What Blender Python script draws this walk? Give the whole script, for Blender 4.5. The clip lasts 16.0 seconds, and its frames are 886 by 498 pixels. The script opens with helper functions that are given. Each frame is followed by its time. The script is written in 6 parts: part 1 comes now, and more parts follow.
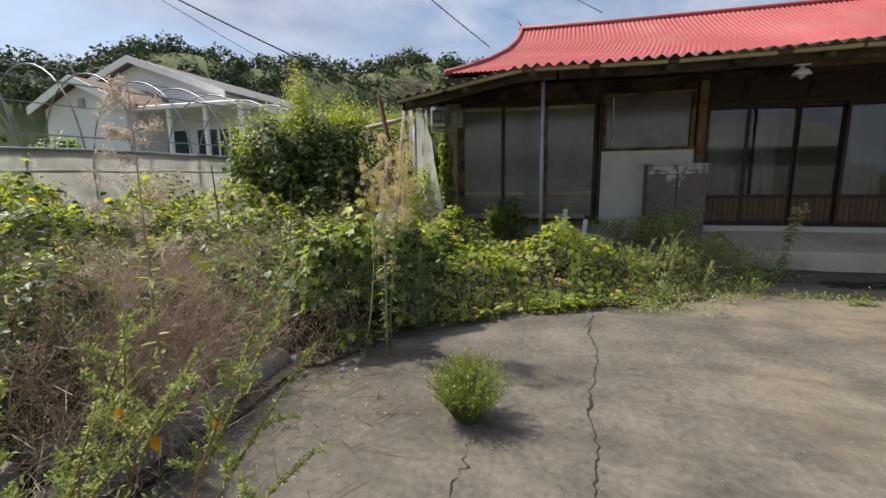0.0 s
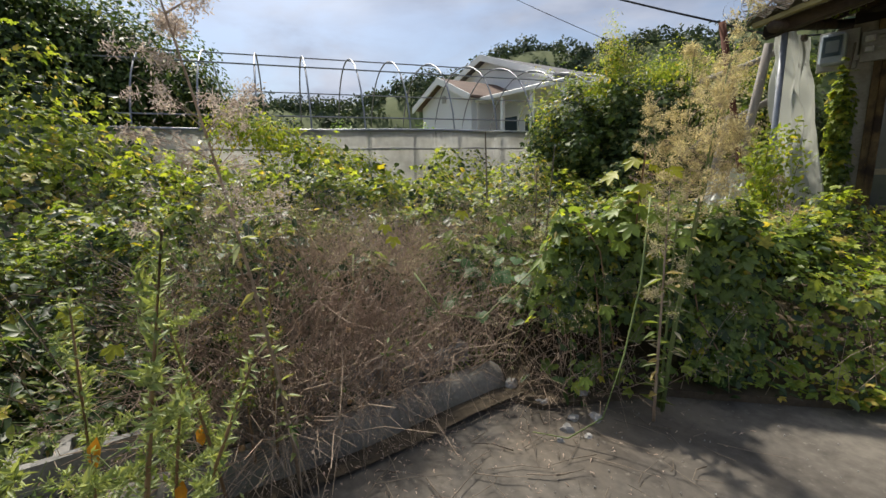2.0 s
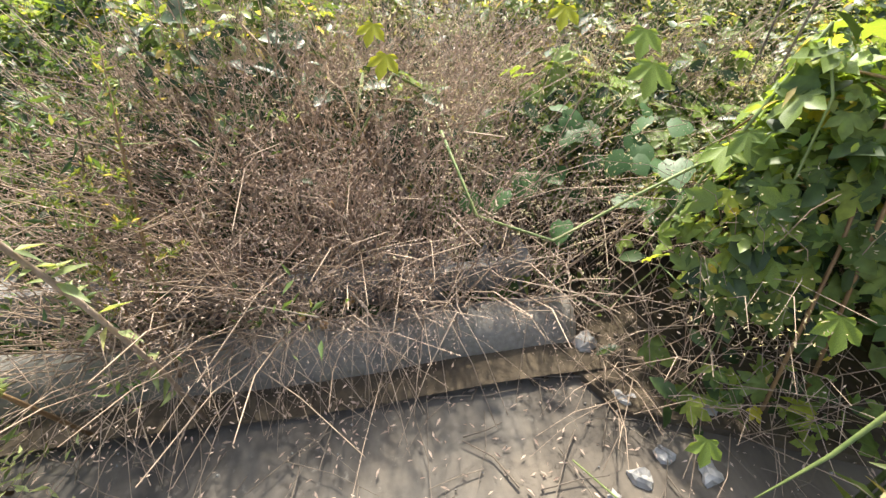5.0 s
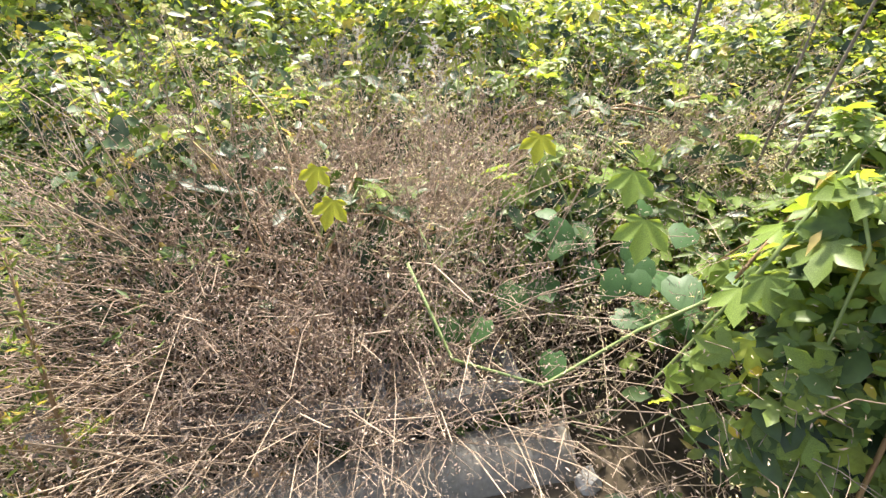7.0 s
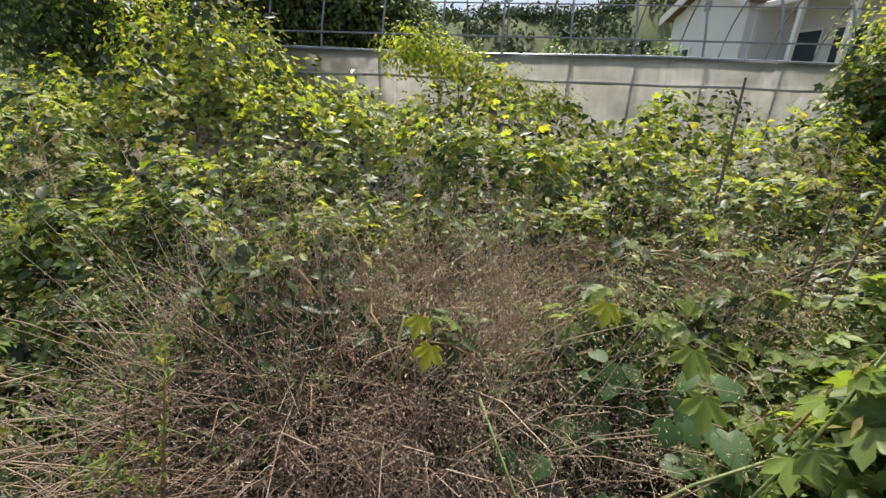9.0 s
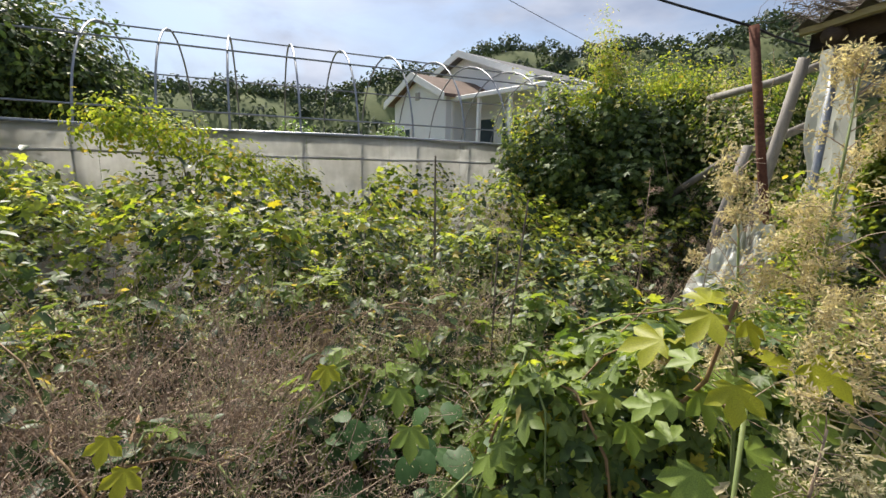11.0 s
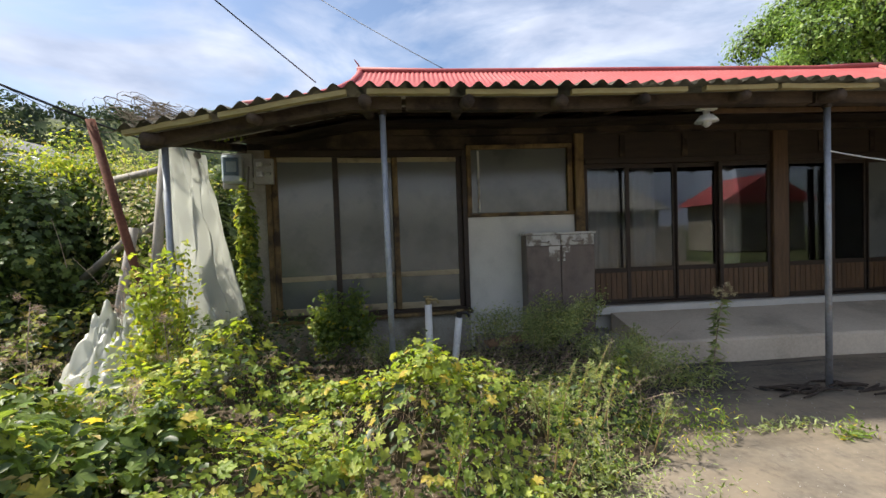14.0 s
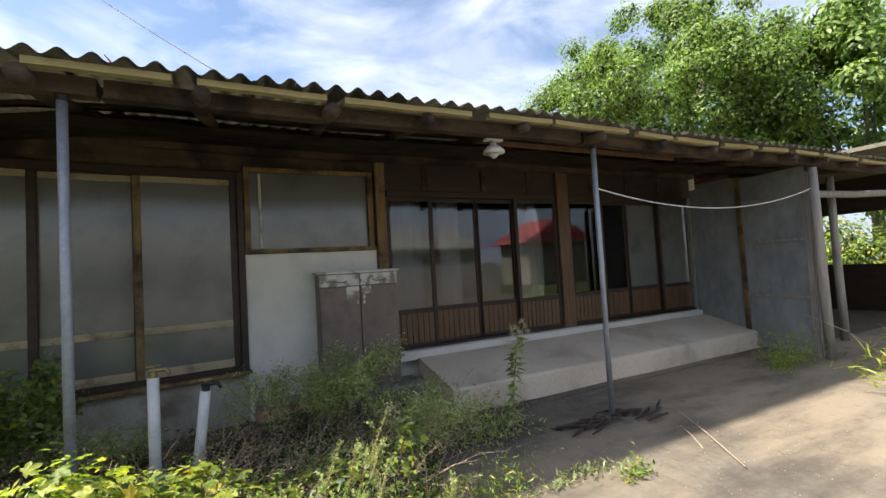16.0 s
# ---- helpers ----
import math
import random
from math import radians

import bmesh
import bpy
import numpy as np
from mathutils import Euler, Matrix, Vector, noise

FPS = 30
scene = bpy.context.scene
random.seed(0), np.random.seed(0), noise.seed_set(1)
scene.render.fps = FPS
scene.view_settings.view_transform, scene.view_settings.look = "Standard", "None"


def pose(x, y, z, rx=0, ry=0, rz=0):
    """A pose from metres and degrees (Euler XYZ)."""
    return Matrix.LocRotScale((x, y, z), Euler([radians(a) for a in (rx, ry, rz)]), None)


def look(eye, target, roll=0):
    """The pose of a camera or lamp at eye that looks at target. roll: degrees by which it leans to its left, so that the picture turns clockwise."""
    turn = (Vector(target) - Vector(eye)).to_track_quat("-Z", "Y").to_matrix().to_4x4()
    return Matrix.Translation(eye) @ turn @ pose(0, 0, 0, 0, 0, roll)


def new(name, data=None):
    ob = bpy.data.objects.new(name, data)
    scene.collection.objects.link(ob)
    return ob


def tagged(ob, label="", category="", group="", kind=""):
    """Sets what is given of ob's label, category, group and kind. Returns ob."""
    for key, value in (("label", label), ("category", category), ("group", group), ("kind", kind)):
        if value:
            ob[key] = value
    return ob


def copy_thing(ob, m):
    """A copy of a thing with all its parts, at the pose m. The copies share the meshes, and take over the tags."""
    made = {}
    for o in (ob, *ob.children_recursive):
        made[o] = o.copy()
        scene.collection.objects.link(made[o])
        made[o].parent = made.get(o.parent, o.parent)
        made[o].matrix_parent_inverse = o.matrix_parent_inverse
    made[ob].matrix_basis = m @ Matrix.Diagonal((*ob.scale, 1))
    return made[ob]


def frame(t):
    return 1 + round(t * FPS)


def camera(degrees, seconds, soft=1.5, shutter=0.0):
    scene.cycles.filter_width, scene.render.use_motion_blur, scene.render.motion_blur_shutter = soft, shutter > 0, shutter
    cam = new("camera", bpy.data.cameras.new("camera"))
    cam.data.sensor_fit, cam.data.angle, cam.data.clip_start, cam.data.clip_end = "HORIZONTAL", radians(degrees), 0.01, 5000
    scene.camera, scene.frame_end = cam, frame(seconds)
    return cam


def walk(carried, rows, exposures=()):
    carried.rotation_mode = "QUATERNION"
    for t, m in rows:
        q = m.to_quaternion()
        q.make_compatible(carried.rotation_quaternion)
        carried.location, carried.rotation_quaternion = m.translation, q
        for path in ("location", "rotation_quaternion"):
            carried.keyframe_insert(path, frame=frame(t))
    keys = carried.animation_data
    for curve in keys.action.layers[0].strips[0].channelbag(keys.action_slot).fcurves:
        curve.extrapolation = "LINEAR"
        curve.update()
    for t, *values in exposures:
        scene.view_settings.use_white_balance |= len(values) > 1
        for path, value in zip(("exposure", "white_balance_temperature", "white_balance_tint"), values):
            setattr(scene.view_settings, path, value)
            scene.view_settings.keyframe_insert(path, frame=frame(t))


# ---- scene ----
cam = camera(91.7, 16.0)

PATH = [
    (0, (1.574, -7.345, 1.238), (1.077, -5.436, 0.908), -0.8),
    (0.5, (1.6, -7.119, 1.233), (0.667, -5.382, 0.894), -0.5),
    (1, (1.51, -6.813, 1.218), (0.304, -5.258, 0.86), -0.6),
    (1.5, (1.398, -6.508, 1.193), (-0.05, -5.182, 0.811), -0.6),
    (2, (1.339, -6.284, 1.073), (-0.296, -5.192, 0.71), -1.3),
    (2.5, (1.194, -6.084, 1.149), (-0.545, -5.361, 0.476), -0.2),
    (3, (1.004, -5.939, 1.141), (-0.756, -5.483, 0.307), -0.3),
    (3.5, (0.901, -5.846, 1.086), (-0.813, -5.5, 0.115), 0.2),
    (4, (0.823, -5.725, 1.07), (-0.767, -5.417, -0.103), 0.8),
    (4.2, (0.782, -5.683, 1.065), (-0.779, -5.369, -0.145), 1.3),
    (6.3, (0.513, -5.376, 0.897), (-1.106, -5.103, -0.246), 1.1),
    (6.5, (0.478, -5.379, 0.983), (-1.117, -5.108, -0.193), -0.3),
    (7, (0.436, -5.392, 1.123), (-1.226, -5.127, 0.043), -1.2),
    (7.5, (0.404, -5.463, 1.188), (-1.341, -5.174, 0.255), -0.4),
    (8, (0.4, -5.571, 1.22), (-1.406, -5.413, 0.375), 1.0),
    (8.2, (0.42, -5.562, 1.237), (-1.418, -5.516, 0.45), 0.6),
    (10.3, (0.518, -5.458, 1.335), (-1.24, -4.628, 0.869), 2.9),
    (10.5, (0.524, -5.436, 1.325), (-1.191, -4.507, 0.883), 2.1),
    (11, (0.59, -5.435, 1.327), (-0.977, -4.252, 0.943), 1.6),
    (11.5, (0.693, -5.425, 1.334), (-0.701, -4.028, 1.012), 1.0),
    (12, (0.823, -5.428, 1.341), (-0.321, -3.805, 1.103), -0.0),
    (12.5, (1.012, -5.475, 1.352), (0.247, -3.638, 1.157), -0.5),
    (13, (1.178, -5.424, 1.364), (0.838, -3.46, 1.196), -1.2),
    (13.5, (1.406, -5.272, 1.384), (1.368, -3.277, 1.245), -1.8),
    (14, (1.604, -5.157, 1.385), (1.739, -3.163, 1.326), -2.0),
    (14.5, (1.822, -5.054, 1.384), (2.101, -3.074, 1.383), -2.3),
    (15, (1.993, -4.942, 1.367), (2.397, -2.984, 1.416), -2.5),
    (15.5, (2.099, -4.73, 1.362), (2.687, -2.819, 1.428), -2.9),
    (16, (2.192, -4.592, 1.361), (3.056, -2.79, 1.449), -3.3),
]
EXPOSURES = [(0, 0.4), (1.5, 0.16), (2, 0.25), (2.5, 0.6), (3.5, 0.98), (4, 1.15), (6.4, 1.88), (7.1, 1.68), (8, 1.0), (10.5, 0.45), (11, 0.48), (12.4, 0.52), (13, 0.7), (14, 0.88), (16, 1.23)]
walk(cam, [(t, look(eye, target, roll)) for t, eye, target, roll in PATH], EXPOSURES)

# ---- world, sun ----
SUN_YAW, SUN_UP = radians(78), radians(55)
sun_way = Vector((-math.sin(SUN_YAW) * math.cos(SUN_UP), math.cos(SUN_YAW) * math.cos(SUN_UP), math.sin(SUN_UP)))
sun_data = bpy.data.lights.new("sun", "SUN")
sun_data.energy, sun_data.angle, sun_data.color = 5.0, radians(2.5), (1.0, 0.92, 0.79)
sun = new("sun", sun_data)
sun.matrix_world = look(sun_way * 50, (0, 0, 0))

world = bpy.data.worlds.new("sky")
scene.world = world
world.use_nodes = True
wn, wl = world.node_tree.nodes, world.node_tree.links
wn.clear()
sky = wn.new("ShaderNodeTexSky")
sky.sky_type, sky.sun_disc, sky.sun_elevation, sky.sun_rotation = "NISHITA", False, SUN_UP, -SUN_YAW
sky.air_density, sky.dust_density, sky.ozone_density = 1.0, 1.5, 2.0
coord = wn.new("ShaderNodeTexCoord")
squash = wn.new("ShaderNodeMapping")
squash.inputs["Scale"].default_value = (1.3, 1.3, 3.6)
wl.new(coord.outputs["Generated"], squash.inputs["Vector"])
puff = wn.new("ShaderNodeTexNoise")
puff.inputs["Scale"].default_value, puff.inputs["Detail"].default_value, puff.inputs["Roughness"].default_value = 2.1, 7.0, 0.56
puff.inputs["Distortion"].default_value = 0.5
wl.new(squash.outputs[0], puff.inputs["Vector"])
cover = wn.new("ShaderNodeValToRGB")
cover.color_ramp.elements[0].position, cover.color_ramp.elements[1].position = 0.36, 0.60
wl.new(puff.outputs["Fac"], cover.inputs[0])
shade = wn.new("ShaderNodeTexNoise")
shade.inputs["Scale"].default_value, shade.inputs["Detail"].default_value = 3.4, 5.0
wl.new(squash.outputs[0], shade.inputs["Vector"])
cloud = wn.new("ShaderNodeValToRGB")
cloud.color_ramp.elements[0].position, cloud.color_ramp.elements[1].position = 0.35, 0.68
cloud.color_ramp.elements[0].color, cloud.color_ramp.elements[1].color = (3.0, 3.5, 4.7, 1), (5.2, 5.6, 6.6, 1)
wl.new(shade.outputs["Fac"], cloud.inputs[0])
blend = wn.new("ShaderNodeMixRGB")
wl.new(cover.outputs[0], blend.inputs[0])
wl.new(sky.outputs[0], blend.inputs[1])
wl.new(cloud.outputs[0], blend.inputs[2])
# the cloud cover glows towards the sun
toward = wn.new("ShaderNodeVectorMath")
toward.operation, toward.inputs[1].default_value = "DOT_PRODUCT", tuple(sun_way)
wl.new(coord.outputs["Generated"], toward.inputs[0])
clip = wn.new("ShaderNodeMath")
clip.operation, clip.inputs[1].default_value = "MAXIMUM", 0.0
wl.new(toward.outputs["Value"], clip.inputs[0])
lobe = wn.new("ShaderNodeMath")
lobe.operation, lobe.inputs[1].default_value = "POWER", 13.0
wl.new(clip.outputs[0], lobe.inputs[0])
glow = wn.new("ShaderNodeMixRGB")
glow.blend_type, glow.inputs[2].default_value = "ADD", (22.0, 21.5, 20.0, 1)
wl.new(lobe.outputs[0], glow.inputs[0])
wl.new(blend.outputs[0], glow.inputs[1])
back = wn.new("ShaderNodeBackground")
back.inputs["Strength"].default_value = 0.1
wl.new(glow.outputs[0], back.inputs[0])
wl.new(back.outputs[0], wn.new("ShaderNodeOutputWorld").inputs[0])


# ---- materials ----
def material(name, dark, light, rough=0.7, scale=6.0, metal=0.0, bump=0.15, fine=60.0, stretch=(1, 1, 1), stain=None, stain_scale=1.2,
             stain_at=(0.5, 0.7), spec=0.4, bump_dist=0.004, vary=0.0, piece=0.0):
    """Two scales of variation between dark and light, a fine relief, and an optional stain colour."""
    m = bpy.data.materials.new(name)
    m.use_nodes = True
    n, l = m.node_tree.nodes, m.node_tree.links
    b = n["Principled BSDF"]
    b.inputs["Roughness"].default_value, b.inputs["Metallic"].default_value = rough, metal
    b.inputs["Specular IOR Level"].default_value = spec
    tc, mp = n.new("ShaderNodeTexCoord"), n.new("ShaderNodeMapping")
    mp.inputs["Scale"].default_value = stretch
    l.new(tc.outputs["Object"], mp.inputs["Vector"])
    big, small = n.new("ShaderNodeTexNoise"), n.new("ShaderNodeTexNoise")
    big.inputs["Scale"].default_value, big.inputs["Detail"].default_value = scale, 6.0
    small.inputs["Scale"].default_value, small.inputs["Detail"].default_value = fine, 4.0
    l.new(mp.outputs[0], big.inputs["Vector"])
    l.new(mp.outputs[0], small.inputs["Vector"])
    mix = n.new("ShaderNodeMath")
    mix.operation = "MULTIPLY_ADD"
    mix.inputs[1].default_value, mix.inputs[2].default_value = 0.45, 0.0
    l.new(small.outputs["Fac"], mix.inputs[0])
    add = n.new("ShaderNodeMath")
    add.operation = "MULTIPLY_ADD"
    add.inputs[1].default_value = 0.62
    l.new(big.outputs["Fac"], add.inputs[0])
    l.new(mix.outputs[0], add.inputs[2])
    ramp = n.new("ShaderNodeValToRGB")
    ramp.color_ramp.elements[0].position, ramp.color_ramp.elements[1].position = 0.36, 0.70
    ramp.color_ramp.elements[0].color, ramp.color_ramp.elements[1].color = (*dark, 1), (*light, 1)
    l.new(add.outputs[0], ramp.inputs[0])
    out = ramp.outputs[0]
    if stain:
        sn, sr, sm = n.new("ShaderNodeTexNoise"), n.new("ShaderNodeValToRGB"), n.new("ShaderNodeMixRGB")
        sn.inputs["Scale"].default_value, sn.inputs["Detail"].default_value, sn.inputs["Roughness"].default_value = stain_scale, 8.0, 0.62
        l.new(tc.outputs["Object"], sn.inputs["Vector"])
        sr.color_ramp.elements[0].position, sr.color_ramp.elements[1].position = stain_at
        l.new(sn.outputs["Fac"], sr.inputs[0])
        l.new(sr.outputs[0], sm.inputs[0])
        l.new(out, sm.inputs[1])
        sm.inputs[2].default_value = (*stain, 1)
        out = sm.outputs[0]
    if piece:
        info, hsv, val = n.new("ShaderNodeObjectInfo"), n.new("ShaderNodeHueSaturation"), n.new("ShaderNodeMapRange")
        val.inputs["To Min"].default_value, val.inputs["To Max"].default_value = 1 - piece, 1 + piece
        l.new(info.outputs["Random"], val.inputs["Value"])
        l.new(val.outputs[0], hsv.inputs["Value"])
        l.new(out, hsv.inputs["Color"])
        out = hsv.outputs[0]
    l.new(out, b.inputs["Base Color"])
    bm_node = n.new("ShaderNodeBump")
    bm_node.inputs["Strength"].default_value, bm_node.inputs["Distance"].default_value = min(1, bump * 3), bump_dist
    l.new(add.outputs[0], bm_node.inputs["Height"])
    l.new(bm_node.outputs[0], b.inputs["Normal"])
    return m


def leaf_material(name, dark, light, odd=None, odd_share=0.06, glow=0.4, rough=0.45, through_tint=(1.7, 1.6, 0.7)):
    """Thin leaves: each island takes its own shade between dark and light; a few take the odd colour; light shines through."""
    m = bpy.data.materials.new(name)
    m.use_nodes = True
    n, l = m.node_tree.nodes, m.node_tree.links
    b, out = n["Principled BSDF"], n["Material Output"]
    b.inputs["Roughness"].default_value, b.inputs["Specular IOR Level"].default_value = rough, 0.35
    geo, ramp = n.new("ShaderNodeNewGeometry"), n.new("ShaderNodeValToRGB")
    ramp.color_ramp.elements[0].color, ramp.color_ramp.elements[1].color = (*dark, 1), (*light, 1)
    ramp.color_ramp.elements[1].position = 1 - odd_share if odd else 1.0
    if odd:
        e = ramp.color_ramp.elements.new(min(0.999, 1 - odd_share + 0.02))
        e.color = (*odd, 1)
    l.new(geo.outputs["Random Per Island"], ramp.inputs[0])
    tc, ns, mul = n.new("ShaderNodeTexCoord"), n.new("ShaderNodeTexNoise"), n.new("ShaderNodeHueSaturation")
    ns.inputs["Scale"].default_value, ns.inputs["Detail"].default_value = 45.0, 3.0
    l.new(tc.outputs["Object"], ns.inputs["Vector"])
    mr = n.new("ShaderNodeMapRange")
    mr.inputs["From Min"].default_value, mr.inputs["From Max"].default_value = 0.3, 0.7
    mr.inputs["To Min"].default_value, mr.inputs["To Max"].default_value = 0.72, 1.25
    l.new(ns.outputs["Fac"], mr.inputs["Value"])
    l.new(mr.outputs[0], mul.inputs["Value"])
    l.new(ramp.outputs[0], mul.inputs["Color"])
    l.new(mul.outputs[0], b.inputs["Base Color"])
    tr, mx = n.new("ShaderNodeBsdfTranslucent"), n.new("ShaderNodeMixShader")
    warm = n.new("ShaderNodeMixRGB")
    warm.blend_type, warm.inputs[0].default_value, warm.inputs[2].default_value = "MULTIPLY", 1.0, (*through_tint, 1)
    l.new(mul.outputs[0], warm.inputs[1])
    l.new(warm.outputs[0], tr.inputs[0])
    mx.inputs[0].default_value = glow
    l.new(b.outputs[0], mx.inputs[1])
    l.new(tr.outputs[0], mx.inputs[2])
    l.new(mx.outputs[0], out.inputs[0])
    return m


def glass_material(name, tint, rough=0.02, clear=0.5):
    """A window pane: a mirror-like skin over a see-through body."""
    m = bpy.data.materials.new(name)
    m.use_nodes = True
    n, l = m.node_tree.nodes, m.node_tree.links
    n.remove(n["Principled BSDF"])
    gl, tp, mx, fr = n.new("ShaderNodeBsdfGlossy"), n.new("ShaderNodeBsdfTransparent"), n.new("ShaderNodeMixShader"), n.new("ShaderNodeFresnel")
    gl.inputs["Roughness"].default_value = rough
    tp.inputs[0].default_value = (*tint, 1)
    fr.inputs["IOR"].default_value = 1.0 + clear
    l.new(fr.outputs[0], mx.inputs[0])
    l.new(tp.outputs[0], mx.inputs[1])
    l.new(gl.outputs[0], mx.inputs[2])
    l.new(mx.outputs[0], n["Material Output"].inputs[0])
    return m


# the beige stain is dust and also paints the yard's sunlit patches
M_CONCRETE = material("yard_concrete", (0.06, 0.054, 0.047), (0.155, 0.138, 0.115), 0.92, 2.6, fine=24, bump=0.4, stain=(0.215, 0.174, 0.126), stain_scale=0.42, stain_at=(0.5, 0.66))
M_SOIL = material("garden_soil", (0.05, 0.038, 0.025), (0.11, 0.085, 0.055), 0.95, 5, fine=50, bump=0.3)
M_FIELD = material("rough_grassland", (0.06, 0.085, 0.03), (0.13, 0.15, 0.06), 0.95, 0.3, fine=9, bump=0.2)
M_KERB = material("kerb_concrete", (0.15, 0.14, 0.12), (0.28, 0.26, 0.225), 0.9, 5, fine=70, bump=0.25, stain=(0.10, 0.105, 0.07), stain_scale=2.5)
M_PLASTER = material("grey_plaster", (0.56, 0.545, 0.49), (0.68, 0.665, 0.60), 0.85, 1.6, fine=70, bump=0.1, stain=(0.46, 0.45, 0.41), stain_scale=1.5, stain_at=(0.5, 0.75))
M_STEP = material("step_cement", (0.46, 0.39, 0.30), (0.62, 0.54, 0.43), 0.85, 1.4, fine=45, bump=0.12, stain=(0.27, 0.23, 0.18), stain_scale=1.2, stain_at=(0.5, 0.75))
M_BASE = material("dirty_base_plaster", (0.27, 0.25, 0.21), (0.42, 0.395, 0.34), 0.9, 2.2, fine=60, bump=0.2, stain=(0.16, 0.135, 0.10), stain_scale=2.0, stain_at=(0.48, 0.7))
M_LEDGE = material("pale_ledge_cement", (0.50, 0.49, 0.45), (0.62, 0.60, 0.56), 0.8, 2.5, fine=60, bump=0.1)
M_DARKWOOD = material("dark_stained_wood", (0.016, 0.010, 0.007), (0.045, 0.028, 0.017), 0.55, 3, fine=30, stretch=(1, 1, 6), bump=0.15)
M_DOORWOOD = material("brown_door_wood", (0.065, 0.036, 0.018), (0.14, 0.080, 0.042), 0.5, 3, fine=30, stretch=(8, 8, 0.8), bump=0.15)
M_OCHRE = material("weathered_ochre_wood", (0.10, 0.065, 0.028), (0.27, 0.18, 0.075), 0.75, 4, fine=40, stretch=(5, 5, 0.7), bump=0.2, stain=(0.045, 0.028, 0.016), stain_scale=3.5, stain_at=(0.46, 0.62))
M_RAIL = material("pale_window_rail", (0.26, 0.21, 0.13), (0.42, 0.35, 0.23), 0.7, 4, fine=40, stretch=(0.7, 5, 5), stain=(0.10, 0.07, 0.04), stain_scale=4, stain_at=(0.52, 0.68))
M_BEAM = material("old_roof_timber", (0.035, 0.023, 0.016), (0.105, 0.072, 0.046), 0.85, 3, fine=40, stretch=(0.7, 5, 5), bump=0.25, stain=(0.018, 0.012, 0.009), stain_scale=2.2, stain_at=(0.48, 0.6))
M_BATTEN = material("pale_roof_batten", (0.30, 0.24, 0.11), (0.46, 0.39, 0.20), 0.8, 4, fine=40, stretch=(0.7, 5, 5), bump=0.15)
M_SLATE = material("weathered_cement_sheet", (0.10, 0.095, 0.075), (0.22, 0.205, 0.16), 0.9, 2.5, fine=50, bump=0.25, stain=(0.06, 0.058, 0.035), stain_scale=2.5)
M_RED = material("red_painted_sheet_metal", (0.29, 0.05, 0.05), (0.38, 0.085, 0.085), 0.62, 0.8, fine=14, bump=0.05, spec=0.4, stain=(0.34, 0.13, 0.12), stain_scale=0.7, stain_at=(0.5, 0.8))
M_PIPE = material("galvanised_grey_pipe", (0.20, 0.215, 0.24), (0.33, 0.35, 0.385), 0.5, 6, metal=0.35, fine=40, bump=0.05, stain=(0.20, 0.16, 0.13), stain_scale=6, stain_at=(0.58, 0.75))
M_PVC = material("grey_plastic_pipe", (0.42, 0.42, 0.42), (0.56, 0.56, 0.55), 0.5, 8, fine=60, bump=0.03)
M_BRASS = material("dull_brass", (0.20, 0.16, 0.08), (0.36, 0.29, 0.15), 0.4, 20, metal=0.8)
M_STEEL = material("hoop_steel", (0.18, 0.19, 0.21), (0.32, 0.33, 0.35), 0.4, 5, metal=0.5, bump=0.03)
M_RUST = material("rusty_steel", (0.07, 0.025, 0.015), (0.17, 0.065, 0.038), 0.9, 8, fine=60, bump=0.3)
M_WHITEWALL = material("white_sheeting", (0.50, 0.50, 0.47), (0.66, 0.66, 0.63), 0.7, 1.5, fine=20, stretch=(1, 1, 0.25), bump=0.08, stain=(0.36, 0.36, 0.32), stain_scale=1.3, stain_at=(0.48, 0.72))
M_HOUSE = material("white_house_wall", (0.66, 0.67, 0.68), (0.76, 0.77, 0.78), 0.8, 0.8, fine=20, bump=0.04)
M_SHINGLE = material("dark_grey_shingle", (0.085, 0.085, 0.09), (0.15, 0.15, 0.155), 0.85, 2, fine=18, bump=0.2)
M_BROWNROOF = material("brown_shingle", (0.10, 0.065, 0.05), (0.17, 0.115, 0.09), 0.85, 2, fine=18, bump=0.2)
M_WHITE = material("white_paint", (0.74, 0.74, 0.72), (0.82, 0.82, 0.80), 0.5, 4, bump=0.03)
M_DARK = material("dark_interior", (0.012, 0.012, 0.012), (0.03, 0.028, 0.026), 0.9, 3)
M_CABWOOD = material("grey_brown_laminate", (0.135, 0.105, 0.09), (0.185, 0.15, 0.13), 0.45, 2, fine=60, stretch=(3, 3, 0.6), bump=0.06, stain=(0.10, 0.08, 0.07), stain_scale=4)
M_CABTOP = material("pale_laminate", (0.42, 0.41, 0.38), (0.60, 0.59, 0.55), 0.4, 7, fine=60, bump=0.05, stain=(0.20, 0.17, 0.14), stain_scale=9, stain_at=(0.5, 0.6))
M_METER = material("pale_blue_meter_plastic", (0.36, 0.42, 0.47), (0.46, 0.52, 0.57), 0.35, 8, bump=0.02)
M_GREYBOX = material("grey_board", (0.28, 0.27, 0.25), (0.40, 0.39, 0.36), 0.6, 8, fine=60)
M_LAMP = material("white_enamel", (0.62, 0.63, 0.62), (0.75, 0.76, 0.75), 0.3, 8, bump=0.02)
M_CABLE = material("black_cable", (0.012, 0.012, 0.014), (0.025, 0.025, 0.028), 0.6, 20)
M_ROPE = material("pale_rope", (0.48, 0.49, 0.47), (0.62, 0.63, 0.60), 0.8, 40)
M_BARK = material("grey_bark", (0.10, 0.085, 0.065), (0.22, 0.19, 0.15), 0.9, 6, fine=50, stretch=(1, 1, 0.3), bump=0.4)
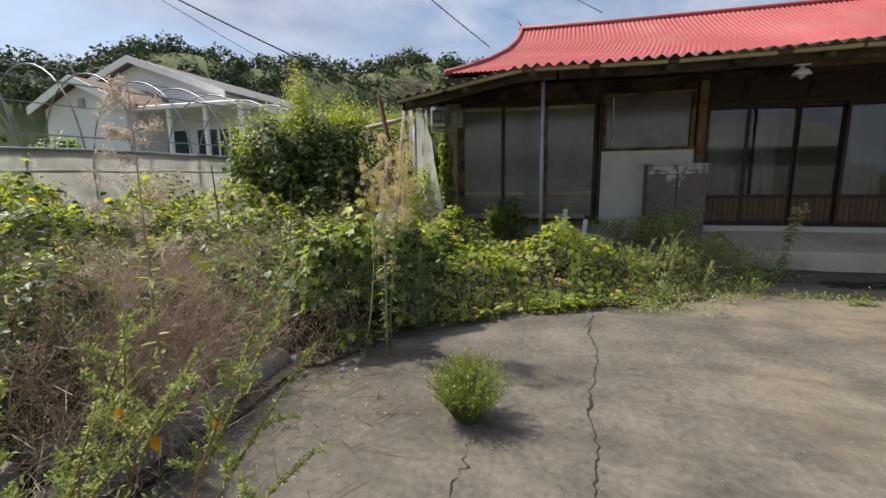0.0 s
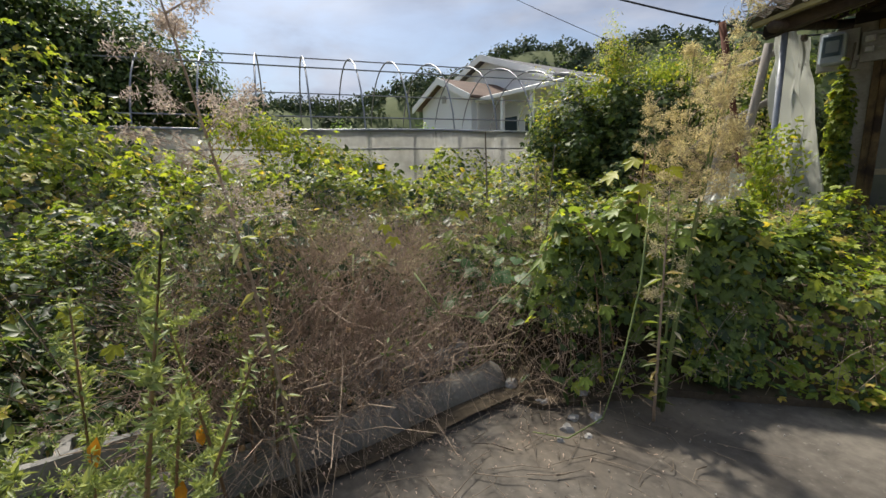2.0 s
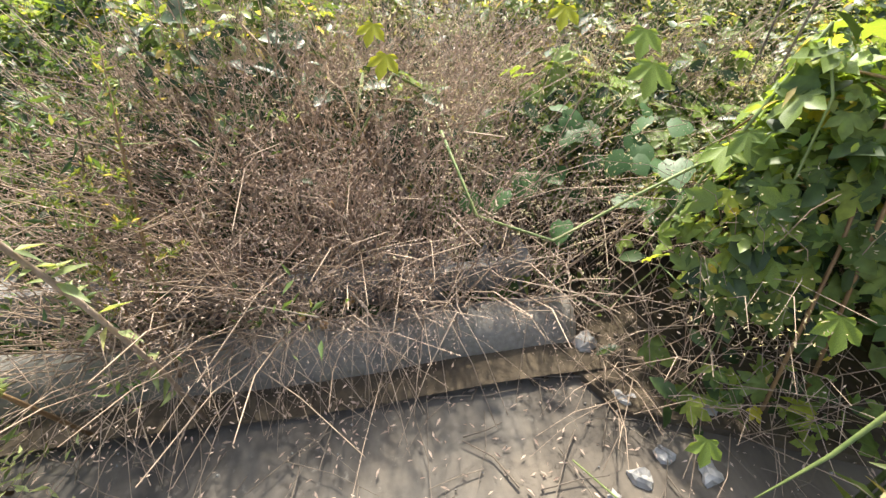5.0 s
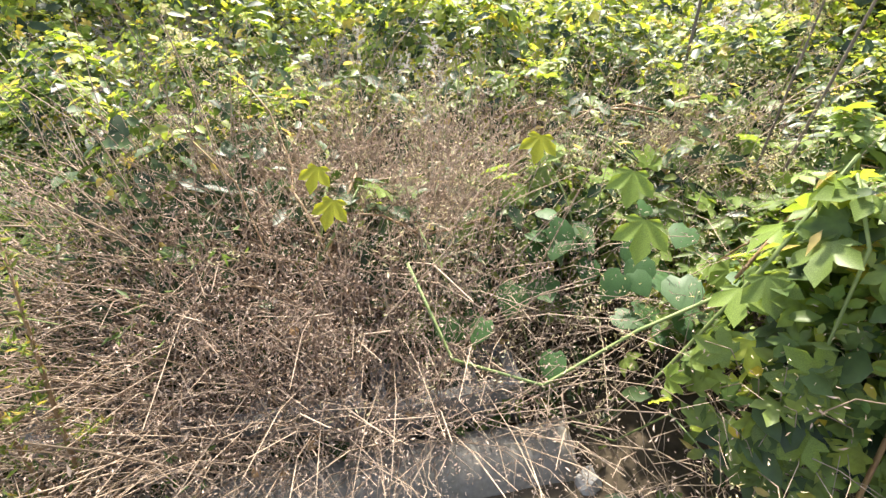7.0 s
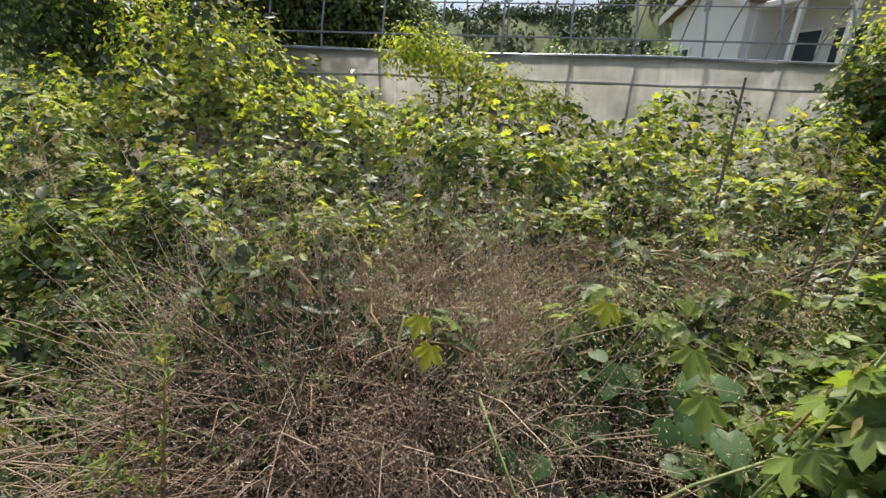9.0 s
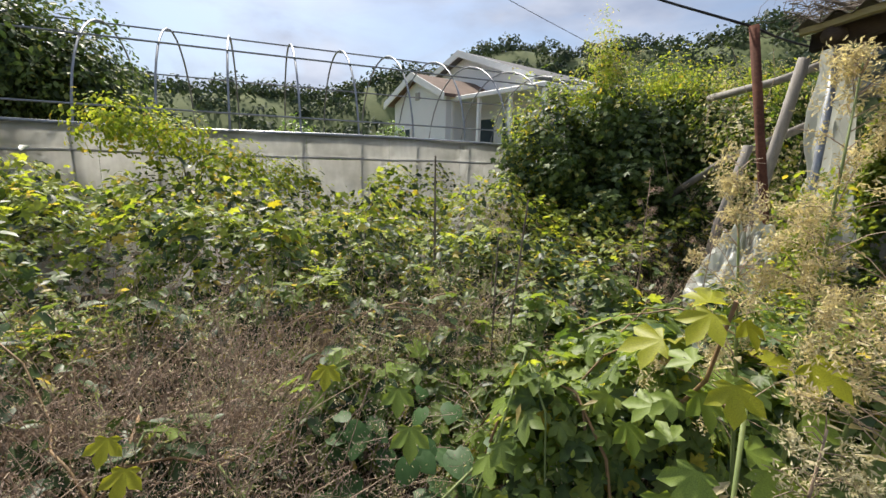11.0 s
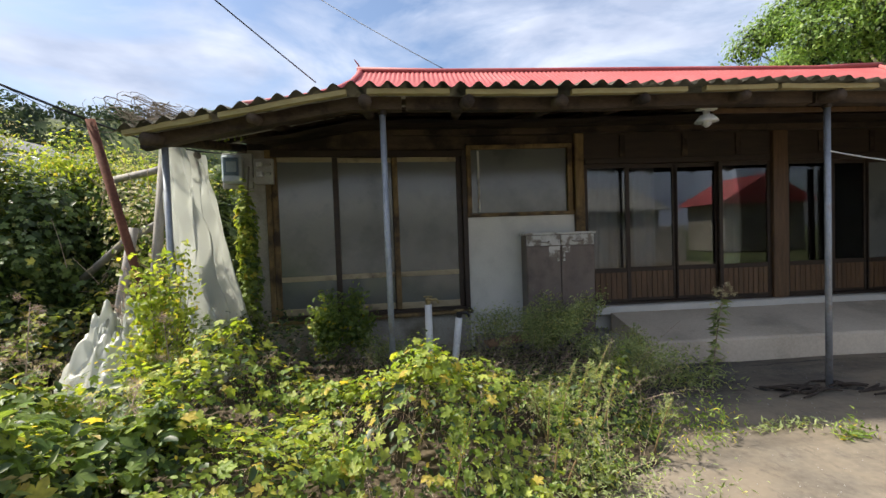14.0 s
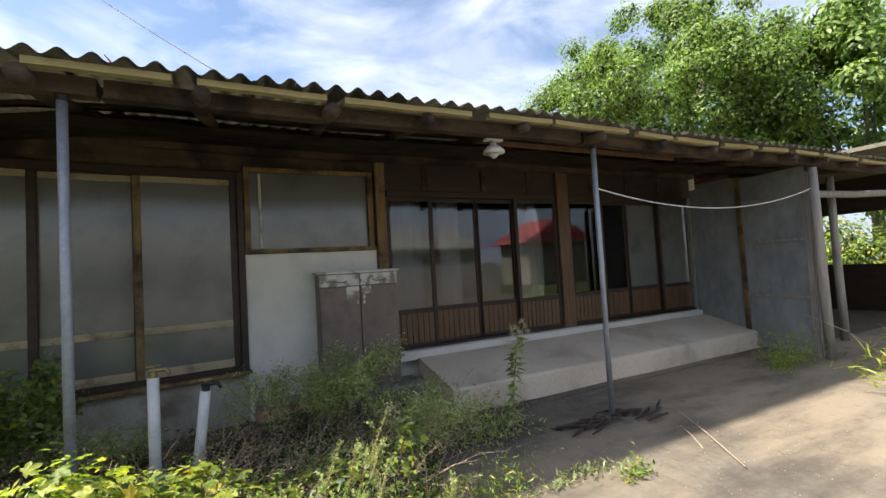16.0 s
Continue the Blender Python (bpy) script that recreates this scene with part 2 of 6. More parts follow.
M_POLE = material("silvered_wood_pole", (0.18, 0.165, 0.15), (0.34, 0.315, 0.285), 0.85, 4, fine=50, stretch=(6, 6, 0.7), bump=0.25)
M_CURTAIN = material("grey_net_curtain", (0.55, 0.555, 0.56), (0.70, 0.705, 0.71), 0.9, 3, fine=50, stretch=(10, 1, 0.3))
M_STONE = material("pale_rubble", (0.22, 0.21, 0.195), (0.40, 0.39, 0.37), 0.9, 12, fine=60, bump=0.3, piece=0.12)
M_BLOCK = material("cinder_block", (0.17, 0.165, 0.15), (0.29, 0.28, 0.26), 0.95, 12, fine=90, bump=0.4, piece=0.1)
M_CARDBOARD = material("brown_board", (0.22, 0.13, 0.075), (0.32, 0.20, 0.12), 0.8, 6)
M_TERRACOTTA = material("orange_tarpaulin", (0.50, 0.12, 0.06), (0.60, 0.17, 0.10), 0.6, 3)
M_STICK = material("dead_stick", (0.10, 0.08, 0.06), (0.22, 0.18, 0.14), 0.9, 10, fine=60)
M_STEM = material("green_stem", (0.10, 0.15, 0.045), (0.20, 0.24, 0.08), 0.6, 8)
M_REDSTEM = material("reddish_vine_stem", (0.17, 0.10, 0.05), (0.30, 0.20, 0.10), 0.6, 8)
M_DRYSTEM = material("dry_stem", (0.22, 0.16, 0.115), (0.47, 0.365, 0.27), 0.85, 6)

M_PALM = leaf_material("climbing_leaf", (0.065, 0.115, 0.032), (0.22, 0.29, 0.075), (0.40, 0.36, 0.04), 0.05, 0.45)
M_SMALL = leaf_material("weed_leaf", (0.075, 0.125, 0.03), (0.26, 0.31, 0.08), (0.42, 0.34, 0.13), 0.14, 0.46)
# darkened leaf for low and inner foliage: deep shade is painted into its colour
M_DEEP = leaf_material("shade_painted_leaf", (0.018, 0.036, 0.012), (0.055, 0.09, 0.026), None, 0, 0.2)
M_YELLOWLEAF = leaf_material("yellowing_leaf", (0.26, 0.31, 0.03), (0.42, 0.42, 0.04), None, 0, 0.5)
M_BRIGHT = leaf_material("bright_green_leaf", (0.10, 0.18, 0.032), (0.26, 0.34, 0.07), (0.46, 0.38, 0.05), 0.10, 0.42)
# hedge leaf kept dark: the face turned from the sun is painted in
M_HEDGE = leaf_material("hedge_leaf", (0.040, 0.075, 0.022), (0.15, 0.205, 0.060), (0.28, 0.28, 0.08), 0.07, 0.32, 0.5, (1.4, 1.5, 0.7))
M_POD = material("tan_seed_pod", (0.42, 0.24, 0.10), (0.62, 0.42, 0.22), 0.85, 60, fine=300, bump=0.4)
M_DRY = leaf_material("dry_brown_seed", (0.29, 0.21, 0.165), (0.56, 0.44, 0.35), None, 0, 0.25, 0.8, (1.1, 1.0, 0.9))
M_CREAM = leaf_material("cream_seed_head", (0.40, 0.37, 0.22), (0.68, 0.63, 0.42), None, 0, 0.4, 0.8, (1.2, 1.15, 0.95))
M_FLUFF = leaf_material("fluffy_weed_seed", (0.45, 0.39, 0.24), (0.70, 0.62, 0.42), None, 0, 0.42, 0.8, (1.35, 1.3, 0.85))
M_ORANGE = leaf_material("orange_dead_leaf", (0.45, 0.14, 0.02), (0.60, 0.32, 0.03), None, 0, 0.45, 0.6)
M_TREE = leaf_material("tree_leaf", (0.10, 0.18, 0.05), (0.27, 0.36, 0.10), None, 0, 0.4, 0.45, (1.4, 1.55, 0.7))
M_WOODS = leaf_material("far_wood_leaf", (0.03, 0.05, 0.03), (0.07, 0.10, 0.055), None, 0, 0.15, 0.7)
M_GRASS = leaf_material("grass_blade", (0.14, 0.20, 0.03), (0.36, 0.40, 0.08), (0.30, 0.24, 0.10), 0.15, 0.35)
M_PALEWEED = leaf_material("pale_weed_leaf", (0.16, 0.22, 0.075), (0.40, 0.45, 0.19), None, 0, 0.3)
M_BROAD = leaf_material("broad_climber_leaf", (0.035, 0.09, 0.028), (0.10, 0.18, 0.05), None, 0, 0.35, 0.5)
M_SAGE = leaf_material("pale_shrub_leaf", (0.16, 0.21, 0.08), (0.37, 0.42, 0.19), (0.46, 0.44, 0.17), 0.08, 0.35)

# pale dust thickens towards the open yard; the garden side's shade is painted in
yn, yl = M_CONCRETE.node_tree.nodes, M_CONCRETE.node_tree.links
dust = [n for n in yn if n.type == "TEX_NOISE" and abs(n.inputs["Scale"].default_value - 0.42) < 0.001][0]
dust_sun_ramp = dust.outputs["Fac"].links[0].to_node
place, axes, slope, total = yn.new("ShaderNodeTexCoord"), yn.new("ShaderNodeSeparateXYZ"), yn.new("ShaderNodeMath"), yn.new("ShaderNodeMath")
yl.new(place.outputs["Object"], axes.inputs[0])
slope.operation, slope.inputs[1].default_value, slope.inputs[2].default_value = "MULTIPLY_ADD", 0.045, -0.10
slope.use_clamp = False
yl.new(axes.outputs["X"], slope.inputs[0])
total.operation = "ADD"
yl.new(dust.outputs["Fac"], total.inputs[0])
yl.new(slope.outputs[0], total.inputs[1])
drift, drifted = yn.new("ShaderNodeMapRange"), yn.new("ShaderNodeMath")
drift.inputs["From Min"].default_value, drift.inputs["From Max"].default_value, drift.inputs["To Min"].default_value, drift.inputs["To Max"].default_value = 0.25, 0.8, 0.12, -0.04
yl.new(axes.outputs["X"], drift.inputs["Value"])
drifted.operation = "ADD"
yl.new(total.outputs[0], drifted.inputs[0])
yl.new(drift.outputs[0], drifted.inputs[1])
yl.new(drifted.outputs[0], dust_sun_ramp.inputs[0])
# streaks of grime and coarse pitting over the dust
base_in = yn["Principled BSDF"].inputs["Base Color"]
clean = base_in.links[0].from_socket
for k, (scale, detail, stretch, lo, hi, tone) in enumerate(((1.3, 9.0, (0.45, 1.5, 1), 0.46, 0.66, (0.045, 0.038, 0.031)), (9.0, 8.0, (1.6, 0.8, 1), 0.55, 0.70, (0.05, 0.042, 0.034)), (30.0, 6.0, (1, 1, 1), 0.60, 0.72, (0.26, 0.235, 0.20)))):
    mp, ns, rp, mx = yn.new("ShaderNodeMapping"), yn.new("ShaderNodeTexNoise"), yn.new("ShaderNodeMapRange"), yn.new("ShaderNodeMixRGB")
    mp.inputs["Scale"].default_value, mp.inputs["Rotation"].default_value = stretch, (0, 0, 0.5 + k)
    ns.inputs["Scale"].default_value, ns.inputs["Detail"].default_value, ns.inputs["Roughness"].default_value = scale, detail, 0.68
    rp.inputs["From Min"].default_value, rp.inputs["From Max"].default_value, rp.inputs["To Max"].default_value = lo, hi, (0.72, 0.5, 0.5)[k]
    yl.new(place.outputs["Object"], mp.inputs[0])
    yl.new(mp.outputs[0], ns.inputs["Vector"])
    yl.new(ns.outputs["Fac"], rp.inputs["Value"])
    yl.new(rp.outputs[0], mx.inputs[0])
    yl.new(clean, mx.inputs[1])
    mx.inputs[2].default_value = (*tone, 1)
    clean = mx.outputs[0]
yl.new(clean, base_in)
# lit copy of the weed leaf: sunshine is painted into its paler yellow-green
M_SUNNY = leaf_material("sun_painted_weed_leaf", (0.15, 0.23, 0.04), (0.39, 0.43, 0.085), (0.50, 0.40, 0.09), 0.09, 0.52, 0.5, (1.6, 1.55, 0.6))
M_PINKSEED = leaf_material("pinkish_seed_head", (0.42, 0.35, 0.30), (0.68, 0.60, 0.53), None, 0, 0.35, 0.8, (1.15, 1.1, 1.0))

# thin sheeting lets the sun behind it through
fn, fl = M_WHITEWALL.node_tree.nodes, M_WHITEWALL.node_tree.links
film_glow, film_mix = fn.new("ShaderNodeBsdfTranslucent"), fn.new("ShaderNodeMixShader")
film_mix.inputs[0].default_value = 0.5
fl.new(fn["Principled BSDF"].inputs["Base Color"].links[0].from_socket, film_glow.inputs[0])
fl.new(fn["Principled BSDF"].outputs[0], film_mix.inputs[1])
fl.new(film_glow.outputs[0], film_mix.inputs[2])
fl.new(film_mix.outputs[0], fn["Material Output"].inputs[0])
M_ROTTEN = material("rotten_wood", (0.018, 0.013, 0.010), (0.06, 0.045, 0.035), 0.95, 10, fine=60)


# ---- building helpers ----
def part(name, bm, mat, parent=None, label="", smooth=False):
    me = bpy.data.meshes.new(name)
    bm.to_mesh(me)
    bm.free()
    me.materials.append(mat)
    if smooth:
        me.polygons.foreach_set("use_smooth", [True] * len(me.polygons))
    ob = new(name, me)
    if parent:
        ob.parent = parent
    return tagged(ob, label)


def thing(name, label, category, group="", kind=""):
    return tagged(new(name), label, category, group, kind)


def structure(name, bm, mat, label="", category="", smooth=False):
    return tagged(part(name, bm, mat, smooth=smooth), label, category, kind="structure")


def box(bm, x0, x1, y0, y1, z0, z1, m=None, bevel=0.0):
    m = m or Matrix.Identity(4)
    made = bmesh.ops.create_cube(bm, size=1, matrix=m @ Matrix.Translation(((x0 + x1) / 2, (y0 + y1) / 2, (z0 + z1) / 2)) @ Matrix.Diagonal((abs(x1 - x0), abs(y1 - y0), abs(z1 - z0), 1)))
    if bevel:
        edges = {e for v in made["verts"] for e in v.link_edges}
        bmesh.ops.bevel(bm, geom=list(edges), offset=bevel, segments=1, affect="EDGES")
    return bm


def boxed(*a, **k):
    return box(bmesh.new(), *a, **k)


def tube(bm, pts, radii, sides=8, cap=True):
    """A round bar along pts; radii is one number or one for each point."""
    pts = [Vector(p) for p in pts]
    if not isinstance(radii, (list, tuple)):
        radii = [radii] * len(pts)
    rings = []
    for i, p in enumerate(pts):
        d = (pts[min(i + 1, len(pts) - 1)] - pts[max(i - 1, 0)]).normalized()
        side = d.cross(Vector((0, 0, 1)) if abs(d.z) < 0.9 else Vector((1, 0, 0))).normalized()
        up = side.cross(d)
        rings.append([bm.verts.new(p + radii[i] * (math.cos(a) * side + math.sin(a) * up)) for a in (math.tau * k / sides for k in range(sides))])
    for a, b in zip(rings, rings[1:]):
        for k in range(sides):
            bm.faces.new((a[k], a[(k + 1) % sides], b[(k + 1) % sides], b[k]))
    if cap:
        bm.faces.new(rings[0][::-1])
        bm.faces.new(rings[-1])
    return bm


def bar(pts, radii, sides=8):
    return tube(bmesh.new(), pts, radii, sides)


def rough(bm, amount, scale, seed=0):
    for v in bm.verts:
        v.co += amount * Vector(noise.noise_vector(v.co * scale + Vector((seed, seed * 1.7, 3))))
    return bm


def sheet(fn, nu, nv, thick=0.0):
    """A surface from fn(u, v), u and v in 0..1, made solid downwards along z if thick."""
    bm = bmesh.new()
    grid = [[bm.verts.new(fn(i / nu, j / nv)) for j in range(nv + 1)] for i in range(nu + 1)]
    for i in range(nu):
        for j in range(nv):
            bm.faces.new((grid[i][j], grid[i + 1][j], grid[i + 1][j + 1], grid[i][j + 1]))
    if thick:
        bmesh.ops.solidify(bm, geom=bm.faces[:], thickness=thick)
    bmesh.ops.recalc_face_normals(bm, faces=bm.faces[:])
    return bm


def prism(outline, axis_from, axis_to, m=None):
    """An outline of (u, z) pushed along the third axis: u is x and the push is y."""
    bm = bmesh.new()
    m = m or Matrix.Identity(4)
    a = [bm.verts.new(m @ Vector((u, axis_from, z))) for u, z in outline]
    b = [bm.verts.new(m @ Vector((u, axis_to, z))) for u, z in outline]
    bm.faces.new(a)
    bm.faces.new(b[::-1])
    for i in range(len(a)):
        j = (i + 1) % len(a)
        bm.faces.new((a[j], a[i], b[i], b[j]))
    bmesh.ops.recalc_face_normals(bm, faces=bm.faces[:])
    return bm


# ---- ground ----
BED = ((-0.1, -5.05), (0.12, -4.95), (0.35, -4.4), (1.15, -3.6), (2.0, -3.2), (3.0, -2.75), (3.35, -1.9), (3.75, -1.1))


def bed_edge_y(x):
    """North of this line the ground is garden, for x from -0.1 to 3.75."""
    return float(np.interp(x, [p[0] for p in BED], [p[1] for p in BED]))


def in_bed(x, y):
    return x < -0.12 if y < -5.0 else (y > bed_edge_y(x) if x < 3.75 else False)


ground = structure("ground", sheet(lambda u, v: (-400 + 800 * u, -400 + 800 * v, -0.06), 8, 8), M_FIELD, "rough grassland stretching to the horizon", "ground")


def yard_point(u, v):
    x, y = -0.1 + 13.1 * u, -12 + 13.5 * v
    return (x, y, 0.012 * noise.noise(Vector((x * 0.9, y * 0.9, 0))) + 0.004 * noise.noise(Vector((x * 5, y * 5, 2))))


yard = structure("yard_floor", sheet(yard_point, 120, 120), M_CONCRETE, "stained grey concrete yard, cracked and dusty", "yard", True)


def soil_point(u, v):
    x, y = -9 + 9 * u, -12 + 16 * v
    return (x, y, 0.03 + 0.05 * noise.noise(Vector((x * 1.3, y * 1.3, 4))))


structure("garden_soil", sheet(soil_point, 60, 90), M_SOIL, "dark bare soil under the overgrown garden", "soil", True)
bed = bmesh.new()
ring = [bed.verts.new((x, y, 0.03)) for x, y in BED] + [bed.verts.new(p) for p in ((3.7, -0.45, 0.03), (-0.1, -0.45, 0.03))]
bed.faces.new(ring)
bmesh.ops.extrude_face_region(bed, geom=bed.faces[:])
for v in ring:
    v.co.z = -0.04
bmesh.ops.recalc_face_normals(bed, faces=bed.faces[:])
structure("bed_soil", bed, M_SOIL, "dark soil bed along the edge of the concrete", "soil")


def crack(name, a, b, width, seed, n=60):
    """A jagged dark gap in the concrete from a to b."""
    bm = bmesh.new()
    rows = []
    a, b = Vector(a), Vector(b)
    side = (b - a).normalized().cross(Vector((0, 0, 1)))
    for i in range(n + 1):
        t = i / n
        p = a.lerp(b, t) + side * (0.06 * noise.noise(Vector((t * 5, seed, 0))) + 0.03 * noise.noise(Vector((t * 23, seed, 1))) + 0.016 * noise.noise(Vector((t * 71, seed, 2))))
        w = width * (0.12 + max(0, 0.25 + noise.noise(Vector((t * 11, seed, 5)))) * 1.5 + abs(noise.noise(Vector((t * 60, seed, 9)))) * 0.9)
        z = yard_point((p.x + 0.1) / 13.1, (p.y + 12) / 13.5)[2] + 0.0035
        rows.append((bm.verts.new((*(p - side * w).xy, z)), bm.verts.new((*(p + side * w).xy, z))))
    for r, s in zip(rows, rows[1:]):
        bm.faces.new((r[0], r[1], s[1], s[0]))
    part(name, bm, M_DARK, yard)


crack("crack", (1.93, -3.45, 0), (1.70, -6.6, 0), 0.0062, 1, 240)
crack("crack", (4.18, -1.25, 0), (4.52, -1.80, 0), 0.014, 2)
crack("crack", (4.45, -1.76, 0), (5.3, -1.86, 0), 0.026, 3)
crack("crack", (3.4, -1.9, 0), (4.4, -1.7, 0), 0.006, 7)
crack("crack", (4.0, -1.15, 0), (9.0, -1.12, 0), 0.010, 4)
crack("crack", (1.25, -5.5, 0), (1.12, -6.3, 0), 0.006, 5)

# ---- house ----
TILT = Matrix.Translation((2.26, 0, 0)) @ Matrix.Rotation(math.atan2(0.257, 2.26), 4, "Z")   # the left room's front stands a little askew


def wall_pieces(name, pieces, mat, label, m=None, y0=0.0, y1=0.16):
    bm = bmesh.new()
    for x0, x1, z0, z1 in pieces:
        box(bm, x0, x1, y0, y1, z0, z1, m)
    return structure(name, bm, mat, label, "wall")


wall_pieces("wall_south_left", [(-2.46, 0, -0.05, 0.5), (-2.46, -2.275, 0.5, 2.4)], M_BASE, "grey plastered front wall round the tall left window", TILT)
wall_pieces("wall_south_middle", [(2.262, 3.58, -0.05, 1.63)], M_PLASTER, "plain grey plastered wall under the small window")
wall_pieces("wall_south_base", [(3.58, 8.95, -0.05, 0.455)], M_PLASTER, "low plastered base under the sliding doors", y0=0.003, y1=0.16)
wall_pieces("wall_south_header", [(3.58, 8.95, 2.27, 2.62)], M_DARKWOOD, "dark wooden header above the sliding doors")
wall_pieces("wall_south_left_header", [(-2.46, 0, 2.402, 2.62)], M_BEAM, "dark timber header above the tall window", TILT)
wall_pieces("wall_south_middle_header", [(2.262, 3.58, 2.462, 2.62)], M_BEAM, "dark timber header above the small window")
wall_pieces("wall_west", [(-0.16, 0.02, -0.05, 2.7)], M_PLASTER, "grey plastered end wall of the house", y0=-0.1, y1=4.2)
wall_pieces("wall_north", [(0.02, 9.1, -0.05, 2.7)], M_PLASTER, "plain back wall of the house", y0=4.05, y1=4.2)
wall_pieces("wall_east", [(8.96, 9.1, -0.05, 2.7)], M_PLASTER, "plain end wall of the house", y0=0.0, y1=4.05)
wall_pieces("partition_inside", [(3.5, 3.6, 0.46, 2.6)], M_PLASTER, "plain wall between the rooms", y0=0.17, y1=4.04)
structure("floor", boxed(0.03, 8.95, 0.165, 4.04, 0.3, 0.45), M_DOORWOOD, "dim brown wooden floor inside the house", "floor")
structure("ceiling", boxed(0.03, 8.95, -0.25, 4.04, 2.63, 2.69), M_BEAM, "dark old boarded ceiling of the house", "ceiling")
structure("ledge", boxed(3.74, 8.9, -0.13, -0.0, 0.36, 0.465, bevel=0.012), M_LEDGE, "pale cement ledge running under the sliding doors", "ledge")
apron = prism([(-0.135, -0.05), (-0.135, 0.385), (-0.16, 0.395), (-0.96, 0.235), (-0.985, 0.215), (-0.99, -0.05)], 3.95, 8.86, Matrix(((0, 1, 0, 0), (1, 0, 0, 0), (0, 0, 1, 0), (0, 0, 0, 1))))
structure("porch_step", apron, M_STEP, "worn beige cement porch step sloping to the yard", "step")
structure("wall_plinth", boxed(2.3, 3.93, -0.42, -0.003, -0.04, 0.19, bevel=0.015), M_KERB, "low concrete plinth under the old cabinet", "plinth")

M_SCREEN = material("dusty_screened_glass", (0.10, 0.105, 0.10), (0.155, 0.16, 0.15), 0.14, 1.2, fine=160, bump=0.05, spec=0.7, stain=(0.075, 0.08, 0.078), stain_scale=2.0)
M_PANE = glass_material("dark_window_glass", (0.66, 0.67, 0.67), 0.02, 0.6)


def sash_frame(parent, x0, x1, z0, z1, rails, y, mat, rail_mat, m=None, stile=0.055, depth=0.035):
    """Two stiles and the rails between them; rails are (z0, z1)."""
    for a, b in ((x0, x0 + stile), (x1 - stile, x1)):
        part("stile", boxed(a, b, y, y + depth, z0, z1, m, bevel=0.004), mat, parent)
    for a, b in rails:
        part("rail", boxed(x0 + stile, x1 - stile, y + 0.003, y + depth - 0.003, a, b, m, bevel=0.003), rail_mat, parent)


# tall window of the left room: three sashes in an outer frame
tall = tagged(thing("window_1", "tall window of three dusty screened sashes in weathered brown wood", "window"), kind="structure")
for x0, x1, z0, z1 in ((-2.275, -2.215, 0.5, 2.4), (-0.06, 0, 0.5, 2.4), (-2.215, -0.06, 2.325, 2.4), (-2.215, -0.06, 0.5, 0.545)):
    part("frame", boxed(x0, x1, -0.035, 0.1, z0, z1, TILT, bevel=0.005), M_DARKWOOD if z0 > 2 or x1 > -0.1 else M_OCHRE, tall)
part("sill", boxed(-2.3, 0.02, -0.09, -0.0, 0.462, 0.5, TILT, bevel=0.006), M_OCHRE, tall, "weathered wooden sill")
for k, (x0, x1) in enumerate(((-2.215, -1.5), (-1.56, -0.83), (-0.88, -0.06))):
    y = (0.0, 0.042, 0.0)[k]
    leaf = new("sash")
    leaf.parent = tall
    sash_frame(leaf, x0, x1, 0.545, 2.325, [(0.545, 0.62), (0.925, 0.985), (2.27, 2.325)], y, M_OCHRE, M_RAIL, TILT, 0.06)
    leaf.children[-1].data.materials[0] = M_DARKWOOD
    for z0, z1 in ((0.62, 0.925), (0.985, 2.27)):
        part("pane", boxed(x0 + 0.06, x1 - 0.06, y + 0.012, y + 0.018, z0, z1, TILT), M_SCREEN, leaf)
curtain = lambda x0, x1, y, z0, z1: sheet(lambda u, v: (x0 + (x1 - x0) * u, y + 0.022 * math.sin(u * (x1 - x0) * 46) + 0.008 * math.sin(u * 300), z0 + (z1 - z0) * v), int((x1 - x0) * 40), 2)
left_curtain = part("net_curtain", curtain(0.1, 2.15, 0.22, 0.455, 2.628), M_CURTAIN, smooth=True)
tagged(left_curtain, "pale grey net curtain hanging behind the tall window", "curtain")

# small window over the plaster wall
small = tagged(thing("window_2", "small fixed window with dusty glass and an ochre wooden frame", "window"), kind="structure")
for x0, x1, z0, z1 in ((2.268, 2.32, 1.64, 2.46), (3.5, 3.56, 1.64, 2.46), (2.32, 3.5, 2.41, 2.46), (2.25, 3.58, 1.6, 1.645)):
    part("frame", boxed(x0, x1, -0.03, 0.09, z0, z1, bevel=0.005), M_OCHRE, small)
part("pane", boxed(2.32, 3.5, 0.02, 0.026, 1.645, 2.41), M_SCREEN, small)
part("mullion", boxed(2.40, 2.425, 0.0, 0.018, 1.66, 2.40, bevel=0.004), M_CABTOP, small, "pale peeling strip of tape")
part("backing_board", boxed(2.3, 3.52, 0.12, 0.13, 1.6, 2.45), M_CURTAIN, small)
structure("corner_post", boxed(3.585, 3.70, -0.05, 0.09, 0.46, 2.62, bevel=0.008), M_OCHRE, "weathered ochre wooden post beside the doors", "post")
structure("middle_post", boxed(6.13, 6.33, -0.045, 0.1, 0.46, 2.62, bevel=0.008), M_DOORWOOD, "brown wooden post between the sliding doors", "post")


